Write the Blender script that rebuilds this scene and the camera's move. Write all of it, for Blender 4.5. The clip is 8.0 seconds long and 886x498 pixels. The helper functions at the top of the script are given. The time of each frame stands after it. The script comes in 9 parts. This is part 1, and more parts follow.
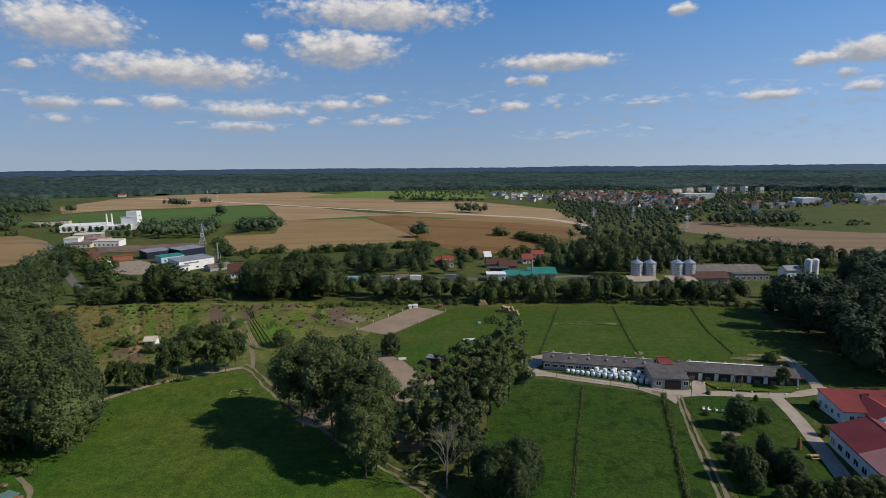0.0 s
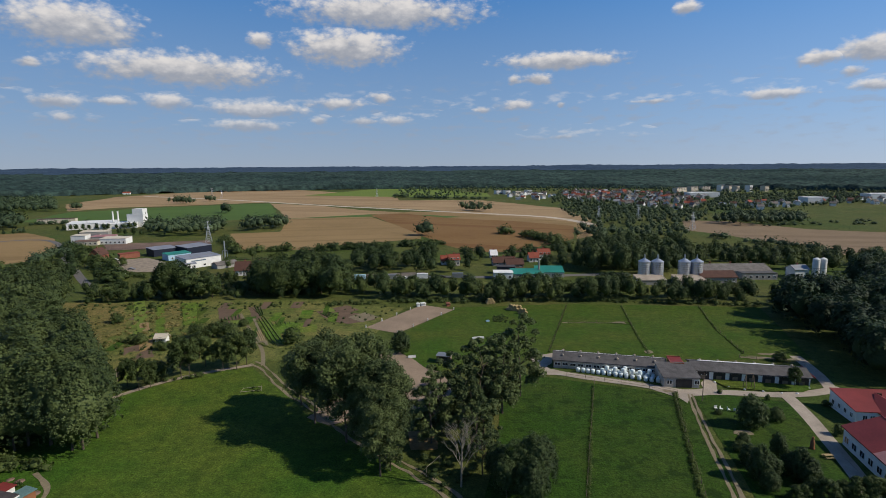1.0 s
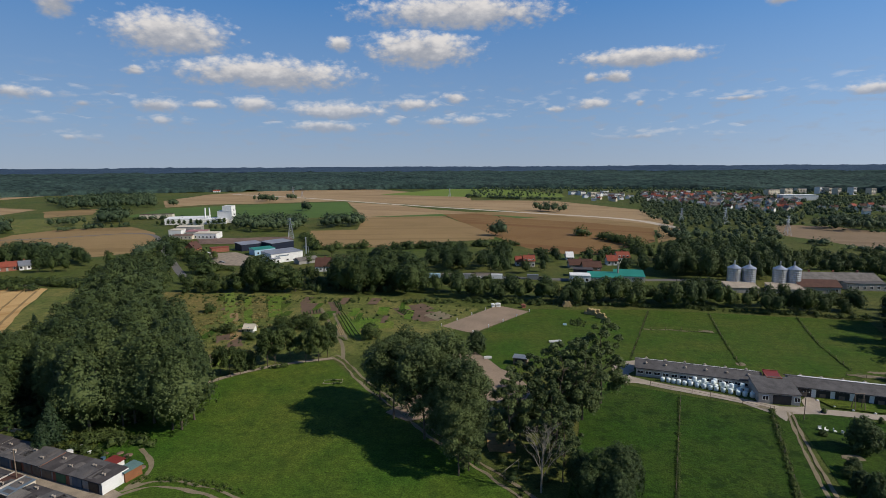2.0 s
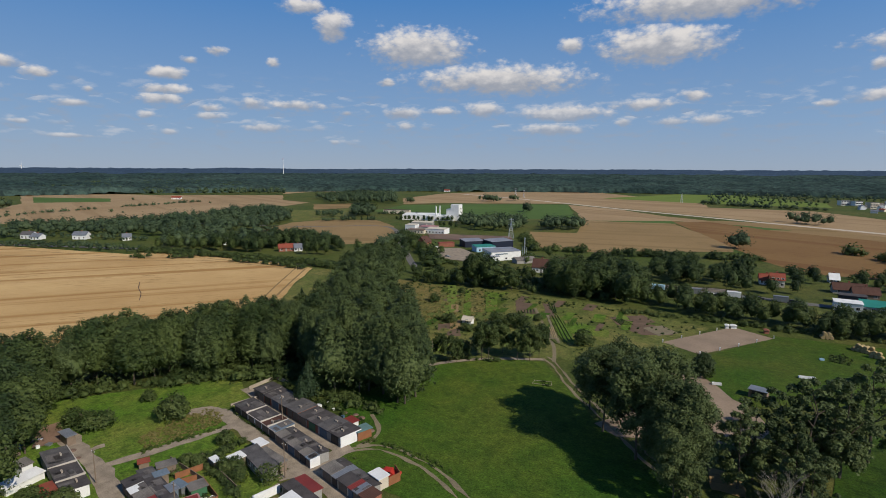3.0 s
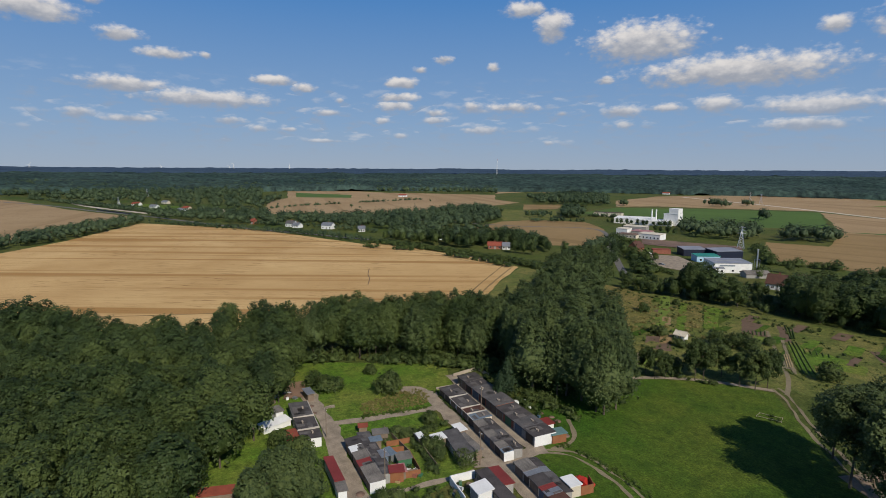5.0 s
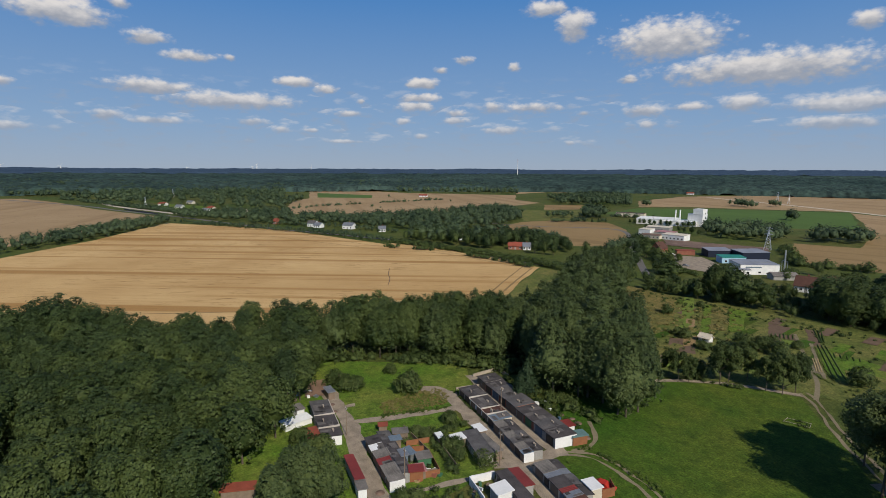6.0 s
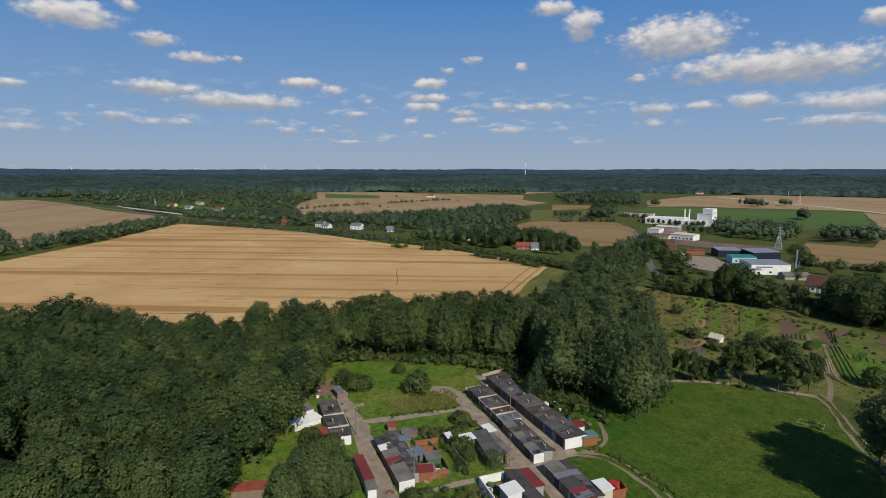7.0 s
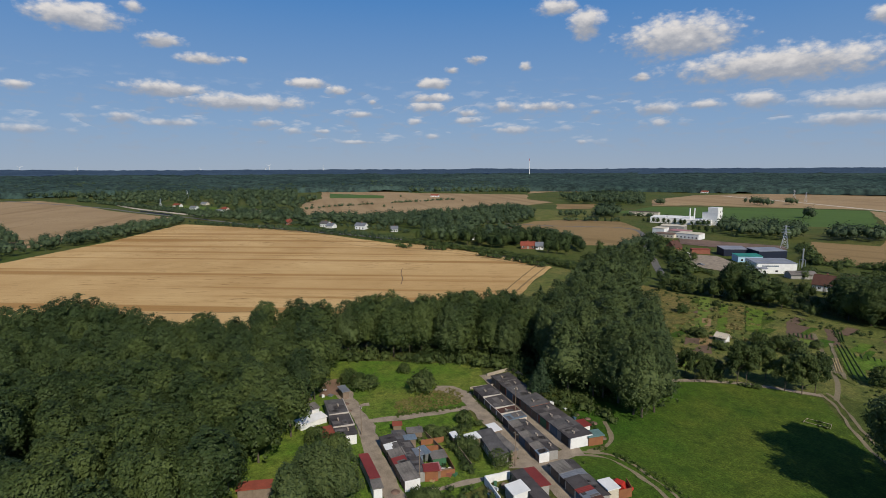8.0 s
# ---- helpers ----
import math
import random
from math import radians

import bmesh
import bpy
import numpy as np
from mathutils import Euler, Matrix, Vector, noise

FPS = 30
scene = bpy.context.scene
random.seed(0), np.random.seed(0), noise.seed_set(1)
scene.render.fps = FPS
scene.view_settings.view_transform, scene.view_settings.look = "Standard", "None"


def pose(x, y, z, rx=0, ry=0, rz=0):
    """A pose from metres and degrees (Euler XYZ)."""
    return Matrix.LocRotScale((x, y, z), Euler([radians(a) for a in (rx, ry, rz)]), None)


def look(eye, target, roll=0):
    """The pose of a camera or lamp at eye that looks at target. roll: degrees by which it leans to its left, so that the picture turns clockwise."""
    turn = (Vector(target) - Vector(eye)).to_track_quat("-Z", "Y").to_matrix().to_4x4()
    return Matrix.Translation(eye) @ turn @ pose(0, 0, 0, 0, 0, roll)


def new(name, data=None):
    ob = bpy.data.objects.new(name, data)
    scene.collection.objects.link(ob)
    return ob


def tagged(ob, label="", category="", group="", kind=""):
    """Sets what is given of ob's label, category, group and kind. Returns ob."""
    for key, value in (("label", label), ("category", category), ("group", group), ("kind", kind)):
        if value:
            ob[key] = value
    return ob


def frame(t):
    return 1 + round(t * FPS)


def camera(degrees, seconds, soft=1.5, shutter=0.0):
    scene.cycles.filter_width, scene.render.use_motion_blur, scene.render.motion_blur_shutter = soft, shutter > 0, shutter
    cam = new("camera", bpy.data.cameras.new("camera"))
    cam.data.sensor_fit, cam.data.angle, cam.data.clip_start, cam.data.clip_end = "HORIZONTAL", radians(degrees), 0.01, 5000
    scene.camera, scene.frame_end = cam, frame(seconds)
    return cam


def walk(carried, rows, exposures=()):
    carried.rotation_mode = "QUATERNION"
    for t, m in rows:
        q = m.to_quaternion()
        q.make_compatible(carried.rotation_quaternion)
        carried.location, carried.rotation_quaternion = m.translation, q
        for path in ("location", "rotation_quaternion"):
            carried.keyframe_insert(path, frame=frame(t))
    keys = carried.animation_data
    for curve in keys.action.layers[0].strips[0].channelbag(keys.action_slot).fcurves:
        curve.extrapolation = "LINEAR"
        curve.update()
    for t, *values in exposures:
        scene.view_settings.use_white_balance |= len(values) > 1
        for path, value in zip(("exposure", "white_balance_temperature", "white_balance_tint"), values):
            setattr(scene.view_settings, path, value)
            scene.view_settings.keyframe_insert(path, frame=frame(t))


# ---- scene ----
cam = camera(78.7, 8.0, soft=0.6)
PATH = [
    (0, (4.064, -0.015, 59.595), (4.02, 1.962, 59.299), -0.5),
    (0.5, (2.897, -0.044, 59.625), (2.852, 1.933, 59.326), -0.5),
    (1, (1.751, -0.204, 59.618), (1.697, 1.772, 59.316), -0.4),
    (1.2, (1.454, -0.148, 59.627), (1.392, 1.827, 59.323), -0.5),
    (2.3, (-1.366, 0.277, 59.381), (-1.896, 2.183, 59.087), -0.1),
    (2.5, (-1.428, 0.318, 59.325), (-2.134, 2.166, 59.032), -0.0),
    (3, (-1.202, 0.241, 59.302), (-2.253, 1.918, 59.011), 0.2),
    (3.5, (-0.828, 0.16, 59.31), (-2.181, 1.604, 59.018), 0.4),
    (4, (-0.354, 0.156, 59.441), (-1.867, 1.43, 59.149), 0.5),
    (4.5, (-0.564, 0.214, 59.417), (-2.132, 1.42, 59.125), 0.4),
    (6, (-0.741, 0.223, 59.304), (-2.385, 1.325, 59.013), 0.2),
    (6.5, (-0.947, 0.128, 59.181), (-2.599, 1.217, 58.89), 0.1),
    (7, (-1.103, 0.051, 59.171), (-2.762, 1.13, 58.881), 0.0),
    (7.5, (-0.967, -0.066, 59.126), (-2.631, 1.005, 58.835), -0.0),
    (8, (-1.131, -0.098, 59.112), (-2.799, 0.968, 58.821), -0.2),
]
walk(cam, [(t, look(eye, target, roll)) for t, eye, target, roll in PATH])

# ---- sun, sky and clouds ----
SUN_AZ, SUN_EL = radians(100.0), radians(38.0)
sun_way = Vector((math.sin(SUN_AZ) * math.cos(SUN_EL), math.cos(SUN_AZ) * math.cos(SUN_EL), math.sin(SUN_EL)))
sun_data = bpy.data.lights.new("sun", "SUN")
sun_data.energy, sun_data.angle, sun_data.color = 5.0, radians(0.6), (1.0, 0.92, 0.79)
sun = new("sun", sun_data)
sun.matrix_world = look(sun_way * 800, (0, 0, 0))
scene.view_settings.exposure = -0.2

world = bpy.data.worlds.new("sky")
scene.world = world
world.use_nodes = True
wt = world.node_tree
for n in list(wt.nodes):
    wt.nodes.remove(n)


def wnode(kind, *ins, **props):
    n = wt.nodes.new(kind)
    for k, v in props.items():
        if k == "operation":
            n.operation = v
    for sock, v in zip(n.inputs, ins):
        if v is None:
            continue
        if isinstance(v, bpy.types.NodeSocket):
            wt.links.new(v, sock)
        else:
            sock.default_value = v
    return n


def wmath(op, *ins):
    return wnode("ShaderNodeMath", *ins, operation=op).outputs[0]


sky = wt.nodes.new("ShaderNodeTexSky")
sky.sky_type, sky.sun_disc = "NISHITA", False
sky.sun_elevation, sky.sun_rotation = SUN_EL, SUN_AZ
sky.altitude, sky.air_density, sky.dust_density, sky.ozone_density = 100, 1.0, 0.4, 2.0
SKY_STRENGTH = 0.06

# direction of view -> compass angle and height above the horizon, in degrees
way = wt.nodes.new("ShaderNodeTexCoord").outputs["Generated"]
sep = wnode("ShaderNodeSeparateXYZ", way)
az = wmath("MULTIPLY", wmath("ARCTAN2", sep.outputs[0], sep.outputs[1]), 57.2958)
el = wmath("MULTIPLY", wmath("ARCSINE", sep.outputs[2]), 57.2958)
flat = wnode("ShaderNodeCombineXYZ", az, el, 0.0).outputs[0]
# ragged billows: large lumps and fine curls that bend the outline of every cloud
puff = wnode("ShaderNodeMapping", flat)
puff.inputs["Scale"].default_value = (0.55, 0.95, 1.0)
lumps = wt.nodes.new("ShaderNodeTexNoise")
wt.links.new(puff.outputs[0], lumps.inputs["Vector"])
lumps.inputs["Scale"].default_value, lumps.inputs["Detail"].default_value, lumps.inputs["Roughness"].default_value = 0.9, 6.0, 0.58
curl = wt.nodes.new("ShaderNodeTexVoronoi")
curl.feature = "SMOOTH_F1"
wt.links.new(puff.outputs[0], curl.inputs["Vector"])
curl.inputs["Scale"].default_value = 1.7
curl.inputs["Detail"].default_value = 2.0
lump = wmath("SUBTRACT", lumps.outputs[0], 0.5)
billow = wmath("SUBTRACT", wmath("MULTIPLY", curl.outputs["Distance"], 0.9), 0.35)
wisps = wt.nodes.new("ShaderNodeTexNoise")
wt.links.new(puff.outputs[0], wisps.inputs["Vector"])
wisps.inputs["Scale"].default_value, wisps.inputs["Detail"].default_value, wisps.inputs["Roughness"].default_value = 3.4, 5.0, 0.6
rag = wmath("ADD", wmath("MULTIPLY", lump, 1.35), wmath("MULTIPLY_ADD", wmath("SUBTRACT", wisps.outputs[0], 0.5), 0.8, billow))

CLOUDS = []


def cloud(a, e, w, h, thick=1.0):
    if thick < 1:
        w, h = w * 1.12, h * 1.45
    CLOUDS.append((a, e, w, h, thick))


cloud(-34.59, 12.01, 5.18, 1.84)
cloud(-37.95, 8.67, 0.89, 0.35, 0.8)
cloud(-26.43, 8.97, 8.48, 1.48)
cloud(-11.27, 11.66, 5.55, 1.77)
cloud(-7.53, 14.96, 9.19, 1.60)
cloud(-19.32, 11.98, 1.14, 0.70)
cloud(-36.36, 5.72, 1.79, 0.60)
cloud(-35.90, 4.40, 1.07, 0.42, 0.8)
cloud(-32.07, 5.91, 1.63, 0.39, 0.8)
cloud(-27.82, 6.06, 1.86, 0.75)
cloud(-19.95, 5.60, 4.60, 0.80)
cloud(-20.82, 4.08, 3.12, 0.59)
cloud(-12.31, 6.28, 3.36, 0.49, 0.8)
cloud(-7.86, 6.99, 1.38, 0.44, 0.8)
cloud(-6.36, 4.64, 1.74, 0.45, 0.8)
cloud(-9.70, 4.64, 1.60, 0.34, 0.8)
cloud(10.31, 10.23, 5.96, 0.84)
cloud(8.11, 8.60, 1.52, 0.54)
cloud(5.85, 8.56, 0.80, 0.38, 0.8)
cloud(6.16, 6.08, 1.95, 0.50, 0.8)
cloud(2.70, 5.70, 1.05, 0.28, 0.8)
cloud(21.72, 14.01, 1.16, 0.56)
cloud(10.57, 6.08, 0.56, 0.27, 0.8)
cloud(29.23, 6.11, 2.59, 0.48)
cloud(32.45, 8.80, 1.83, 0.59)
cloud(35.65, 9.16, 2.28, 1.13)
cloud(36.08, 6.29, 1.32, 0.49)
cloud(34.67, 7.53, 0.99, 0.36, 0.8)
cloud(19.25, 6.06, 2.04, 0.21, 0.8)
cloud(10.76, 2.90, 1.41, 0.23, 0.8)
cloud(-14.05, 4.66, 0.89, 0.39, 0.8)
cloud(-90.18, 12.80, 3.42, 1.14)
cloud(-83.88, 11.52, 1.65, 0.66)
cloud(-80.44, 10.26, 2.34, 0.45, 0.8)
cloud(-76.94, 10.39, 0.56, 0.25, 0.8)
cloud(-83.95, 7.36, 3.48, 0.70)
cloud(-77.16, 6.52, 5.76, 0.79)
cloud(-94.71, 6.95, 1.17, 0.35, 0.8)
cloud(-94.48, 3.47, 1.94, 0.32, 0.8)
cloud(-87.51, 4.76, 1.22, 0.49)
cloud(-83.46, 4.42, 2.60, 0.36, 0.8)
cloud(-75.17, 4.60, 1.59, 0.33, 0.8)
cloud(-72.51, 3.88, 0.98, 0.33, 0.8)
cloud(-69.57, 3.86, 0.84, 0.22, 0.8)
cloud(-70.95, 8.48, 1.97, 0.53)
cloud(-68.09, 7.91, 1.23, 0.38, 0.8)
cloud(-64.55, 6.82, 0.46, 0.22, 0.8)
cloud(-58.29, 8.62, 1.80, 0.55)
cloud(-58.76, 7.19, 2.56, 0.44, 0.8)
cloud(-58.94, 6.40, 2.10, 0.45, 0.8)
cloud(-60.24, 4.88, 0.82, 0.28, 0.8)
cloud(-54.98, 5.71, 1.28, 0.34, 0.8)
cloud(-54.97, 4.98, 1.64, 0.34, 0.8)
cloud(-51.04, 6.29, 1.50, 0.45, 0.8)
cloud(-46.93, 6.21, 3.27, 0.44, 0.8)
cloud(-49.91, 4.02, 2.54, 0.40, 0.8)
cloud(-41.93, 5.63, 0.65, 0.27, 0.8)
cloud(-43.20, 13.92, 1.61, 1.49)
cloud(-45.79, 15.36, 2.18, 0.69)
cloud(-48.99, 10.17, 0.68, 0.37, 0.8)
cloud(-37.85, 8.79, 0.82, 0.31, 0.8)
cloud(-56.43, 9.92, 0.81, 0.27, 0.8)
cloud(-54.01, 10.92, 1.03, 0.37, 0.8)
cloud(-65.72, 5.58, 1.94, 0.28, 0.8)
cloud(-43.20, 2.68, 0.66, 0.22, 0.8)
cloud(-58.49, 3.40, 0.82, 0.23, 0.8)
cloud(-66.37, 2.81, 2.30, 0.17, 0.8)
cloud(-85.87, 14.06, 1.05, 0.41, 0.8)
# the sky goes on round the rest of the circle with clouds of the same kind
rng = random.Random(5)
for k in range(22):
    e = rng.uniform(6, 32)
    cloud(rng.choice((rng.uniform(48, 178), rng.uniform(-178, -104))), e, rng.uniform(1, 7) * e / 16, rng.uniform(0.5, 2) * e / 16)

near, shade = 9.0, 0.0
for a, e, w, h, thick in CLOUDS:
    flat = wnode("ShaderNodeCombineXYZ", az, el, near).outputs[0]
    m = wnode("ShaderNodeVectorMath", flat, (1 / w, 1 / h, 0), (-a / w, -e / h, 0), operation="MULTIPLY_ADD").outputs[0]
    d = wnode("ShaderNodeVectorMath", m, operation="LENGTH").outputs["Value"]
    if thick < 1:
        d = wmath("ADD", d, 0.25)
    y = wnode("ShaderNodeVectorMath", m, (0, 1, 0), operation="DOT_PRODUCT").outputs["Value"]
    shade = wmath("MULTIPLY_ADD", wmath("LESS_THAN", d, near), wmath("SUBTRACT", y, shade), shade)
    near = wmath("MINIMUM", d, near)
body = wmath("MULTIPLY_ADD", shade, -0.01, wmath("SUBTRACT", 1.48, wmath("MULTIPLY_ADD", rag, 0.72, near)))


def ramp01(value, lo, hi):
    n = wt.nodes.new("ShaderNodeMapRange")
    n.interpolation_type = "SMOOTHSTEP"
    wt.links.new(value, n.inputs[0])
    n.inputs[1].default_value, n.inputs[2].default_value = lo, hi
    return n.outputs[0]


# thin far banks of cloud, low over the horizon
bank = wt.nodes.new("ShaderNodeTexNoise")
wide = wnode("ShaderNodeMapping", wnode("ShaderNodeCombineXYZ", az, el, 3.0).outputs[0])
wide.inputs["Scale"].default_value = (0.42, 1.25, 1.0)
wt.links.new(wide.outputs[0], bank.inputs["Vector"])
bank.inputs["Scale"].default_value, bank.inputs["Detail"].default_value = 1.3, 5.0
lowband = wmath("MULTIPLY", ramp01(el, 0.8, 2.5), wmath("SUBTRACT", 1.0, ramp01(el, 5.0, 10.0)))
haze_bank = wmath("MULTIPLY", wmath("MULTIPLY", ramp01(bank.outputs[0], 0.48, 0.74), lowband), 0.5)
cover = wmath("MAXIMUM", wmath("MULTIPLY", ramp01(body, -0.05, 0.8), 0.96), haze_bank)
# sunlit tops, grey flat bases
light = ramp01(wmath("ADD", wmath("MULTIPLY_ADD", lump, -1.5, shade), wmath("MULTIPLY", billow, -0.7)), -0.85, 0.6)
tone = wt.nodes.new("ShaderNodeMix")
tone.data_type = "RGBA"
wt.links.new(light, tone.inputs["Factor"])
tone.inputs["A"].default_value, tone.inputs["B"].default_value = (0.38, 0.405, 0.465, 1), (0.86, 0.82, 0.79, 1)
low = ramp01(el, 0.0, 9.0)
veil = wmath("MULTIPLY_ADD", low, 0.5, 0.5)
# clear summer air: pale and hazy low down, deep blue above
deep = wt.nodes.new("ShaderNodeValToRGB")
for k in range(3):
    deep.color_ramp.elements.new(0.5)
for stop, (pos, col) in zip(deep.color_ramp.elements, ((0.0, (0.385, 0.48, 0.615)), (0.10, (0.27, 0.43, 0.675)), (0.36, (0.092, 0.275, 0.63)), (0.66, (0.055, 0.155, 0.40)), (1.0, (0.035, 0.10, 0.27)))):
    stop.position, stop.color = pos, (*col, 1)
wt.links.new(wmath("DIVIDE", el, 45.0), deep.inputs[0])
air = wt.nodes.new("ShaderNodeMix")
air.data_type = "RGBA"
air.inputs["Factor"].default_value = 0.92
wt.links.new(wnode("ShaderNodeVectorMath", sky.outputs[0], (SKY_STRENGTH, SKY_STRENGTH, SKY_STRENGTH), operation="MULTIPLY").outputs[0], air.inputs["A"])
wt.links.new(deep.outputs[0], air.inputs["B"])
blue = wt.nodes.new("ShaderNodeBackground")
wt.links.new(air.outputs["Result"], blue.inputs[0])
# the air is paler towards the sun
wt.links.new(wmath("MULTIPLY_ADD", ramp01(az, -5.0, 50.0), 0.32, 0.97), blue.inputs[1])
white = wt.nodes.new("ShaderNodeBackground")
wt.links.new(tone.outputs["Result"], white.inputs[0])
white.inputs[1].default_value = 1.0
mixed = wt.nodes.new("ShaderNodeMixShader")
wt.links.new(wmath("MULTIPLY", cover, veil), mixed.inputs[0])
wt.links.new(blue.outputs[0], mixed.inputs[1])
wt.links.new(white.outputs[0], mixed.inputs[2])
# no cloud stands below the horizon or overhead
band = wmath("MULTIPLY", wmath("GREATER_THAN", el, 0.0), wmath("LESS_THAN", el, 40.0))
whole = wt.nodes.new("ShaderNodeMixShader")
wt.links.new(band, whole.inputs[0])
wt.links.new(blue.outputs[0], whole.inputs[1])
wt.links.new(mixed.outputs[0], whole.inputs[2])
wt.links.new(whole.outputs[0], wt.nodes.new("ShaderNodeOutputWorld").inputs[0])
world.cycles.sampling_method, world.cycles.sample_map_resolution = "MANUAL", 512

# ---- materials ----


class Mat:
    """A node material: a Principled shader and short helpers to wire it."""

    def __init__(self, name, rough=0.8, metal=0.0, spec=0.3):
        self.m = bpy.data.materials.new(name)
        self.m.use_nodes = True
        self.t = self.m.node_tree
        self.p = self.t.nodes["Principled BSDF"]
        self.p.inputs["Roughness"].default_value = rough
        self.p.inputs["Metallic"].default_value = metal
        self.p.inputs["Specular IOR Level"].default_value = spec
        self.co = self.t.nodes.new("ShaderNodeTexCoord").outputs["Object"]

    def link(self, a, b):
        self.t.links.new(a, b)

    def place(self, scale=(1, 1, 1), turn=0.0):
        n = self.t.nodes.new("ShaderNodeMapping")
        self.link(self.co, n.inputs[0])
        n.inputs["Rotation"].default_value = (0, 0, turn)
        k = self.t.nodes.new("ShaderNodeVectorMath")
        k.operation = "MULTIPLY"
        self.link(n.outputs[0], k.inputs[0])
        k.inputs[1].default_value = scale
        return k.outputs[0]

    def noise(self, scale, detail=3.0, rough=0.55, at=None):
        n = self.t.nodes.new("ShaderNodeTexNoise")
        self.link(at or self.co, n.inputs["Vector"])
        n.inputs["Scale"].default_value, n.inputs["Detail"].default_value, n.inputs["Roughness"].default_value = scale, detail, rough
        return n.outputs[0]

    def ramp(self, value, stops):
        n = self.t.nodes.new("ShaderNodeValToRGB")
        e = n.color_ramp.elements
        while len(e) < len(stops):
            e.new(0.5)
        for el_, (pos, col) in zip(e, stops):
            el_.position = pos
            el_.color = (*col, 1) if len(col) == 3 else col
        self.link(value, n.inputs[0])
        return n.outputs[0]

    def mix(self, fac, a, b, mode="MIX"):
        n = self.t.nodes.new("ShaderNodeMix")
        n.data_type, n.blend_type = "RGBA", mode
        for key, v in (("Factor", fac), ("A", a), ("B", b)):
            s = n.inputs[key]
            if isinstance(v, bpy.types.NodeSocket):
                self.link(v, s)
            elif key == "Factor":
                s.default_value = v
            else:
                s.default_value = (*v, 1)
        return n.outputs["Result"]

    def math(self, op, *ins):
        n = self.t.nodes.new("ShaderNodeMath")
        n.operation = op
        for s, v in zip(n.inputs, ins):
            if isinstance(v, bpy.types.NodeSocket):
                self.link(v, s)
            else:
                s.default_value = v
        return n.outputs[0]

    def grey(self, v):
        """A factor that scales a colour, from a value."""
        n = self.t.nodes.new("ShaderNodeCombineColor")
        for s in n.inputs:
            self.link(v, s)
        return n.outputs[0]

    def bump(self, height, strength=0.4, dist=0.1):
        n = self.t.nodes.new("ShaderNodeBump")
        n.inputs["Strength"].default_value, n.inputs["Distance"].default_value = strength, dist
        self.link(height, n.inputs["Height"])
        self.link(n.outputs[0], self.p.inputs["Normal"])

    def done(self, colour):
        if isinstance(colour, bpy.types.NodeSocket):
            self.link(colour, self.p.inputs["Base Color"])
        else:
            self.p.inputs["Base Color"].default_value = (*colour, 1)
        return self.m


def scaled(c, k):
    return tuple(v * k for v in c)


def plain(name, c, rough=0.8, metal=0.0, grain=3.0, vary=0.25, spec=0.3):
    """A surface of one paint or stuff, with stains and fine grain."""
    M = Mat(name, rough, metal, spec)
    big, fine = M.noise(grain * 0.25, 4), M.noise(grain * 4, 3)
    c1 = M.ramp(big, [(0.3, scaled(c, 1 - vary)), (0.7, scaled(c, 1 + vary * 0.6))])
    c2 = M.mix(0.35, c1, M.ramp(fine, [(0.3, scaled(c, 1 - vary * 1.4)), (0.7, scaled(c, 1 + vary))]))
    M.bump(fine, 0.25, 0.02)
    return M.done(c2)


def meadow(name, lush, dry, dark, patch=0.02, dryness=0.55, clumps=0.5):
    """Grass at several scales: fields of tone, tufts, blades."""
    M = Mat(name, 0.9, 0, 0.12)
    big, mid, tuft, fine = M.noise(patch, 6, 0.62), M.noise(patch * 6, 6, 0.68), M.noise(0.55, 5, 0.75), M.noise(2.4, 3, 0.7)
    c = M.mix(M.ramp(big, [(dryness - 0.14, (0, 0, 0)), (dryness + 0.16, (1, 1, 1))]), lush, dry)
    c = M.mix(M.math("MULTIPLY", M.ramp(mid, [(0.4, (0, 0, 0)), (0.68, (1, 1, 1))]), 0.45), c, dark)
    c = M.mix(0.75, c, M.ramp(tuft, [(0.3, (0.25, 0.27, 0.25)), (0.7, (0.72, 0.7, 0.66))]), "OVERLAY")
    c = M.mix(0.8, c, M.ramp(fine, [(0.3, (0.22, 0.22, 0.22)), (0.7, (0.76, 0.76, 0.74))]), "OVERLAY")
    clump = M.ramp(M.noise(0.21, 4, 0.7), [(0.53, (0, 0, 0)), (0.62, (clumps, clumps, clumps))])
    c = M.mix(clump, c, scaled(dark, 0.7))
    M.bump(M.math("ADD", fine, tuft), 0.6, 0.3)
    return M.done(c)


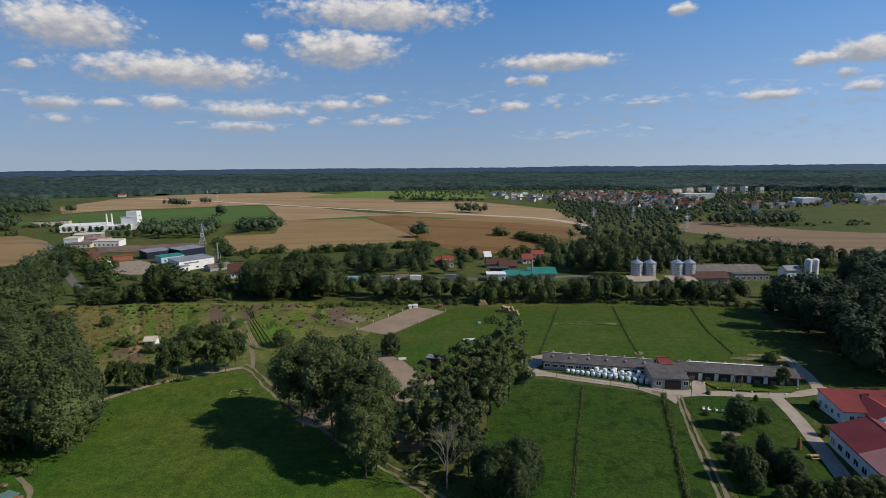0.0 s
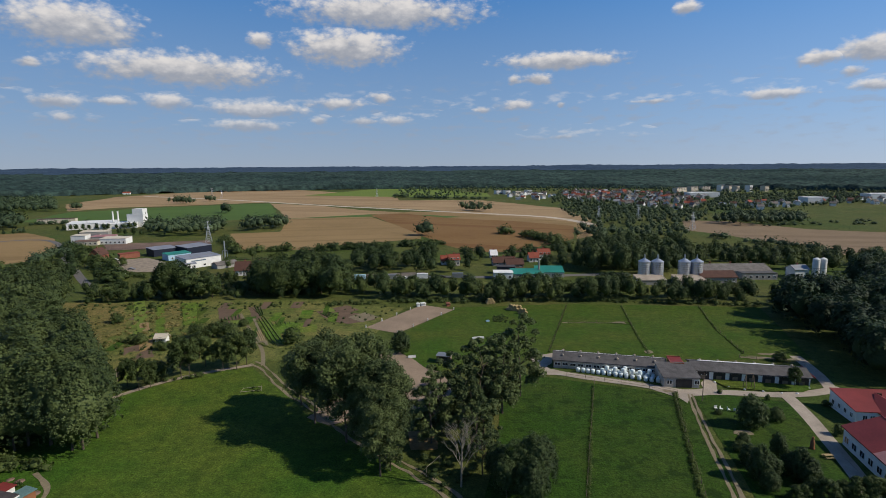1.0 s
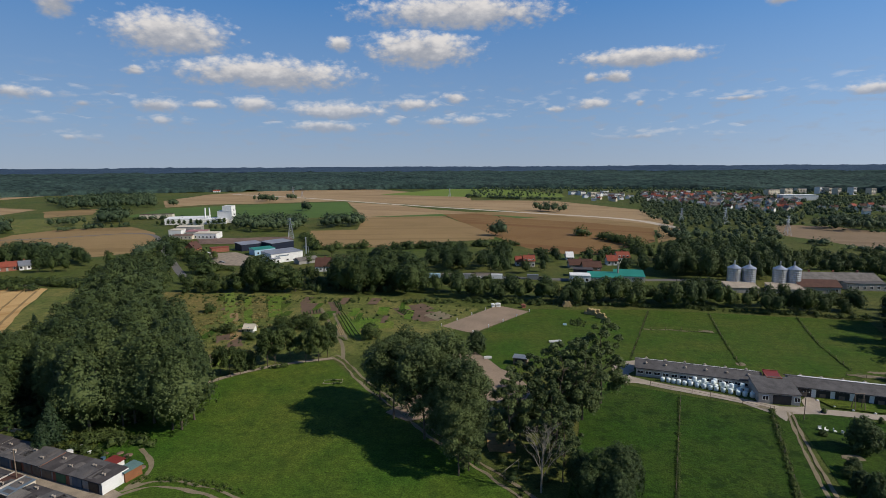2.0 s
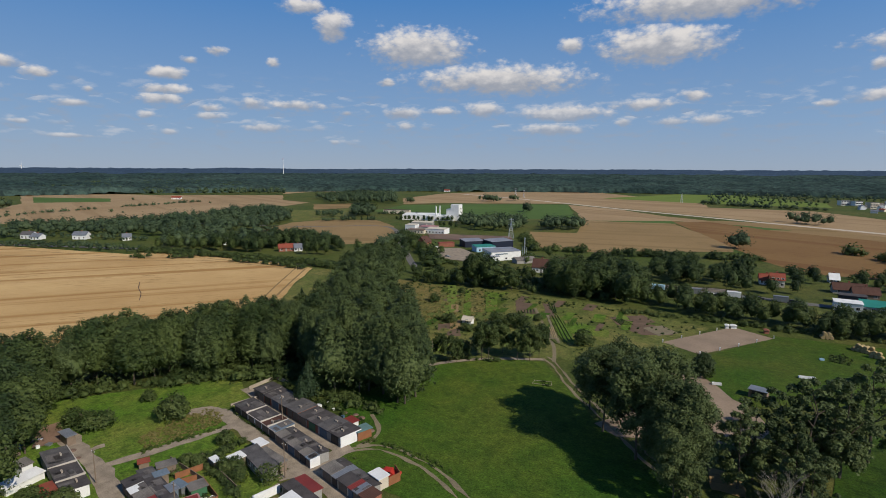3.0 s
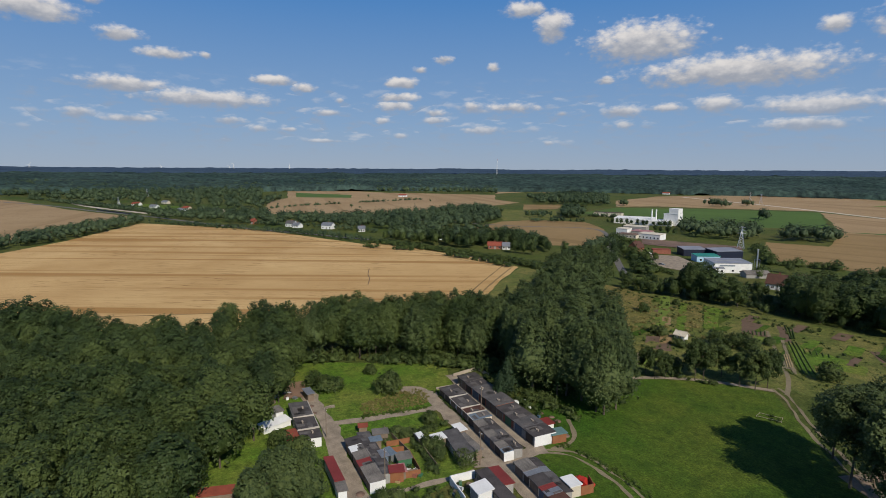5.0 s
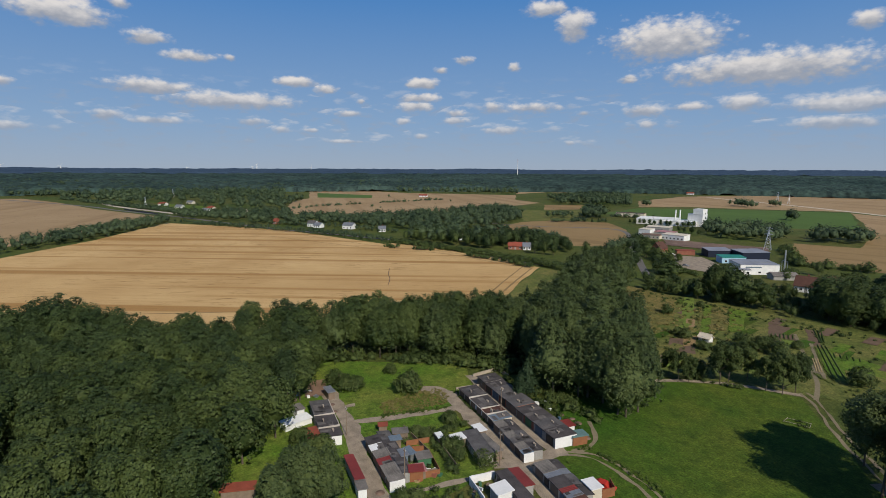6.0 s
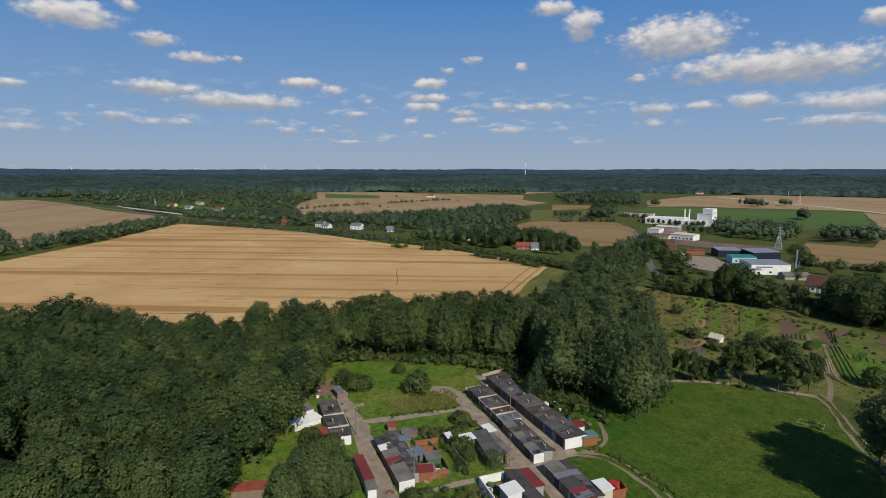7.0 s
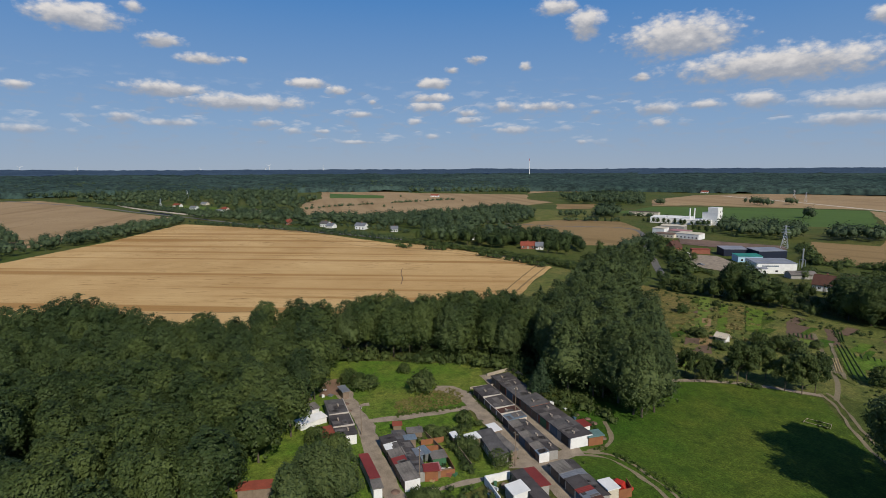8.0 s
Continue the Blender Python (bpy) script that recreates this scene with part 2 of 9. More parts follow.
def crop(name, pale, deep, turn, lanes=18.0, lane_tone=0.25, patch=0.01, streak=0.6):
    """A ripe field, sown in rows: drill lines, tramlines, laid patches."""
    M = Mat(name, 0.9, 0, 0.12)
    half = tuple((u + v) / 2 for u, v in zip(pale, deep))
    big, fine = M.noise(patch, 5, 0.6), M.noise(1.5, 3, 0.7)
    along = M.noise(1.0, 5, 0.7, M.place((0.075, 0.62, 1), turn))
    strip = M.noise(1.0, 2, 0.5, M.place((0.0012, 1.0 / lanes, 1), turn))
    thin = M.noise(1.0, 3, 0.6, M.place((0.009, 0.5, 1), turn))
    c = M.mix(M.ramp(big, [(0.35, (0, 0, 0)), (0.65, (1, 1, 1))]), pale, half)
    where = M.ramp(M.noise(0.014, 3, 0.6), [(0.42, (0.12, 0.12, 0.12)), (0.6, (1, 1, 1))])
    c = M.mix(M.math("MULTIPLY", where, M.ramp(thin, [(0.54, (0, 0, 0)), (0.68, (streak * 0.5, streak * 0.5, streak * 0.5))])), c, deep)
    c = M.mix(M.math("MULTIPLY", where, M.ramp(along, [(0.57, (0, 0, 0)), (0.62, (streak, streak, streak))])), c, scaled(deep, 0.6))
    c = M.mix(M.ramp(strip, [(0.54, (0, 0, 0)), (0.62, (lane_tone * 2, lane_tone * 2, lane_tone * 2))]), c, deep)
    c = M.mix(0.35, c, M.ramp(fine, [(0.3, (0.3, 0.3, 0.3)), (0.7, (0.7, 0.7, 0.7))]), "OVERLAY")
    M.bump(fine, 0.4, 0.2)
    return M.done(c)


def leafage(name, dark, light, scale=0.09):
    """Leaves: every spray has a tone of its own, every tree too."""
    M = Mat(name, 0.65, 0, 0.25)
    g = M.t.nodes.new("ShaderNodeNewGeometry")
    n = M.t.nodes.new("ShaderNodeTexNoise")
    M.link(g.outputs["Position"], n.inputs["Vector"])
    n.inputs["Scale"].default_value, n.inputs["Detail"].default_value = scale, 2.0
    info = M.t.nodes.new("ShaderNodeObjectInfo")
    f = M.math("ADD", M.math("MULTIPLY_ADD", g.outputs["Random Per Island"], 0.4, 0.08), M.math("MULTIPLY_ADD", n.outputs[0], 1.5, -0.55))
    f = M.math("ADD", f, M.math("MULTIPLY_ADD", info.outputs["Random"], 0.3, -0.15))
    tiny = M.t.nodes.new("ShaderNodeTexNoise")
    M.link(g.outputs["Position"], tiny.inputs["Vector"])
    tiny.inputs["Scale"].default_value, tiny.inputs["Detail"].default_value = 2.2, 3.0
    f = M.math("ADD", f, M.math("MULTIPLY_ADD", tiny.outputs[0], 0.9, -0.45))
    M.bump(tiny.outputs[0], 0.5, 0.4)
    c = M.ramp(f, [(0.1, dark), (0.85, light)])
    M.done(c)
    tr = M.t.nodes.new("ShaderNodeBsdfTranslucent")
    M.link(c, tr.inputs[0])
    mx = M.t.nodes.new("ShaderNodeMixShader")
    mx.inputs[0].default_value = 0.22
    M.link(M.p.outputs[0], mx.inputs[1])
    M.link(tr.outputs[0], mx.inputs[2])
    M.link(mx.outputs[0], M.t.nodes["Material Output"].inputs[0])
    return M.m


GRASS = meadow("meadow_grass", (0.052, 0.086, 0.016), (0.105, 0.103, 0.030), (0.034, 0.058, 0.012), 0.012, 0.46)
LAWN = meadow("lush_grass", (0.042, 0.097, 0.010), (0.100, 0.118, 0.018), (0.026, 0.062, 0.008), 0.022, 0.53, 0.4)
PADDOCK = meadow("grazed_grass", (0.042, 0.088, 0.009), (0.076, 0.094, 0.016), (0.028, 0.060, 0.007), 0.05, 0.5, 0.35)
PLOT = meadow("plot_grass", (0.080, 0.152, 0.017), (0.158, 0.172, 0.036), (0.056, 0.104, 0.015), 0.07, 0.54)
DEEP = meadow("deep_green_grass", (0.027, 0.064, 0.006), (0.050, 0.071, 0.011), (0.017, 0.042, 0.005), 0.04, 0.58, 0.8)
ROUGH = meadow("rough_grass", (0.080, 0.114, 0.024), (0.175, 0.158, 0.052), (0.046, 0.078, 0.017), 0.06, 0.45)
WHEAT = crop("ripe_wheat", (0.54, 0.365, 0.165), (0.30, 0.160, 0.050), radians(-53), 14, 0.4, 0.012, 0.95)
STUBBLE = crop("pale_stubble", (0.335, 0.235, 0.128), (0.235, 0.155, 0.077), radians(20), 30, 0.3)
STUBBLE_TAN = crop("tan_stubble", (0.27, 0.183, 0.084), (0.18, 0.118, 0.05), radians(-12), 26, 0.3)
RUSSET = crop("russet_crop", (0.205, 0.122, 0.048), (0.145, 0.072, 0.026), radians(24), 24, 0.35)
BARE_FIELD = crop("bare_sandy_field", (0.235, 0.170, 0.105), (0.150, 0.105, 0.062), radians(8), 20, 0.3, 0.02, 0.5)
GREEN_CROP = crop("green_crop", (0.078, 0.132, 0.030), (0.058, 0.100, 0.025), radians(5), 30, 0.2, 0.01, 0.3)
LIME_CROP = crop("bright_green_crop", (0.140, 0.190, 0.035), (0.100, 0.140, 0.027), radians(5), 30, 0.2, 0.01, 0.3)
SAND = plain("trodden_sand", (0.262, 0.194, 0.135), 0.95, grain=0.5)
BARE = plain("bare_ground", (0.20, 0.165, 0.103), 0.95, grain=0.5, vary=0.4)
SOIL = plain("dug_soil", (0.130, 0.085, 0.055), 0.95, grain=1.0, vary=0.35)
PALE_BED = plain("pale_road_bed", (0.50, 0.43, 0.34), 0.95, grain=0.2, vary=0.25)
DRY = meadow("dry_grass", (0.120, 0.118, 0.034), (0.215, 0.158, 0.062), (0.068, 0.086, 0.022), 0.09, 0.48)
RED_SOIL = plain("reddish_bare_soil", (0.205, 0.128, 0.085), 0.95, grain=0.8, vary=0.3)
GRAVEL = plain("pale_gravel", (0.285, 0.232, 0.172), 0.95, grain=1.6, vary=0.45)
CONCRETE = plain("worn_concrete", (0.35, 0.295, 0.235), 0.9, grain=1.2, vary=0.3)
ASPHALT = plain("asphalt", (0.13, 0.122, 0.115), 0.85, grain=1.0)
TAR_FELT = plain("grey_roofing_felt", (0.098, 0.092, 0.090), 0.85, grain=2.2, vary=0.5)
TAR_WORN = plain("worn_roofing_felt", (0.125, 0.112, 0.104), 0.85, grain=1.6, vary=0.5)
TAR_DARK = plain("dark_roofing_felt", (0.066, 0.058, 0.056), 0.8, grain=2.0, vary=0.5)
ETERNIT = plain("grey_fibre_cement", (0.16, 0.145, 0.13), 0.85, grain=1.6, vary=0.5)
TIN = plain("weathered_tin", (0.30, 0.31, 0.32), 0.5, 0.6, grain=1.0, vary=0.25)
RED_ROOF = plain("red_metal_roof", (0.19, 0.034, 0.028), 0.55, grain=0.8, vary=0.28)
PINK_ROOF = plain("faded_red_roof", (0.35, 0.17, 0.16), 0.6, grain=0.8, vary=0.2)
TILE_ROOF = plain("red_brown_tiles", (0.24, 0.06, 0.035), 0.8, grain=2.0, vary=0.3)
BROWN_ROOF = plain("brown_tiles", (0.085, 0.04, 0.028), 0.8, grain=2.0, vary=0.3)
SEA_ROOF = plain("faded_green_sheet", (0.11, 0.19, 0.18), 0.7, grain=1.0, vary=0.3)
TEAL = plain("teal_metal_roof", (0.025, 0.20, 0.15), 0.5, grain=0.8, vary=0.2)
WHITE = plain("white_render", (0.70, 0.70, 0.68), 0.85, grain=1.6, vary=0.16)
CREAM = plain("cream_render", (0.55, 0.49, 0.39), 0.9, grain=0.8, vary=0.15)
GREY_WALL = plain("grey_render", (0.30, 0.29, 0.27), 0.9, grain=0.8, vary=0.25)
PALE_WALL = plain("weathered_pale_render", (0.42, 0.38, 0.33), 0.9, grain=1.0, vary=0.25)
BRICK = plain("red_brick_wall", (0.26, 0.10, 0.065), 0.9, grain=2.0, vary=0.3)
PALE_BLUE = plain("pale_blue_cladding", (0.33, 0.50, 0.62), 0.6, grain=0.5, vary=0.1)
DUSTY_BLUE = plain("dusty_blue_sheet", (0.13, 0.17, 0.21), 0.7, grain=1.0, vary=0.3)
SLATE_BLUE = plain("blue_grey_sheet_roof", (0.21, 0.225, 0.26), 0.6, grain=0.6, vary=0.2)
RUBBLE = plain("reddish_rubble", (0.175, 0.115, 0.085), 0.95, grain=0.3, vary=0.6)
NAVY = plain("dark_blue_cladding_and_shaded_fronts", (0.012, 0.017, 0.034), 0.5, grain=0.5, vary=0.15)
STEEL = plain("galvanised_steel", (0.55, 0.57, 0.60), 0.38, 0.75, grain=0.6, vary=0.15)
DARK_METAL = plain("dark_metal", (0.05, 0.05, 0.055), 0.5, 0.6)
GLASS_DARK = plain("dark_window_glass", (0.02, 0.022, 0.026), 0.16, 0.0, vary=0.1, spec=0.4)
PLANK = plain("grey_timber", (0.20, 0.15, 0.11), 0.85, grain=4.0, vary=0.3)
ORANGE_PLANK = plain("orange_stained_timber", (0.24, 0.10, 0.045), 0.8, grain=3.0, vary=0.25)
GREEN_PAINT = plain("green_paint", (0.05, 0.14, 0.07), 0.6)
RED_PAINT = plain("red_paint", (0.40, 0.03, 0.02), 0.55)
BLUE_PAINT = plain("blue_paint", (0.06, 0.11, 0.17), 0.5)
WRAP = plain("white_bale_wrap", (0.72, 0.78, 0.76), 0.35, vary=0.08, spec=0.5)
STRAW = plain("straw", (0.36, 0.27, 0.13), 0.95, grain=3.0, vary=0.3)
BARK = plain("bark", (0.10, 0.08, 0.06), 0.95, grain=4.0, vary=0.35)
DEAD_WOOD = plain("bare_grey_branches", (0.21, 0.185, 0.145), 0.9, grain=4.0)
LEAF_GRASS = leafage("tall_grass", (0.038, 0.072, 0.010), (0.095, 0.125, 0.026), 0.4)
LEAF_BROAD = leafage("broad_leaves", (0.024, 0.045, 0.011), (0.086, 0.116, 0.030))
LEAF_POPLAR = leafage("poplar_leaves", (0.030, 0.052, 0.017), (0.096, 0.128, 0.040))
LEAF_DARK = leafage("dark_leaves", (0.020, 0.039, 0.011), (0.066, 0.097, 0.029))
# serves the firs, and broad trees whose shade is put into the colour
LEAF_FIR_AND_SHADED = leafage("fir_needles_and_shaded_leaves", (0.013, 0.029, 0.013), (0.041, 0.072, 0.027))
LEAF_BUSH = leafage("bush_leaves", (0.031, 0.055, 0.011), (0.103, 0.132, 0.038), 0.3)
LEAF_WEED = leafage("dry_weeds", (0.12, 0.118, 0.03), (0.27, 0.225, 0.085), 0.3)
LEAF_ASH = leafage("grey_green_leaves", (0.039, 0.062, 0.020), (0.111, 0.143, 0.046))
# leaves of far trees, with a little blue haze in the colour
LEAF_FAR_HAZED = leafage("hazed_far_leaves", (0.028, 0.050, 0.024), (0.083, 0.118, 0.053), 0.03)


def hazed_canopy(name, dark, light, haze_glow):
    """Forest miles away, summer haze tinted into its colour; the last hills, a backdrop, also glow with it."""
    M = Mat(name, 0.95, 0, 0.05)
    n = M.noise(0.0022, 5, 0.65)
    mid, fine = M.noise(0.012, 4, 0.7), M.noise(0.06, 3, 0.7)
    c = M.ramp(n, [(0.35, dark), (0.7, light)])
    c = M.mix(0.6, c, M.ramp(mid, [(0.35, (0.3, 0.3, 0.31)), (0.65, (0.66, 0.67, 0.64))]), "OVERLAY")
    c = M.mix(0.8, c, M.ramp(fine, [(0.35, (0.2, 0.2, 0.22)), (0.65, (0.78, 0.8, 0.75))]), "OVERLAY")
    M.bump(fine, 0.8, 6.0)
    # blue emission imitates haze before the hills
    if haze_glow:
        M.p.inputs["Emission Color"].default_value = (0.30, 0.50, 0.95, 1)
        M.p.inputs["Emission Strength"].default_value = haze_glow
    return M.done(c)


# the blue-green of distance is mixed into this leaf colour as haze
HAZED_FOREST = hazed_canopy("distant_forest", (0.022, 0.040, 0.037), (0.049, 0.075, 0.066), 0.0)
HAZED_HILLS = hazed_canopy("hazed_forest_on_the_hills", (0.014, 0.023, 0.034), (0.028, 0.042, 0.056), 0.075)

# ---- builders ----


class Geo:
    """Collects vertices and faces of one mesh."""

    def __init__(self):
        self.v, self.f = [], []

    def add(self, verts, faces, m=None):
        k = len(self.v)
        self.v += [tuple(m @ Vector(p)) for p in verts] if m else [tuple(p) for p in verts]
        self.f += [tuple(i + k for i in q) for q in faces]
        return self

    def box(self, x0, x1, y0, y1, z0, z1, m=None):
        v = [(x0, y0, z0), (x1, y0, z0), (x1, y1, z0), (x0, y1, z0), (x0, y0, z1), (x1, y0, z1), (x1, y1, z1), (x0, y1, z1)]
        return self.add(v, [(0, 3, 2, 1), (4, 5, 6, 7), (0, 1, 5, 4), (1, 2, 6, 5), (2, 3, 7, 6), (3, 0, 4, 7)], m)

    def prism(self, poly, z0, z1, m=None):
        n = len(poly)
        v = [(x, y, z0) for x, y in poly] + [(x, y, z1) for x, y in poly]
        f = [tuple(range(n - 1, -1, -1)), tuple(range(n, 2 * n))] + [(i, (i + 1) % n, n + (i + 1) % n, n + i) for i in range(n)]
        return self.add(v, f, m)

    def tube(self, a, b, r0, r1=None, n=6):
        """A tapered round bar from a to b."""
        a, b = Vector(a), Vector(b)
        r1 = r0 if r1 is None else r1
        q = (b - a).to_track_quat("Z", "Y")
        ring = [q @ Vector((math.cos(2 * math.pi * i / n), math.sin(2 * math.pi * i / n), 0)) for i in range(n)]
        v = [a + p * r0 for p in ring] + [b + p * r1 for p in ring]
        f = [(i, (i + 1) % n, n + (i + 1) % n, n + i) for i in range(n)] + [tuple(range(n - 1, -1, -1)), tuple(range(n, 2 * n))]
        return self.add(v, f)

    def lathe(self, profile, n=20, m=None):
        v = [(r * math.cos(2 * math.pi * i / n), r * math.sin(2 * math.pi * i / n), z) for r, z in profile for i in range(n)]
        f = [(k * n + i, k * n + (i + 1) % n, (k + 1) * n + (i + 1) % n, (k + 1) * n + i) for k in range(len(profile) - 1) for i in range(n)]
        f += [tuple(range(n - 1, -1, -1)), tuple((len(profile) - 1) * n + i for i in range(n))]
        return self.add(v, f, m)

    def mesh(self, name):
        me = bpy.data.meshes.new(name)
        me.from_pydata(self.v, [], self.f)
        me.update()
        return me


def part(name, geo, material, parent, label="", smooth=False):
    """One mesh under a thing or under a part."""
    me = geo if isinstance(geo, bpy.types.Mesh) else geo.mesh(name)
    if not me.materials:
        me.materials.append(material)
    if smooth:
        me.shade_smooth()
    ob = new(name, me)
    ob.parent = parent
    return tagged(ob, label)


def thing(name, m, label, category, group="", kind=""):
    """An Empty at the base of a thing."""
    ob = new(name)
    ob.matrix_basis = m
    return tagged(ob, label, category, group, kind)


def solid(name, geo, material, label, category, m=None, group="", kind="", smooth=False):
    """A thing of one piece."""
    ob = part(name, geo, material, None, "", smooth)
    if m:
        ob.matrix_basis = m
    return tagged(ob, label, category, group, kind)


def heading(a, b):
    return math.degrees(math.atan2(b[1] - a[1], b[0] - a[0]))


def worn_edge(poly, step, amp, seed=0):
    """The outline of a patch of land, broken up by small bends."""
    out = []
    for i, a in enumerate(poly):
        b = poly[(i + 1) % len(poly)]
        n = max(1, min(60, int(math.dist(a, b) / step)))
        for k in range(n):
            x, y = a[0] + (b[0] - a[0]) * k / n, a[1] + (b[1] - a[1]) * k / n
            d = noise.noise_vector((x / step / 2.3, y / step / 2.3, seed))
            out.append((x + d.x * amp, y + d.y * amp))
    return out


LAYER = [0.02]


def rise(x, y):
    """The lie of the land: level for a mile, then low wooded hills."""
    r = math.hypot(x, y)
    if r < 1500:
        return 0.0
    k = min(1.0, (r - 1500) / 3300)
    a = math.atan2(x, y)
    return k * k * (3 - 2 * k) * (48 + 7 * noise.noise((a * 7, r / 1500, 3)) + 4 * noise.noise((a * 19, r / 900, 9)))


def land(name, poly, material, label, category, step=6.0, amp=1.0, level=False):
    """A field, lawn or yard laid over the ground."""
    edge = worn_edge(poly, step, amp, len(name)) if amp else poly
    bm = bmesh.new()
    LAYER[0] += 0.0 if level else 0.002
    z = LAYER[0]
    face = bm.faces.new([bm.verts.new((x, y, z)) for x, y in edge])
    if face.normal.z < 0 or sum(a[0] * b[1] - b[0] * a[1] for a, b in zip(edge, edge[1:] + edge[:1])) < 0:
        bmesh.ops.reverse_faces(bm, faces=[face])
    bmesh.ops.triangulate(bm, faces=[face])
    me = bpy.data.meshes.new(name)
    bm.to_mesh(me)
    bm.free()
    me.materials.append(material)
    return tagged(new(name, me), label, category, kind="structure")


def smooth_line(pts, step):
    """A curve through the points (Catmull-Rom), every step metres."""
    p = [Vector((*q, 0)) for q in pts]
    p = [p[0] * 2 - p[1]] + p + [p[-1] * 2 - p[-2]]
    out = []
    for a, b, c, d in zip(p, p[1:], p[2:], p[3:]):
        n = max(1, int((c - b).length / step))
        for k in range(n):
            t = k / n
            out.append(0.5 * (2 * b + (c - a) * t + (2 * a - 5 * b + 4 * c - d) * t * t + (3 * b - 3 * c + d - a) * t ** 3))
    return out + [p[-2]]


def lane(name, pts, width, material, label, category="road", step=3.0, rough=0.25):
    """A road or a trodden way."""
    LAYER[0] += 0.002
    line = smooth_line(pts, step)
    g = Geo()
    for i, q in enumerate(line):
        a, b = line[max(0, i - 1)], line[min(len(line) - 1, i + 1)]
        side = (b - a).normalized().cross(Vector((0, 0, 1)))
        w = width / 2 * max(0.02, 1 + rough * noise.noise((q.x / 4, q.y / 4, 7)))
        w2 = width / 2 * max(0.02, 1 + rough * noise.noise((q.x / 4, q.y / 4, 17)))
        for s in (-w, w2):
            e = q + side * s
            g.v.append((e.x, e.y, LAYER[0]))
        if i:
            k = 2 * i
            g.f.append((k - 2, k - 1, k + 1, k))
    return solid(name, g, material, label, category, kind="structure")


# ---- trees ----


def sphere_arrays(fine):
    """Directions and faces of an even ball."""
    bm = bmesh.new()
    bmesh.ops.create_icosphere(bm, subdivisions=fine, radius=1)
    d = np.array([tuple(p.co) for p in bm.verts])
    f = np.array([[q.index for q in fc.verts] for fc in bm.faces])
    bm.free()
    return d / np.linalg.norm(d, axis=1)[:, None], f


BALLS = {k: sphere_arrays(k) for k in (1, 2, 3, 4)}


def clumps(nr, count):
    """Boughs that bulge from a crown: a way out, a breadth and a strength each."""
    i = np.arange(count) + 0.5
    z, a = 1 - 2 * i / count, i * 2.39996 + nr.uniform(-0.35, 0.35, count)
    q = np.sqrt(1 - z * z)
    way = np.stack([q * np.cos(a), q * np.sin(a), z], 1) + nr.normal(size=(count, 3)) * 0.5 / math.sqrt(count)
    way /= np.linalg.norm(way, axis=1)[:, None]
    return way, 2.5 / math.sqrt(count) * nr.uniform(0.75, 1.3, count), nr.uniform(0.35, 1.0, count)


def bulge(d, boughs):
    """How far the boughs push the crown out in the directions d, 0 to 1, and how the nearest one's skin is turned."""
    way, broad, strong = boughs
    ang = np.arccos(np.clip(d @ way.T, -1, 1)) / broad
    push = np.sqrt(np.clip(1 - ang * ang, 0, 1)) * strong
    i = push.argmax(1)
    return push.max(1), (d - way[i]) / broad[i][:, None]


def sprays(nr, p, nrm, size, n):
    """Small sprays of leaves at p, facing nrm: vertices and triangles."""
    nrm = nrm / np.linalg.norm(nrm, axis=1)[:, None]
    s = np.cross(nrm, nr.normal(size=p.shape))
    s /= np.linalg.norm(s, axis=1)[:, None]
    t = np.cross(nrm, s)
    z = size * nr.uniform(0.6, 1.35, (len(p), 1))
    q = nr.uniform(-0.35, 0.35, (len(p), 1))
    v = np.stack([p - s * z * 0.66 - t * z * 0.3, p + s * z * 0.6 - t * z * 0.42, p + s * z * q + t * z * 0.72], 1).reshape(-1, 3)
    return v, n + np.arange(len(p) * 3).reshape(-1, 3)


def crown_arrays(seed, h, r, shape, leaves, size, lobes=14):
    """An open crown: limbs that each carry a loose mass of leaves, with air between them."""
    rng = random.Random(seed)
    nr = np.random.default_rng(seed)
    centres = []
    for i in range(lobes):
        u = (i + 0.5) / lobes
        if shape == "poplar":
            z = h * (0.16 + 0.76 * u)
            reach = r * (0.42 + 0.58 * math.sin(math.pi * min(1, u * 0.85 + 0.14)))
            lr = r * rng.uniform(0.18, 0.33) * (1.05 - 0.4 * u)
        else:
            z = h * (0.36 + 0.55 * u)
            reach = r * math.sqrt(max(0.05, 1 - ((u - 0.32) / 0.78) ** 2)) * 0.84
            lr = r * rng.uniform(0.21, 0.37)
        a = i * 2.4 + rng.uniform(-0.5, 0.5)
        k = reach * rng.uniform(0.5, 1.0)
        centres.append((k * math.cos(a), k * math.sin(a), z, lr))
    vs, fs, n = [], [], 0
    weight = sum(c[3] ** 2 for c in centres)
    ball, faces = BALLS[2]
    flat = np.array((1, 1, 0.85))
    for x, y, z, lr in centres:
        vs.append(np.array((x, y, z)) + ball * nr.uniform(0.2, 0.5, (len(ball), 1)) * lr * flat)
        fs.append(faces + n)
        n += len(ball)
    for x, y, z, lr in centres:
        m = int(leaves * lr * lr / weight)
        boughs = clumps(nr, 16)
        d = nr.normal(size=(m, 3))
        d[:, 2] = np.where(d[:, 2] < -0.7, -d[:, 2], d[:, 2])
        d /= np.linalg.norm(d, axis=1)[:, None]
        lump, own = bulge(d, boughs)
        p = np.array((x, y, z)) + d * ((0.62 + 0.5 * lump) * nr.uniform(0.7, 1.25, m) * lr)[:, None] * flat
        v, f = sprays(nr, p, d * 0.7 + own * 0.5 + np.array((0, 0, 0.3)) + nr.normal(size=(m, 3)) * 0.35, size, n)
        vs.append(v), fs.append(f)
        n += len(v)
    return np.concatenate(vs), np.concatenate(fs)


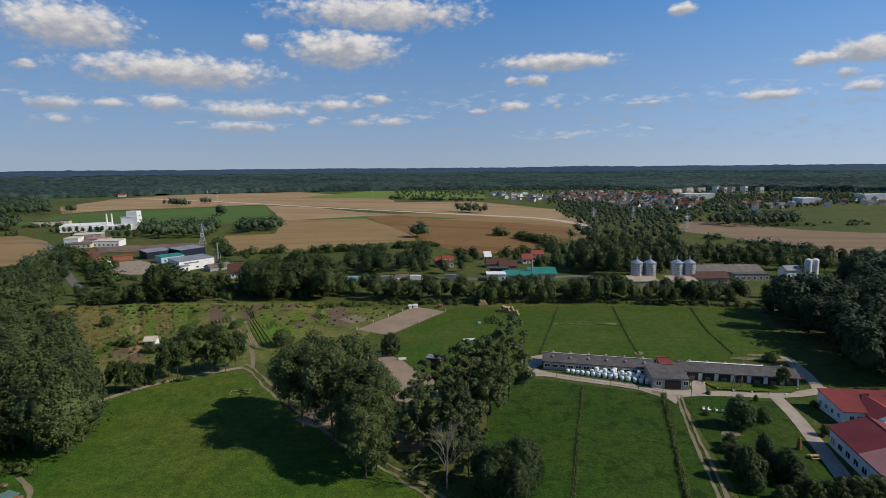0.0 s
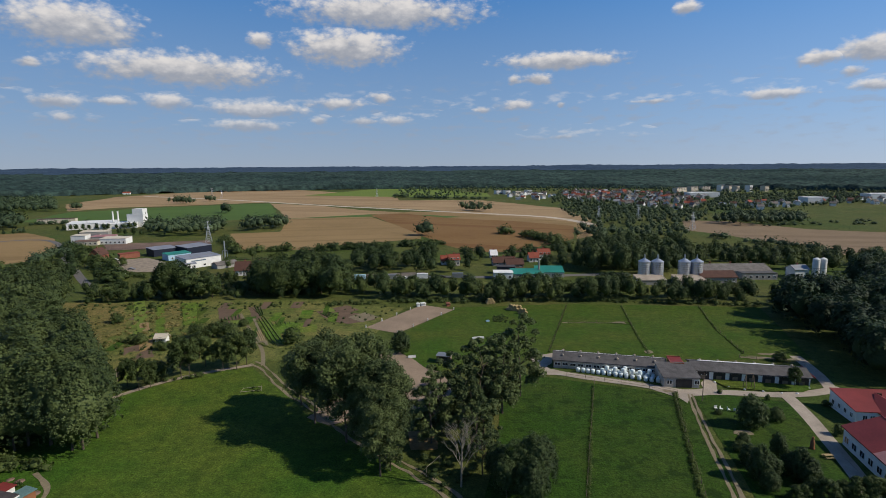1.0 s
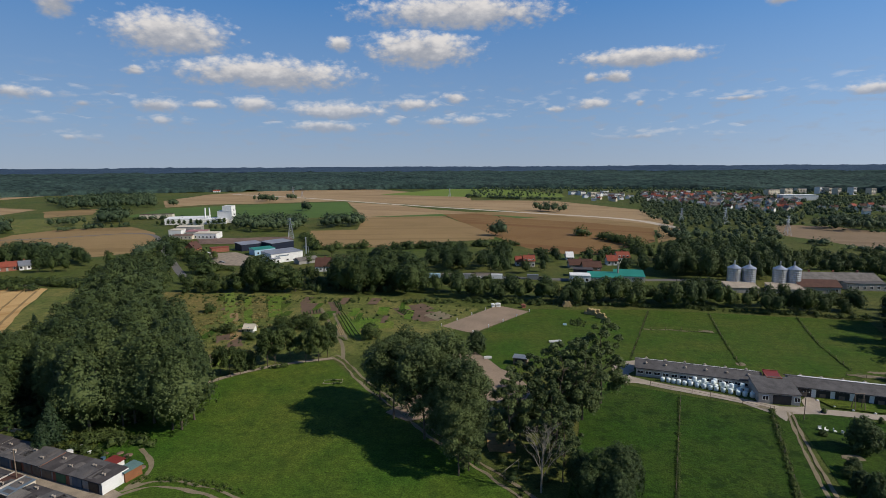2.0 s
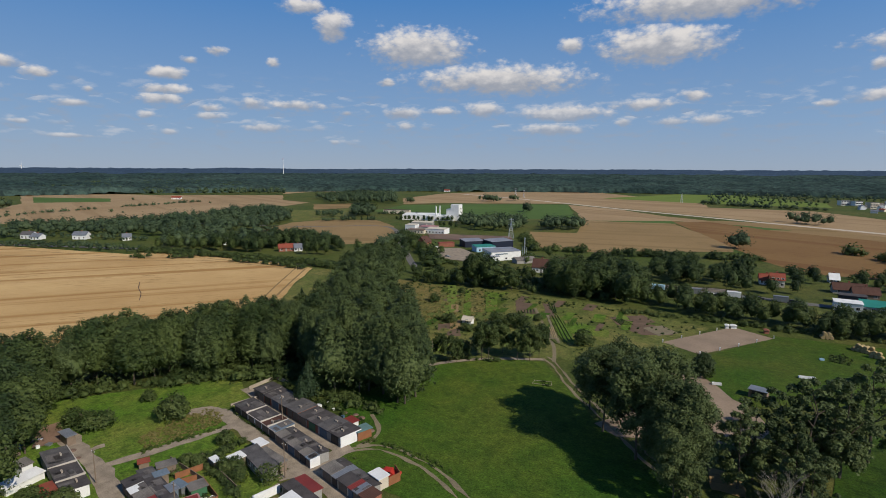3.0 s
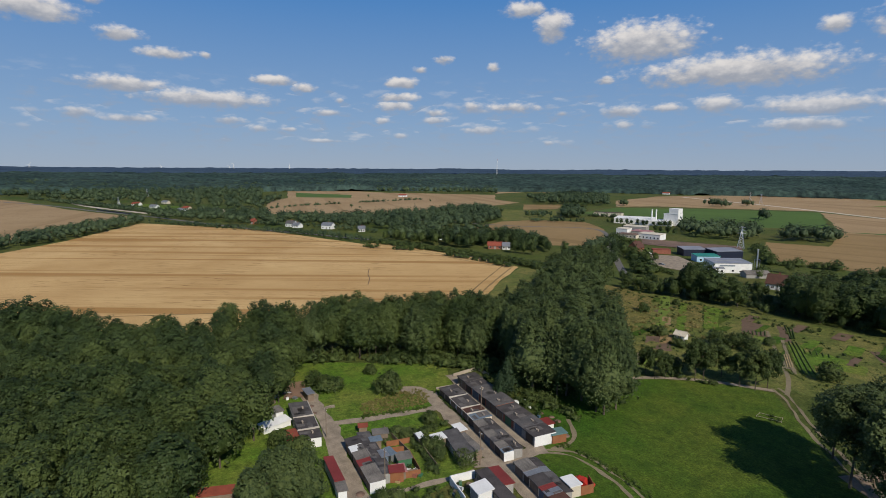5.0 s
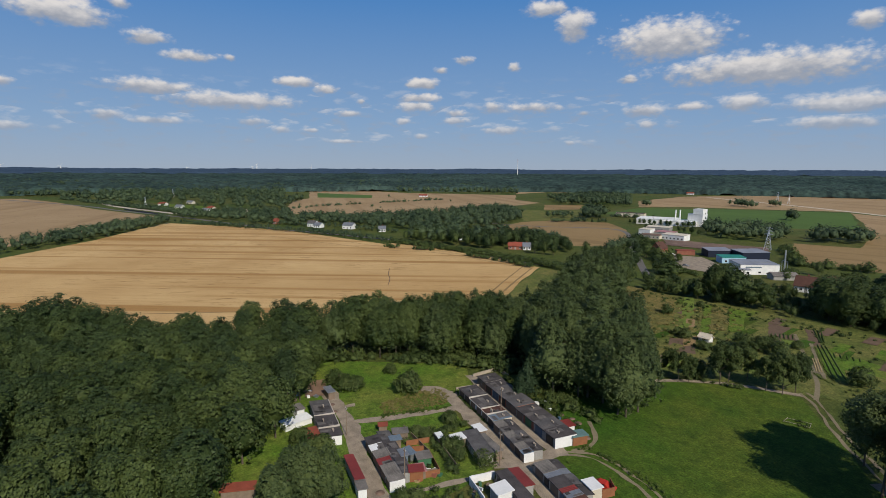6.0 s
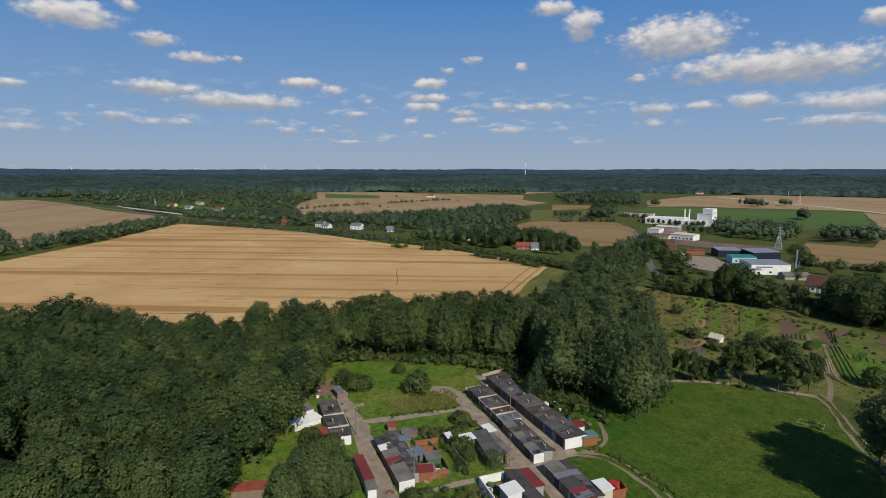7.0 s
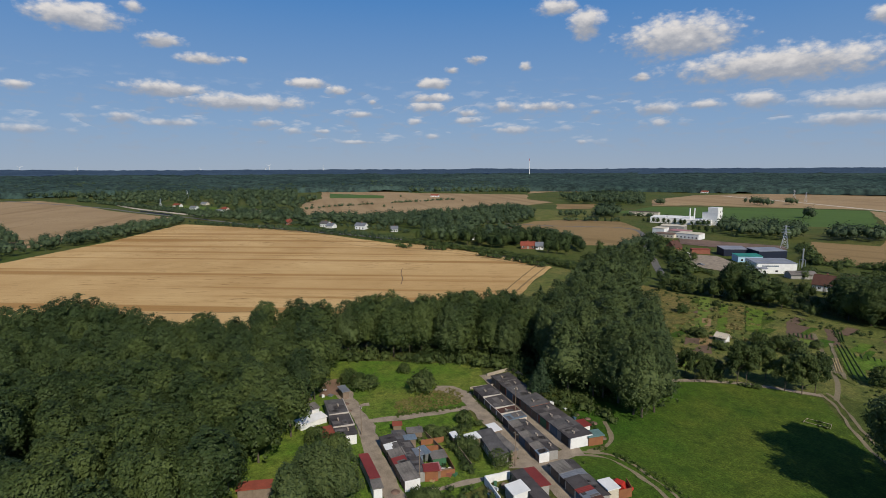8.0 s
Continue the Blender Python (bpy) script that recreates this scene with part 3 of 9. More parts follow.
def dome_arrays(seed, h, r, shape, leaves, size, fine):
    """A full crown: several heads of bulging boughs, set all over with small sprays of leaves."""
    rng = random.Random(seed)
    nr = np.random.default_rng(seed)
    k = Vector((rng.random() * 90, rng.random() * 90, rng.random() * 90))
    mid = h * {"poplar": 0.47, "broad": 0.56, "conifer": 0.4, "bush": 0.40}[shape]
    up, down = h - mid, mid - h * {"poplar": 0.06, "broad": 0.07, "conifer": 0.05, "bush": 0.0}[shape]
    heads = clumps(nr, {4: 10, 3: 10, 2: 8, 1: 4}[fine])
    boughs = clumps(nr, {4: 70, 3: 70, 2: 40, 1: 8}[fine])
    sway = nr.normal(size=2) * r * 0.10

    def surface(d):
        z = d[:, 2]
        w = np.full(len(d), r)
        if shape == "conifer":
            w = r * (1.05 - 0.85 * np.clip(z, 0, 1)) * np.where(z < 0.2, 1.15, 1.0)
        else:
            w = w * np.where(z < 0, 1.0 - 0.35 * z, 1.0)
        if shape == "poplar":
            w = w * (1.0 - 0.25 * np.clip(z, 0, 1))
        p = np.stack([d[:, 0] * w, d[:, 1] * w, z * np.where(z > 0, up, down)], 1)
        wave = np.array([noise.noise(Vector(q) * (1.5 / r) + k) for q in p])
        head, _ = bulge(d, heads)
        lump, own = bulge(d, boughs)
        p = p * (0.63 + 0.22 * head + 0.26 * lump + 0.18 * wave)[:, None]
        p[:, :2] += sway * np.clip(z, 0, 1)[:, None]
        return p, own

    axis = np.array((0, 0, mid))
    ball, faces = BALLS[fine]
    body = axis + surface(ball)[0] * nr.uniform(0.62, 0.84, (len(ball), 1))
    core = len(ball)
    # sprays stand in tufts, with hollows between them
    per = 7 if leaves > 100 else 2
    tufts = leaves // per
    d = nr.normal(size=(tufts, 3))
    d[:, 2] = np.where(d[:, 2] < -0.8, -d[:, 2], d[:, 2])
    d /= np.linalg.norm(d, axis=1)[:, None]
    p, own = surface(d)
    out = np.repeat(d, per, 0)
    off = nr.normal(size=(tufts * per, 3)) * size * 0.75
    p = axis + np.repeat(p * nr.uniform(0.93, 1.05, (tufts, 1)), per, 0) + off + out * size * 0.25
    face = out * 0.75 + np.repeat(own, per, 0) * 0.55 + off / size * 0.28 + np.array((0, 0, 0.3)) + nr.normal(size=p.shape) * 0.3
    v, f = sprays(nr, p, face, size, core)
    return np.concatenate([body, v]), np.concatenate([faces, f])


def array_mesh(name, v, f, material):
    me = bpy.data.meshes.new(name)
    me.vertices.add(len(v))
    me.vertices.foreach_set("co", np.ascontiguousarray(v, dtype=np.float32).ravel())
    me.loops.add(len(f) * 3)
    me.loops.foreach_set("vertex_index", np.ascontiguousarray(f, dtype=np.int32).ravel())
    me.polygons.add(len(f))
    me.polygons.foreach_set("loop_start", np.arange(0, len(f) * 3, 3, dtype=np.int32))
    me.update(calc_edges=True)
    me.materials.append(material)
    return me


def limb_geo(seed, h, r, shape):
    """A tapered trunk with a few limbs, tall 1 x h."""
    rng = random.Random(seed + 99)
    g = Geo()
    base = 0.011 * h + 0.06
    bend = [Vector((0, 0, -0.3))]
    top = 0.62 if shape == "broad" else 0.85
    for k in range(1, 5):
        bend.append(Vector((rng.uniform(-1, 1) * 0.012 * h * k, rng.uniform(-1, 1) * 0.012 * h * k, h * top * k / 4)))
    for k in range(4):
        g.tube(bend[k], bend[k + 1], base * (1 - k * 0.22), base * (1 - (k + 1) * 0.22), 7)
    for k in range(6):
        a = k * 2.1 + rng.uniform(-0.4, 0.4)
        s = bend[1].lerp(bend[3], rng.random())
        e = s + Vector((math.cos(a) * r * 0.6, math.sin(a) * r * 0.6, r * rng.uniform(0.35, 0.9)))
        g.tube(s, e, base * 0.42, base * 0.12, 5)
    return g


KINDS = {}


def tree_kind(key, h, r, shape, material, leaves, size, lobes, variants=3):
    """Crowns and trunks of one sort of tree, in a few shapes."""
    out = []
    for k in range(variants):
        seed = 100 * len(KINDS) + 7 * k + 1
        if lobes > 9:
            v, f = crown_arrays(seed, h, r, shape, leaves, size, lobes)
        else:
            v, f = dome_arrays(seed, h, r, shape, leaves, size, lobes)
        out.append((v, f, limb_geo(seed, h, r, shape)))
    KINDS[key] = (h, out, material, shape)


TREE_MESHES = {}
PLANTED = []
tree_rng = random.Random(21)
WORDS = {"broad": "broadleaf tree with a dense rounded green crown", "poplar": "tall poplar with a dense upright green crown",
         "conifer": "dark green fir with a pointed crown", "bush": "dense green bush rooted in the grass"}


def plant(key, x, y, height, label="", wide=1.0, group=""):
    """One tree of its own: trunk and crown."""
    h, variants, material, shape = KINDS[key]
    k = tree_rng.randrange(len(variants))
    if (key, k) not in TREE_MESHES:
        v, f, g = variants[k]
        crown, trunk = array_mesh("crown", v, f, material), g.mesh("trunk")
        trunk.materials.append(BARK)
        TREE_MESHES[(key, k)] = crown, trunk
    crown, trunk = TREE_MESHES[(key, k)]
    s = height / h
    e = thing("bush" if shape == "bush" else "tree", pose(x, y, 0, 0, 0, tree_rng.uniform(0, 360)) @ Matrix.Diagonal((s * wide, s * wide, s, 1)),
              label or WORDS[shape], "bush" if shape == "bush" else "tree", group)
    part("trunk", trunk, BARK, e)
    part("crown", crown, material, e)
    PLANTED.append((x, y))
    return e


def inside(p, poly):
    c = False
    for (x0, y0), (x1, y1) in zip(poly, poly[1:] + poly[:1]):
        if (y0 > p[1]) != (y1 > p[1]) and p[0] < (x1 - x0) * (p[1] - y0) / (y1 - y0) + x0:
            c = not c
    return c


CLEAR = []


def keep_clear(p0, turn, L, W):
    """No tree grows on a building or right before it."""
    a = radians(turn)
    x, y = p0[0] + math.cos(a) * L / 2 - math.sin(a) * W / 2, p0[1] + math.sin(a) * L / 2 + math.cos(a) * W / 2
    r = max(L, W) * 0.5 + 3
    k = math.hypot(x, y)
    for j in range(3):
        CLEAR.append((x - x / k * j * r * 0.8, y - y / k * j * r * 0.8, r))


def spots(poly, spacing, rng, jitter=0.45, anywhere=False):
    """Places over an area, a spacing apart, unevenly."""
    xs, ys = [p[0] for p in poly], [p[1] for p in poly]
    out = []
    ny = max(1, int((max(ys) - min(ys)) / (spacing * 0.87)) + 1)
    for j in range(ny):
        y = min(ys) + j * spacing * 0.87
        x = min(xs) + (j % 2) * spacing / 2
        while x < max(xs) + spacing:
            p = (x + rng.uniform(-jitter, jitter) * spacing, y + rng.uniform(-jitter, jitter) * spacing)
            if inside(p, poly) and (anywhere or all((p[0] - u) ** 2 + (p[1] - v) ** 2 > w * w for u, v, w in CLEAR)):
                out.append(p)
            x += spacing
    return out


def spots_line(pts, spacing, rng, jitter=0.4):
    return [(q.x + rng.uniform(-jitter, jitter) * spacing, q.y + rng.uniform(-jitter, jitter) * spacing) for q in smooth_line(pts, spacing)]


def wood(name, keys, places, heights, label, rng, wide=(0.85, 1.2)):
    """Many trees that nobody could count, joined: crowns in one mesh, with trunks."""
    vs, fs, n, mats = [], [], 0, []
    for x, y in places:
        h, variants, material, shape = KINDS[rng.choice(keys)]
        v, f, g = rng.choice(variants)
        s = rng.uniform(*heights) / h
        a, w = rng.uniform(0, 6.283), s * rng.uniform(*wide)
        c, q = math.cos(a) * w, math.sin(a) * w
        m = np.array([[c, -q, 0], [q, c, 0], [0, 0, s]])
        vs.append(v @ m.T + np.array((x, y, rise(x, y))))
        fs.append(f + n)
        n += len(v)
        mats = material
    if not vs:
        return None
    ob = new(name, array_mesh(name, np.concatenate(vs), np.concatenate(fs), mats))
    return tagged(ob, label, "trees", kind="stuff")


tree_kind("broad", 20, 6.2, "broad", LEAF_BROAD, 5000, 0.42, 3, 5)
tree_kind("dark", 20, 6.0, "broad", LEAF_DARK, 5000, 0.42, 3, 5)
tree_kind("poplar", 25, 6.4, "poplar", LEAF_POPLAR, 5600, 0.40, 3, 5)
tree_kind("giant", 26, 8.0, "broad", LEAF_ASH, 12500, 0.38, 46, 4)
tree_kind("airy", 22, 5.6, "poplar", LEAF_ASH, 5200, 0.42, 34, 4)
tree_kind("lobed", 14, 5.6, "broad", LEAF_BROAD, 4600, 0.46, 24, 4)
tree_kind("conifer", 12, 3.0, "conifer", LEAF_FIR_AND_SHADED, 1800, 0.40, 3)
tree_kind("bush", 4, 2.6, "bush", LEAF_BUSH, 1300, 0.30, 2, 4)
tree_kind("round", 7, 3.0, "bush", LEAF_DARK, 2600, 0.36, 3)
tree_kind("mid", 16, 5.0, "broad", LEAF_BROAD, 820, 0.68, 2, 7)
tree_kind("mid_dark", 16, 5.0, "broad", LEAF_DARK, 820, 0.68, 2, 7)
tree_kind("mid_poplar", 22, 4.4, "poplar", LEAF_POPLAR, 860, 0.68, 2, 7)
tree_kind("grove", 14, 4.1, "broad", LEAF_BROAD, 2700, 0.37, 2, 6)
tree_kind("grove_dark", 14, 4.1, "broad", LEAF_DARK, 2700, 0.37, 2, 6)
tree_kind("canopy", 16, 5.0, "broad", LEAF_BROAD, 2300, 0.48, 2, 5)
tree_kind("canopy_dark", 16, 5.0, "broad", LEAF_DARK, 2300, 0.48, 2, 5)
tree_kind("canopy_poplar", 22, 5.8, "poplar", LEAF_POPLAR, 2300, 0.48, 2, 5)
tree_kind("scrub", 3, 2.2, "bush", LEAF_BROAD, 150, 0.42, 1, 5)
tree_kind("weed", 1.2, 0.9, "bush", LEAF_WEED, 70, 0.24, 1, 4)
# broad crowns in fir-dark leaves: the wood's shade is in their colour
tree_kind("deep", 16, 5.0, "broad", LEAF_FIR_AND_SHADED, 640, 0.8, 2, 6)
tree_kind("tuft", 0.6, 0.5, "bush", LEAF_GRASS, 40, 0.2, 1, 4)
tree_kind("far", 15, 5.2, "broad", LEAF_FAR_HAZED, 60, 1.35, 1, 9)
tree_kind("far_bush", 6, 4.2, "bush", LEAF_FAR_HAZED, 56, 0.9, 1, 8)

# ---- building kit ----
SHARED = {}


def shared(key, make, material):
    """A mesh that alike parts share."""
    if key not in SHARED:
        me = make().mesh(key[0])
        me.materials.append(material)
        SHARED[key] = me
    return SHARED[key]


def frame_geo(w, h):
    g = Geo()
    t = 0.12
    g.box(-w / 2 - t, w / 2 + t, -0.06, 0.03, -t, 0), g.box(-w / 2 - t, w / 2 + t, -0.05, 0.03, h, h + t)
    g.box(-w / 2 - t, -w / 2, -0.05, 0.03, 0, h), g.box(w / 2, w / 2 + t, -0.05, 0.03, 0, h), g.box(-0.04, 0.04, -0.05, 0.03, 0, h)
    return g


def add_window(parent, x, y, z, w, h, turn=0.0, frame_mat=None):
    """A window proud of the wall: frame, and a pane in it. Far houses have plain frames."""
    frame_mat = frame_mat or WHITE
    if parent.matrix_basis.translation.length > 330:
        f = part("window", shared(("far_window", round(w, 2), round(h, 2)), lambda: Geo().box(-w / 2 - 0.1, w / 2 + 0.1, -0.05, 0.03, -0.1, h + 0.1), frame_mat), frame_mat, parent)
        f.matrix_basis = pose(x, y, z, 0, 0, turn)
        part("pane", shared(("far_pane", round(w, 2), round(h, 2)), lambda: Geo().box(-w / 2, w / 2, -0.08, 0.02, 0, h), GLASS_DARK), GLASS_DARK, f, "dark reflecting glass")
        return f
    f = part("window", shared(("window", round(w, 2), round(h, 2), frame_mat.name), lambda: frame_geo(w, h), frame_mat), frame_mat, parent)
    f.matrix_basis = pose(x, y, z, 0, 0, turn)
    part("pane", shared(("pane", round(w, 2), round(h, 2)), lambda: Geo().box(-w / 2, w / 2, -0.02, 0.02, 0, h), GLASS_DARK), GLASS_DARK, f, "dark reflecting glass")
    return f


def add_door(parent, x, y, w, h, material, turn=0.0, name="door"):
    d = part(name, shared((name, round(w, 2), round(h, 2), material.name), lambda: Geo().box(-w / 2 - 0.08, w / 2 + 0.08, -0.03, 0.03, 0.0, h + 0.08).box(-w / 2, w / 2, -0.07, 0.0, 0.02, h)
                                 .box(-0.02, 0.02, -0.09, -0.06, 0.05, h - 0.05), material), material, parent)
    d.matrix_basis = pose(x, y, 0.02, 0, 0, turn)
    return d


def roof_slabs(L, W, he, hr, over=0.45, thick=0.22):
    """Two roof planes with thickness, that meet at the ridge."""
    out = []
    k = (hr - he) / (W / 2)
    for s in (0, 1):
        y0, y1 = (-over, W / 2) if s == 0 else (W + over, W / 2)
        z0, z1 = he - over * k, hr
        v = [(-over, y0, z0), (L + over, y0, z0), (L + over, y1, z1), (-over, y1, z1)]
        v += [(a, b, c + thick) for a, b, c in v]
        f = [(3, 2, 1, 0), (4, 5, 6, 7), (0, 1, 5, 4), (1, 2, 6, 5), (2, 3, 7, 6), (3, 0, 4, 7)]
        out.append(Geo().add(v, f if s == 0 else [q[::-1] for q in f]))
    return out


def gable_house(name, label, category, p0, turn, L, W, he, hr, wall, roof, windows=4, storeys=1, door=GREY_WALL, chimneys=1, ends=1, group="", win=(1.1, 1.2), detail=True):
    """A pitched building: local x along the front, y into the depth."""
    keep_clear(p0, turn, L, W)
    e = thing(name, pose(p0[0], p0[1], rise(*p0), 0, 0, turn), label, category, group)
    g = Geo()
    prof = [(0, -0.3), (W, -0.3), (W, he), (W / 2, hr), (0, he)]
    v = [(0, y, z) for y, z in prof] + [(L, y, z) for y, z in prof]
    g.add(v, [(0, 4, 3, 2, 1), (5, 6, 7, 8, 9)] + [(i, (i + 1) % 5, 5 + (i + 1) % 5, 5 + i) for i in range(5)])
    part("wall", g, wall, e)
    for s in roof_slabs(L, W, he, hr):
        part("roof", s, roof, e)
    if detail:
        part("ridge_cap", Geo().tube((-0.45, W / 2, hr + 0.2), (L + 0.45, W / 2, hr + 0.2), 0.14, n=6), roof, e)
    for k in range(chimneys):
        x = L * (k + 0.6) / (chimneys + 0.2)
        part("chimney", Geo().box(x - 0.35, x + 0.35, W / 2 + 0.3, W / 2 + 1.0, hr - 0.8, hr + 0.9).box(x - 0.42, x + 0.42, W / 2 + 0.23, W / 2 + 1.07, hr + 0.9, hr + 1.02), BRICK, e)
    for st in range(storeys):
        z = 0.95 + st * 2.7
        for k in range(windows):
            x = L * (k + 0.5) / windows
            if st == 0 and door and k == windows // 2:
                add_door(e, x, -0.03, 1.0, 2.05, door)
            else:
                add_window(e, x, -0.03, z, *win)
            if detail and he > 3.5:
                add_window(e, x, W + 0.03, z, *win, 180)
        for k in range(ends if detail else 0):
            y = W * (k + 0.5) / ends
            add_window(e, -0.03, y, z, *win, -90)
            add_window(e, L + 0.03, y, z, *win, 90)
    return e


def flat_building(name, label, category, p0, turn, L, W, h, wall, roof, windows=0, back=None, storeys=1, parapet=0.0, doors=0, door=GREY_WALL, group="", win=(1.2, 1.2), win_x=None):
    """A block with a nearly flat roof that falls to the front; back: its height behind."""
    back = back or h
    keep_clear(p0, turn, L, W)
    e = thing(name, pose(p0[0], p0[1], rise(*p0), 0, 0, turn), label, category, group)
    v = [(0, 0, -0.3), (L, 0, -0.3), (L, W, -0.3), (0, W, -0.3), (0, 0, h), (L, 0, h), (L, W, back), (0, W, back)]
    box6 = [(0, 3, 2, 1), (4, 5, 6, 7), (0, 1, 5, 4), (1, 2, 6, 5), (2, 3, 7, 6), (3, 0, 4, 7)]
    part("wall", Geo().add(v, box6), wall, e)
    o, t = (0.25, 0.16)
    v = [(-o, -o, h + 0.01), (L + o, -o, h + 0.01), (L + o, W + o, back + 0.01), (-o, W + o, back + 0.01)]
    part("roof", Geo().add(v + [(a, b, c + t) for a, b, c in v], box6), roof, e)
    if parapet:
        g = Geo()
        g.box(-o, L + o, -o, 0, h + t, h + t + parapet).box(-o, L + o, W, W + o, back + t, back + t + parapet)
        g.box(-o, 0, 0, W, h + t, h + t + parapet).box(L, L + o, 0, W, h + t, h + t + parapet)
        part("parapet", g, wall, e)
    for st in range(storeys):
        for k in range(windows):
            add_window(e, L * (k + 0.5) / windows, -0.03, 0.9 + st * 2.8, *win)
    for k in range(doors):
        add_door(e, L * (k + 0.5) / doors, -0.03, min(2.6, L / doors * 0.8), min(2.2, h - 0.25), door, name="garage_door")
    return e


def from_corners(q):
    """Plan corners a, b, c, d (front left, front right, back right, back left) -> place, turn, length, depth."""
    a, b, c, d = q
    L = (math.dist(a, b) + math.dist(d, c)) / 2
    W = (math.dist(a, d) + math.dist(b, c)) / 2
    return a, heading(a, b), L, W


def hut(name, label, category, q, h, wall, roof, back=None, **more):
    p0, turn, L, W = from_corners(q)
    e = flat_building(name, label, category, p0, turn, L, W, h, wall, roof, back=back, **more)
    del CLEAR[-2:]
    return e


def ribbed(L, W, h, back, pitch=0.36):
    """Corrugated sheeting: one folded sheet that runs down the slope."""
    n = max(4, int(L / pitch) * 2)
    top = [(-0.15 + (L + 0.2) * i / n, 0.08 + 0.055 * (i % 2)) for i in range(n + 1)]
    v = []
    for y, z in ((-0.32, h), (W + 0.2, back)):
        v += [(x, y, z + d) for x, d in top] + [(top[-1][0], y, z), (top[0][0], y, z)]
    m = n + 3
    f = [tuple(range(m)), tuple(range(2 * m - 1, m - 1, -1))] + [(i, m + i, m + (i + 1) % m, (i + 1) % m) for i in range(m)]
    return Geo().add(v, f)


patch = random.Random(61)


def garage_row(label, q, units, end_wall=None, vents=True, group=""):
    """Garages in a row. Each unit: share of the length, height, roof, front wall, door, kind of roof."""
    p0, turn, L, W = from_corners(q)
    e = thing("garage_row", pose(p0[0], p0[1], 0, 0, 0, turn), label, "garage", group)
    box6 = [(0, 3, 2, 1), (4, 5, 6, 7), (0, 1, 5, 4), (1, 2, 6, 5), (2, 3, 7, 6), (3, 0, 4, 7)]
    total, x = sum(u[0] for u in units), 0.0
    for i, (share, h, roof, wall, door, style) in enumerate(units):
        l, h = L * share / total, h * 0.86
        back = h + 0.25
        v = [(x + 0.01, 0, -0.3), (x + l - 0.01, 0, -0.3), (x + l - 0.01, W, -0.3), (x + 0.01, W, -0.3), (x + 0.01, 0, h), (x + l - 0.01, 0, h), (x + l - 0.01, W, back), (x + 0.01, W, back)]
        part("unit_wall", Geo().add(v, box6), wall, e)
        if style == "rib":
            r = part("unit_roof", ribbed(l, W, h + 0.01, back + 0.01), roof, e, "corrugated sheet roof")
            r.matrix_basis = pose(x, 0, 0)
        else:
            v = [(x, -0.35, h + 0.01), (x + l - 0.02, -0.35, h + 0.01), (x + l - 0.02, W + 0.15, back + 0.01), (x, W + 0.15, back + 0.01)]
            part("unit_roof", Geo().add(v + [(a, b, c + 0.14) for a, b, c in v], box6), roof, e)
            # felt is mended with sheets of other ages, and lies in lapped strips
            for k in range(max(2, int(l / 1.6))):
                u0, y0 = x + patch.uniform(0, l * 0.75), patch.uniform(-0.2, W * 0.6)
                u1, y1 = min(x + l - 0.1, u0 + patch.uniform(0.7, 2.6)), min(W, y0 + patch.uniform(0.8, 3.2))
                z0, z1 = (h + 0.155 + 0.25 * (y + 0.35) / (W + 0.5) for y in (y0, y1))
                v = [(u0, y0, z0), (u1, y0, z0), (u1, y1, z1), (u0, y1, z1)]
                part("felt_patch", Geo().add(v + [(p, q, r + 0.012) for p, q, r in v], box6), patch.choice((TAR_FELT, TAR_DARK, TAR_WORN, TAR_WORN)), e)
        if style == "edge":
            g = Geo().box(x - 0.06, x + 0.12, -0.4, W + 0.2, h + 0.16, back + 0.30).box(x + 0.12, x + l, -0.42, -0.26, h + 0.16, h + 0.28)
            part("coping", g, PALE_WALL, e, "pale painted roof coping")
        n = max(1, round(l / 3.2))
        for k in range(n):
            if door:
                add_door(e, x + l * (k + 0.5) / n, -0.04, min(2.5, l / n * 0.82), min(2.1, h - 0.3), door, name="garage_door")
        if vents:
            for k in range(max(1, n // 2)):
                vx, vy = x + l * (k + 0.5) / max(1, n // 2), W * (0.35 + 0.3 * ((i + k) % 2))
                for s in (0, 0.6):
                    part("roof_vent", Geo().box(vx + s - 0.12, vx + s + 0.12, vy - 0.12, vy + 0.12, h, h + 0.6).box(vx + s - 0.17, vx + s + 0.17, vy - 0.17, vy + 0.17, h + 0.6, h + 0.67), CONCRETE, e)
        x += l
    if end_wall:
        part("end_wall", Geo().box(L, L + 0.12, -0.2, W + 0.1, -0.3, units[-1][1] * 0.88 + 0.12), end_wall, e, "whitewashed end wall")
    return e




def fence(label, pts, spacing=4.0, height=1.3, rails=2, material=None, group="", thick=0.035):
    """Posts with rails or wires between them."""
    material = material or PLANK
    line = smooth_line(pts, spacing)
    o = line[0]
    e = thing("fence", pose(o.x, o.y, 0), label, "fence", group)
    for q in line:
        p = part("post", shared(("post", height, material.name), lambda: Geo().tube((0, 0, -0.3), (0, 0, height), 0.07, 0.06, 6), material), material, e)
        p.matrix_basis = pose(q.x - o.x, q.y - o.y, 0)
    for k in range(rails):
        g = Geo()
        z = height * (k + 1) / (rails + 0.15)
        for a, b in zip(line, line[1:]):
            g.tube((a.x - o.x, a.y - o.y, z), (b.x - o.x, b.y - o.y, z), thick, n=4)
        part("rail" if thick > 0.02 else "wire", g, material, e)
    return e


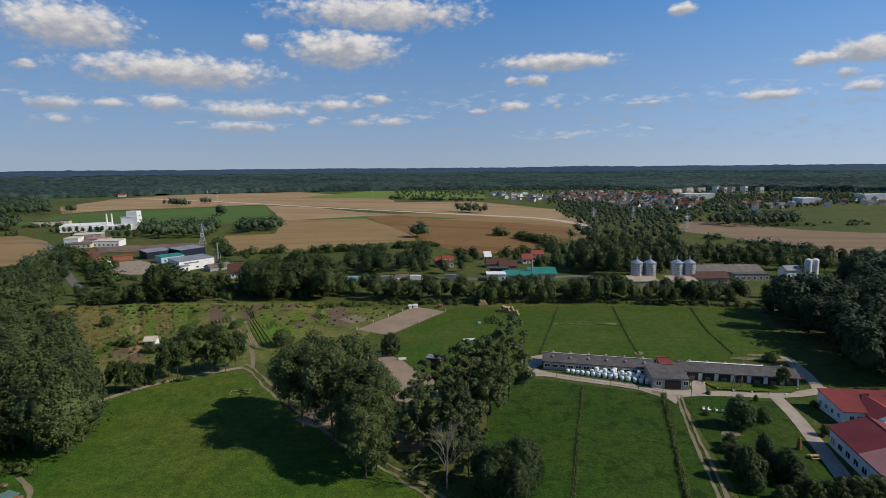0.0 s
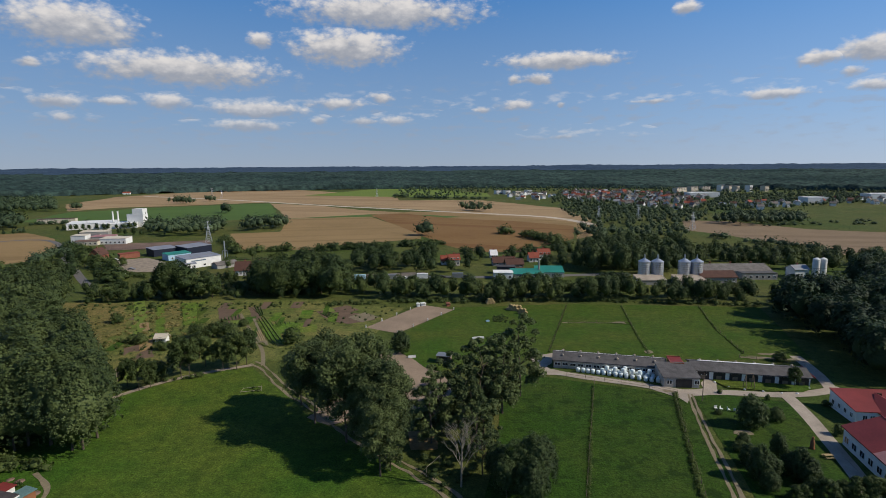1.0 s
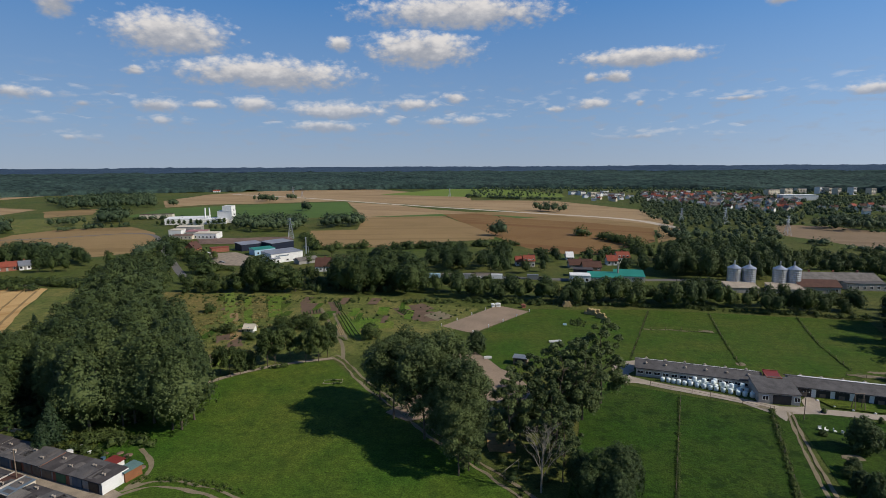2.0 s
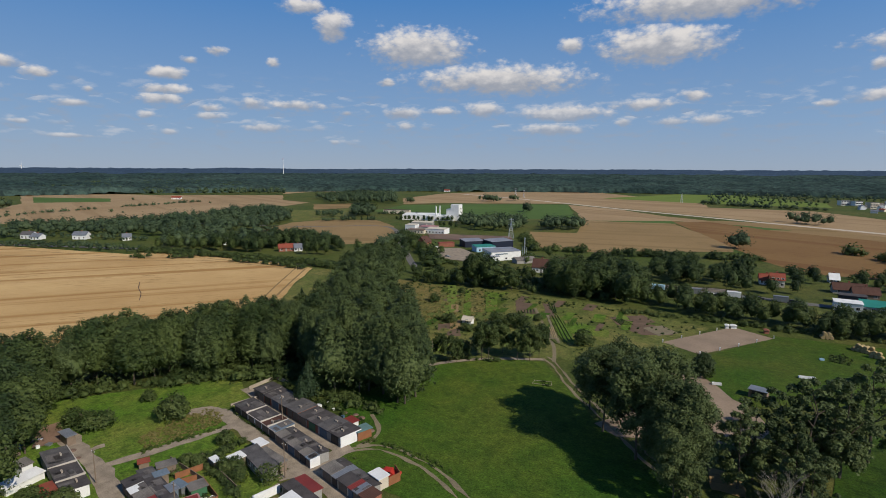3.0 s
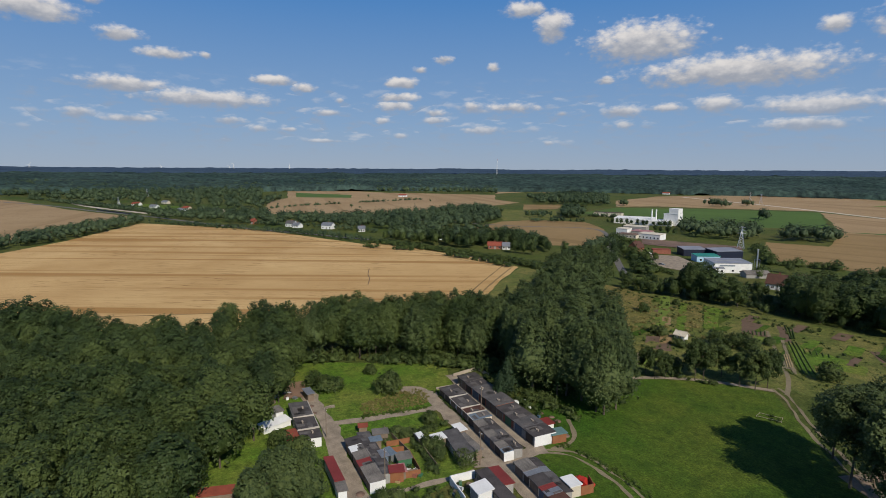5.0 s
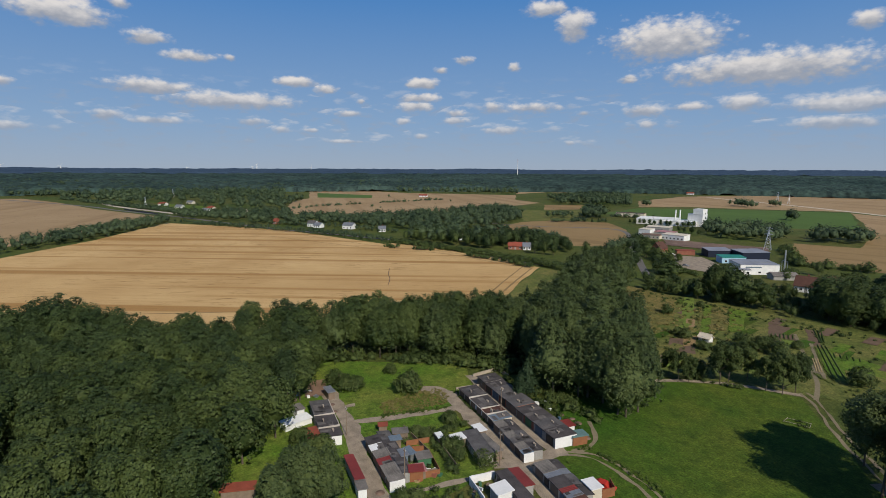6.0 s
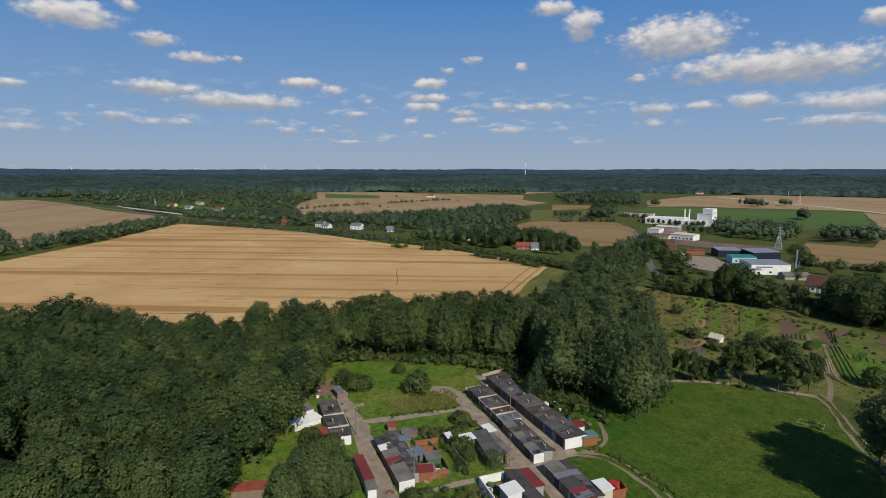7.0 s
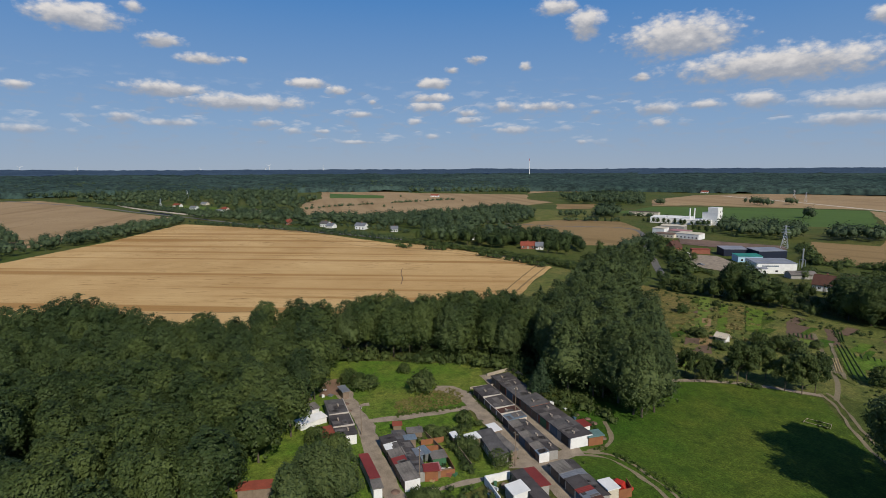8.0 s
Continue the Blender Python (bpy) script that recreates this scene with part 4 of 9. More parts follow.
def pole(label, x, y, h, arm=0.0, material=None, category="utility pole"):
    e = thing("utility_pole", pose(x, y, rise(x, y)), label, category)
    part("shaft", Geo().tube((0, 0, -0.3), (0, 0, h), 0.12, 0.07, 8), material or PLANK, e)
    if arm:
        part("crossarm", Geo().box(-arm, arm, -0.04, 0.04, h - 0.66, h - 0.57), material or PLANK, e)
        for s in (-arm * 0.85, 0, arm * 0.85):
            part("insulator", shared(("insulator",), lambda: Geo().lathe([(0.03, 0), (0.07, 0.06), (0.04, 0.1), (0.07, 0.16), (0.02, 0.22)], 8), WHITE), WHITE, e).matrix_basis = pose(s, 0, h - 0.55)
    return e


def lattice(name, label, category, x, y, h, base, material, arms=3, steps=9):
    """A lattice tower: legs, braces, arms."""
    e = thing(name, pose(x, y, rise(x, y), 0, 0, 20), label, category)

    def half(z):
        return base / 2 * (1 - 0.88 * min(1, z / (h * 0.8)))

    for sx in (-1, 1):
        for sy in (-1, 1):
            g = Geo()
            for k in range(steps):
                z0, z1 = h * k / steps, h * (k + 1) / steps
                g.tube((sx * half(z0), sy * half(z0), z0), (sx * half(z1), sy * half(z1), z1), 0.11, n=4)
            part("leg", g, material, e)
    g = Geo()
    for k in range(steps):
        z0, z1 = h * k / steps, h * (k + 1) / steps
        a, b = half(z0), half(z1)
        for s in (-1, 1):
            g.tube((-a, s * a, z0), (b, s * b, z1), 0.06, n=4).tube((a, s * a, z0), (-b, s * b, z1), 0.06, n=4)
            g.tube((s * a, -a, z0), (s * b, b, z1), 0.06, n=4).tube((s * a, a, z0), (s * b, -b, z1), 0.06, n=4)
    part("bracing", g, material, e)
    for k in range(arms):
        z = h * (0.68 + 0.13 * k)
        w = h * (0.17 - 0.02 * k)
        part("cross_arm", Geo().tube((-w, 0, z), (w, 0, z), 0.09, n=4).tube((-w, 0, z), (0, 0, z + h * 0.05), 0.06, n=4).tube((w, 0, z), (0, 0, z + h * 0.05), 0.06, n=4), material, e)
    return e

# ---- the ground, to the horizon ----
g = Geo()
radii = [0, 40, 90, 150, 230, 340, 500, 750, 1100, 1500, 1800, 2200, 2700, 3200, 3800, 4400, 4950]
SEG = 180
for r in radii:
    for i in range(SEG):
        x, y = r * math.sin(2 * math.pi * i / SEG), r * math.cos(2 * math.pi * i / SEG)
        g.v.append((x, y, rise(x, y)))
for k in range(len(radii) - 1):
    for i in range(SEG):
        j = (i + 1) % SEG
        q = (k * SEG + i, (k + 1) * SEG + i, (k + 1) * SEG + j, k * SEG + j)
        g.f.append(q[::-1] if k else (k * SEG + i, (k + 1) * SEG + j, (k + 1) * SEG + i))
solid("ground", g, GRASS, "open green countryside with meadows and scrub", "ground", kind="structure")

# fields near and far
land("wheat_field", [(-336.1, -120.5), (-420.5, -124.8), (-444.8, -55.9), (-483.9, -28.0), (-535.4, 8.8), (-595.7, 39.6), (-662.8, 77.8), (-608.7, 113.8), (-529.7, 162.2), (-460.6, 182.0), (-385.0, 199.9), (-383.7, 220.1), (-331.4, 229.1), (-281.8, 232.0), (-238.7, 231.1), (-207.4, 183.9), (-167.9, 135.3), (-171.4, 88.0), (-196.4, 49.9), (-209.5, 17.7), (-231.7, -16.1), (-232.8, -59.8)],
     WHEAT, "ripe golden wheat field with tramlines and laid patches", "field", 8, 1.2)
land("stubble_field", [(-1368.1, -390.9), (-1341.2, -157.3), (-1343.4, -95.9), (-1169.4, -35.4), (-936.7, 19.1), (-754.5, 82.7), (-694.4, 66.4), (-632.9, 11.3), (-540.8, -30.6), (-511.1, -63.4), (-469.1, -138.4)], STUBBLE, "pale pinkish stubble field on rising ground", "field")
land("stubble_field", [(-1570.1, 570.7), (-1485.6, 639.1), (-1197.6, 696.0), (-1076.9, 784.9), (-969.9, 856.5), (-821.6, 725.7), (-715.0, 690.0), (-668.0, 560.0), (-645.0, 470.0), (-625.0, 400.0), (-653.4, 303.3), (-708.7, 233.8), (-836.7, 267.9), (-959.5, 312.6), (-1087.4, 394.5)], STUBBLE, "long pale stubble field between woods", "field", 20, 4)
land("green_field", [(-1305.5, 495.3), (-1133.4, 562.2), (-1022.7, 507.1), (-1100.3, 417.1)], GREEN_CROP, "narrow green crop strip between stubble fields", "field", 20, 3)
land("stubble_field", [(-1328.4, 1172.8), (-1323.1, 1308.5), (-1131.8, 1239.4), (-996.7, 1069.9), (-1052.4, 1041.1), (-1015.6, 896.9)], STUBBLE, "small pale field among far woods", "field", 20, 4)
land("stubble_field", [(-674.9, 661.5), (-639.3, 719.9), (-568.1, 629.7), (-587.7, 576.2)], STUBBLE_TAN, "thin tan field between copses", "field", 12, 3)
land("green_field", [(-619.5, 547.5), (-579.4, 568.1), (-551.9, 611.8), (-449.0, 498.3), (-459.0, 469.4), (-469.0, 428.0)], ROUGH, "rough green pasture between copses", "field", 12, 3)
land("stubble_field", [(-428.8, 344.7), (-465.6, 420.5), (-459.0, 469.4), (-405.9, 498.7), (-348.2, 455.1), (-301.2, 399.8), (-280.9, 339.2), (-293.9, 320.4), (-349.9, 358.2), (-379.2, 372.4)], STUBBLE_TAN, "tan mown field beside the factory road", "field", 8, 2)
land("stubble_field", [(-662.9, 898.3), (-723.9, 1139.6), (-687.6, 1276.0), (-608.6, 1442.5), (-426.3, 1444.8), (-130.4, 1123.9), (-102.0, 969.9), (-218.7, 866.8), (-324.3, 933.1), (-450.4, 852.0), (-523.7, 823.5), (-552.2, 753.2)], STUBBLE, "wide pale stubble field below far woods", "field", 20, 4)
land("green_field", [(-501.8, 603.3), (-537.8, 733.4), (-446.5, 827.9), (-314.0, 903.3), (-214.6, 651.9), (-258.8, 613.3), (-313.1, 591.7), (-344.7, 570.2), (-437.5, 587.3)], GREEN_CROP, "deep green crop field behind the white factory", "field", 15, 3)
land("stubble_field", [(-312.0, 903.1), (-212.1, 841.1), (-125.0, 746.3), (-6.2, 667.0), (-110.2, 659.3), (-196.3, 622.5)], STUBBLE, "pale stubble wedge beside the new road", "field", 15, 3)
land("stubble_field", [(-207.0, 485.5), (-165.7, 500.6), (-194.3, 622.3), (-106.7, 659.1), (-34.6, 489.8), (-28.9, 446.7), (-101.3, 404.5), (-103.2, 387.7), (-167.1, 389.9)], STUBBLE_TAN, "tan mown field with faint drill lines", "field", 12, 2)
land("stubble_field", [(-110.0, 650.0), (-69.0, 655.0), (-12.0, 590.0), (60.0, 580.0), (118.0, 530.0), (100.0, 440.0), (128.0, 470.0), (145.0, 545.0), (108.0, 632.0), (-10.0, 712.0), (-60.0, 722.0)], STUBBLE_TAN, "tan mown land between russet field and new road", "field", 12, 2)
land("green_field", [(-198.5, 629.4), (-107.0, 686.7), (-30.1, 669.3), (10.2, 641.2), (-10.9, 634.0), (-68.1, 664.3), (-107.6, 650.3)], GREEN_CROP, "thin green strip along the new road", "field", 15, 2)
land("russet_field", [(-110.2, 679.3), (-69.0, 694.0), (-5.2, 626.8), (63.0, 590.0), (119.0, 540.0), (98.0, 445.0), (63.4, 402.0), (53.4, 374.5), (14.0, 375.9), (-11.2, 413.0), (-44.5, 512.5)], RUSSET, "russet brown field with dark tramlines", "field", 12, 2)
land("stubble_field", [(-102.0, 969.9), (39.8, 969.4), (149.2, 772.5), (151.1, 612.2), (142.5, 563.5), (67.7, 639.0), (-22.7, 737.5), (-218.7, 866.8)], STUBBLE, "pale stubble field beyond the new road", "field", 15, 3)
land("green_field", [(-327.3, 1151.3), (-185.9, 1591.9), (67.8, 1213.0), (66.2, 1075.8), (-125.4, 1081.4)], LIME_CROP, "bright green far crop field", "field", 25, 5)
land("bare_land", [(244.7, 592.8), (291.9, 577.3), (324.4, 502.0), (392.7, 472.5), (325.0, 388.7), (237.5, 351.9), (253.0, 391.3), (229.4, 464.6), (212.2, 498.9)], BARE_FIELD, "bare sandy building land", "bare ground", 12, 4)
land("green_field", [(405.2, 738.7), (691.8, 822.3), (401.9, 472.1), (330.1, 511.0), (321.1, 587.7)], GRASS, "pale green rough pasture beside the town", "field", 15, 4)
lane("new_road", [(-671.3, 1154.1), (-425.3, 1007.9), (-215.4, 853.7), (-14.5, 718.3), (107.2, 636.1), (141.3, 547.0)], 11, PALE_BED, "pale sandy bed of a road being built", step=25)

# tramlines, a headland and a trodden trail through the wheat
for pts, w in (([(-239.9, 225.7), (-203.0, 173.6), (-168.8, 130.8)], 1.1), ([(-247.3, 225.1), (-207.8, 171.1), (-170.3, 125.6)], 0.9), ([(-259.5, 225.2), (-329.0, 217.3), (-370.7, 192.4), (-476.3, 166.4)], 0.9), ([(-251.9, 221.8), (-319.9, 211.3), (-362.3, 183.2), (-485.4, 138.1)], 0.9), ([(-179.9, 141.9), (-191.9, 98.8), (-211.1, 47.4), (-238.4, -7.8)], 1.2), ([(-192.4, 155.0), (-207.6, 107.0), (-231.1, 52.2), (-268.6, -17.8)], 1.0)):
    lane("tramline", pts, w, STUBBLE_TAN, "worn wheel line through the ripe wheat", "track", 4, 0.9)
lane("tramline", [(-285.4, 152.3), (-270.9, 143.7), (-258.0, 137.7), (-245.1, 129.8)], 0.4, SOIL, "winding trodden trail through the wheat", "track", 2, 0.8)
# lawns and paddocks
land("meadow", [(-101.5, 106.5), (-90.5, 111.4), (-90.4, 124.0), (-89.7, 131.5), (-74.3, 148.5), (-60.8, 154.2), (-47.7, 138.8), (-33.4, 121.2), (-16.0, 107.0), (-5.5, 96.5), (-0.7, 87.8), (-0.1, 74.0), (-71.2, 73.3)], LAWN, "lush green mown meadow ringed by trees", "meadow", 4, 0.8)
land("paddock", [(-25.3, 161.4), (-19.1, 184.0), (0.3, 223.9), (49.4, 230.0), (129.0, 224.3), (110.4, 161.0), (89.9, 161.1), (31.7, 165.3), (17.0, 161.3), (-3.6, 151.9)], PADDOCK, "grazed green paddock crossed by wire fences", "paddock", 5, 1)
land("paddock", [(20.3, 150.1), (38.9, 142.7), (60.7, 135.3), (55.6, 107.4), (52.0, 88.2), (45.2, 74.5), (3.4, 74.0), (9.0, 102.7), (13.1, 129.1)], DEEP, "lush green paddock beside the stable yard", "paddock", 5, 0.8)
land("garden_lawn", [(62.5, 134.2), (69.8, 136.0), (86.6, 130.9), (84.3, 117.4), (78.8, 97.1), (74.6, 88.4), (54.9, 88.2), (60.1, 117.3)], DEEP, "mown garden lawn with bushes", "lawn", 3, 0.4)
land("allotment_land", [(-129.8, 161.6), (-157.3, 202.5), (-167.1, 228.7), (-138.1, 235.4), (-64.0, 237.5), (-36.5, 227.2), (-21.3, 222.3), (-29.2, 184.0), (-50.2, 161.4), (-62.6, 156.6), (-74.9, 149.8), (-92.9, 134.0), (-94.6, 116.7)], ROUGH, "rough allotment land of weeds and beds", "allotment", 4, 1)
land("grass_plot", [(-117.1, 36.1), (-124.0, 37.0), (-139.0, 45.5), (-157.9, 57.5), (-128.8, 94.9), (-112.4, 84.7), (-107.1, 73.5), (-94.4, 71.0), (-78.7, 64.8), (-75.3, 46.6), (-93.2, 19.0)], PLOT, "weedy green plot between garage rows", "grass", 4, 0.8)
# sand and yards
land("riding_arena", [(-32.7, 194.9), (-20.0, 187.9), (0.1, 220.3), (-13.3, 228.8)], SAND, "rectangular riding arena of pinkish sand", "arena", 4, 0.3)
land("sand_yard", [(-26.3, 167.0), (-17.2, 167.6), (-12.0, 161.3), (-8.0, 154.2), (-3.6, 151.0), (1.5, 139.6), (-2.6, 129.0), (-18.7, 122.7), (-28.2, 117.0), (-34.8, 121.2), (-27.0, 135.9), (-18.7, 151.9)], SAND, "trodden sandy yard under tall trees", "yard", 3, 0.8)
# ways
lane("field_path", [(-90.5, 126.2), (-89.8, 130.5), (-84.0, 139.5), (-74.3, 148.5), (-60.7, 156.1)], 1.9, GRAVEL, "pale trodden path along the meadow", "path")
lane("field_path", [(-62.1, 157.1), (-56.5, 152.0), (-46.1, 137.7), (-32.6, 123.3), (-20.1, 109.3), (-7.8, 97.5), (0.2, 89.4), (5.2, 79.1)], 0.75, BARE, "sandy wheel rut beneath tall trees", "path", 1.2, 1.7)
lane("field_path", [(-61.1, 159.0), (-55.3, 153.3), (-45.0, 139.6), (-31.4, 125.1), (-18.8, 111.3), (-6.1, 98.8), (2.1, 90.4), (7.0, 80.4)], 0.75, BARE, "sandy wheel rut beneath tall trees", "path", 1.2, 1.7)
lane("garden_path", [(-88.0, 214.1), (-73.0, 187.5), (-62.8, 169.3), (-57.6, 155.6)], 1.2, BARE, "narrow beaten path through the allotments", "path")
land("stable_yard", [(24.8, 164.3), (32.4, 167.4), (30.6, 158.3), (28.4, 155.5), (29.8, 151.4), (31.9, 148.4), (25.9, 149.3), (24.5, 156.4)], CONCRETE, "pale worn concrete apron at the stable's end", "yard", 2, 0.5)
land("stable_yard", [(53.4, 139.6), (61.4, 138.9), (67.8, 139.6), (72.5, 146.7), (73.4, 145.1), (71.2, 138.9), (71.8, 136.4), (62.7, 134.6), (59.7, 130.5), (58.8, 133.2)], CONCRETE, "pale worn concrete yard before the lobby", "yard", 2, 0.5)
lane("stable_road", [(27.2, 152.8), (35.4, 148.4), (51.2, 142.3), (61.6, 137.4), (71.8, 137.1), (85.8, 135.7), (93.7, 136.7), (104.5, 139.7)], 3.3, CONCRETE, "pale concrete farm road along the stables", rough=0.12)
lane("stable_road", [(69.4, 139.7), (72.1, 145.1), (87.3, 146.7), (97.7, 142.7)], 3.0, CONCRETE, "pale concrete drive before the stables", rough=0.12)
lane("stable_road", [(87.1, 135.0), (85.5, 124.6), (82.1, 111.0), (79.0, 99.4), (75.6, 88.4)], 3.3, CONCRETE, "pale concrete drive between lawn and white houses", rough=0.08)
lane("stable_road", [(101.3, 138.9), (104.6, 149.6), (106.4, 158.6), (107.4, 165.1)], 3.2, CONCRETE, "pale concrete track behind the stables", rough=0.15)
lane("cart_track", [(62.2, 136.0), (59.5, 126.0), (55.7, 109.7), (52.2, 93.2), (49.6, 82.2)], 0.7, BARE, "worn wheel rut through the grass", "track", 0.8, 1.1)
lane("cart_track", [(63.1, 136.0), (60.3, 124.5), (57.1, 109.7), (53.7, 93.3), (50.9, 82.2)], 0.7, BARE, "worn wheel rut through the grass", "track", 0.8, 1.1)
lane("garage_lane", [(-113.1, 48.4), (-109.8, 58.8), (-105.7, 74.3), (-106.9, 78.7), (-114.2, 78.5), (-119.9, 73.1)], 2.3, GRAVEL, "grey dirt lane round the garages", "lane", 1.5, 0.5)
lane("garage_lane", [(-133.7, 52.0), (-122.4, 49.9), (-111.7, 48.5), (-99.4, 44.9), (-88.3, 42.5), (-76.0, 39.7)], 3.8, GRAVEL, "grey dirt lane between garages", "lane", 1.5, 0.5)
lane("garage_lane", [(-120.6, 73.5), (-114.0, 77.4), (-95.7, 74.1), (-80.3, 71.0), (-69.7, 69.2), (-59.6, 66.6)], 4.2, GRAVEL, "grey dirt lane between garage rows", "lane", 1.5, 0.5)
lane("meadow_track", [(-75.9, 81.0), (-71.1, 85.9), (-62.9, 86.4), (-53.8, 84.1), (-44.5, 79.3)], 0.75, BARE, "worn wheel rut beside the meadow", "track", 1.2, 1.7)
lane("meadow_track", [(-75.0, 80.0), (-70.3, 84.3), (-62.4, 84.4), (-53.6, 81.9), (-44.7, 77.3)], 0.75, BARE, "worn wheel rut beside the meadow", "track", 1.2, 1.7)
lane("meadow_track", [(-82.1, 96.8), (-76.3, 92.3), (-73.8, 87.8), (-74.4, 83.0)], 1.1, BARE, "worn path round the garage row's end", "track", 1.0, 1.2)
lane("garage_lane", [(-116.7, 48.6), (-119.5, 49.5), (-121.6, 52.2), (-121.2, 54.2)], 1.6, GRAVEL, "worn bend of the dirt lane", "lane", 1.0, 0.8)
lane("garden_lane", [(-81.2, 47.1), (-80.1, 49.7), (-79.0, 55.3), (-77.3, 64.2)], 1.5, GRAVEL, "dusty lane between garden plots", "lane", 1.2, 0.8)
lane("country_road", [(-565.6, 344.5), (-426.8, 396.1), (-352.7, 446.3), (-268.0, 358.2), (-203.1, 283.1), (-178.3, 256.1)], 4.5, ASPHALT, "grey asphalt country road", step=12, rough=0.02)
lane("country_road", [(-1553.0, -238.9), (-1083.8, -17.6), (-891.8, 45.7), (-756.2, 94.6), (-569.5, 150.9), (-449.0, 199.0), (-375.5, 226.1), (-283.7, 233.5), (-233.9, 241.6)], 6.5, ASPHALT, "grey asphalt country road between hedges", step=12, rough=0.02)
lane("valley_road", [(-79.2, 292.7), (-58.9, 286.2), (-22.4, 290.0), (17.7, 287.6), (64.5, 292.8), (96.6, 296.8)], 6, ASPHALT, "grey road behind a strip of trees", step=12, rough=0.02)
lane("garage_lane", [(-121.1, 90.8), (-109.7, 87.4), (-96.1, 84.5), (-81.4, 80.6), (-76.3, 80.5)], 3.2, GRAVEL, "dusty lane between two garage rows", "lane")
lane("garage_lane", [(-80.0, 65.9), (-76.8, 70.7), (-76.3, 79.6), (-75.3, 82.0)], 3.4, GRAVEL, "dusty lane linking the garage rows", "lane")
lane("trodden_strip", [(41.8, 201.6), (52.6, 201.6), (65.7, 200.7)], 0.9, BARE, "trodden bare line across the paddock", "path", 1.5, 2.4)
lane("trodden_strip", [(90.0, 164.1), (97.6, 162.6), (106.2, 161.1)], 1.6, BARE, "trodden bare line behind the stables", "path", 1.5, 2.4)
for x, y, w, d, lab in ((63.8, 202.0, 3.2, 1.8, "bare trodden ground on the paddock"), (63.0, 168.5, 2.4, 3.0, "bare trodden ground behind the stables"),
                        (100.0, 166.6, 6.5, 1.8, "bare trodden ground behind the stables"), (65.5, 115.0, 3.6, 2.2, "worn patch in the garden lawn"), (57.6, 137.6, 2.2, 1.2, "bare trodden ground at a paddock gate")):
    land("bare_patch", [(x + 0.62 * w * math.cos(k * 0.7) * (1 + 0.5 * noise.noise((x, k * 3.1, 0))), y + 0.62 * d * math.sin(k * 0.7) * (1 + 0.5 * noise.noise((y, k * 3.7, 5)))) for k in range(9)], BARE, lab, "ground", 0.45, 0.55)
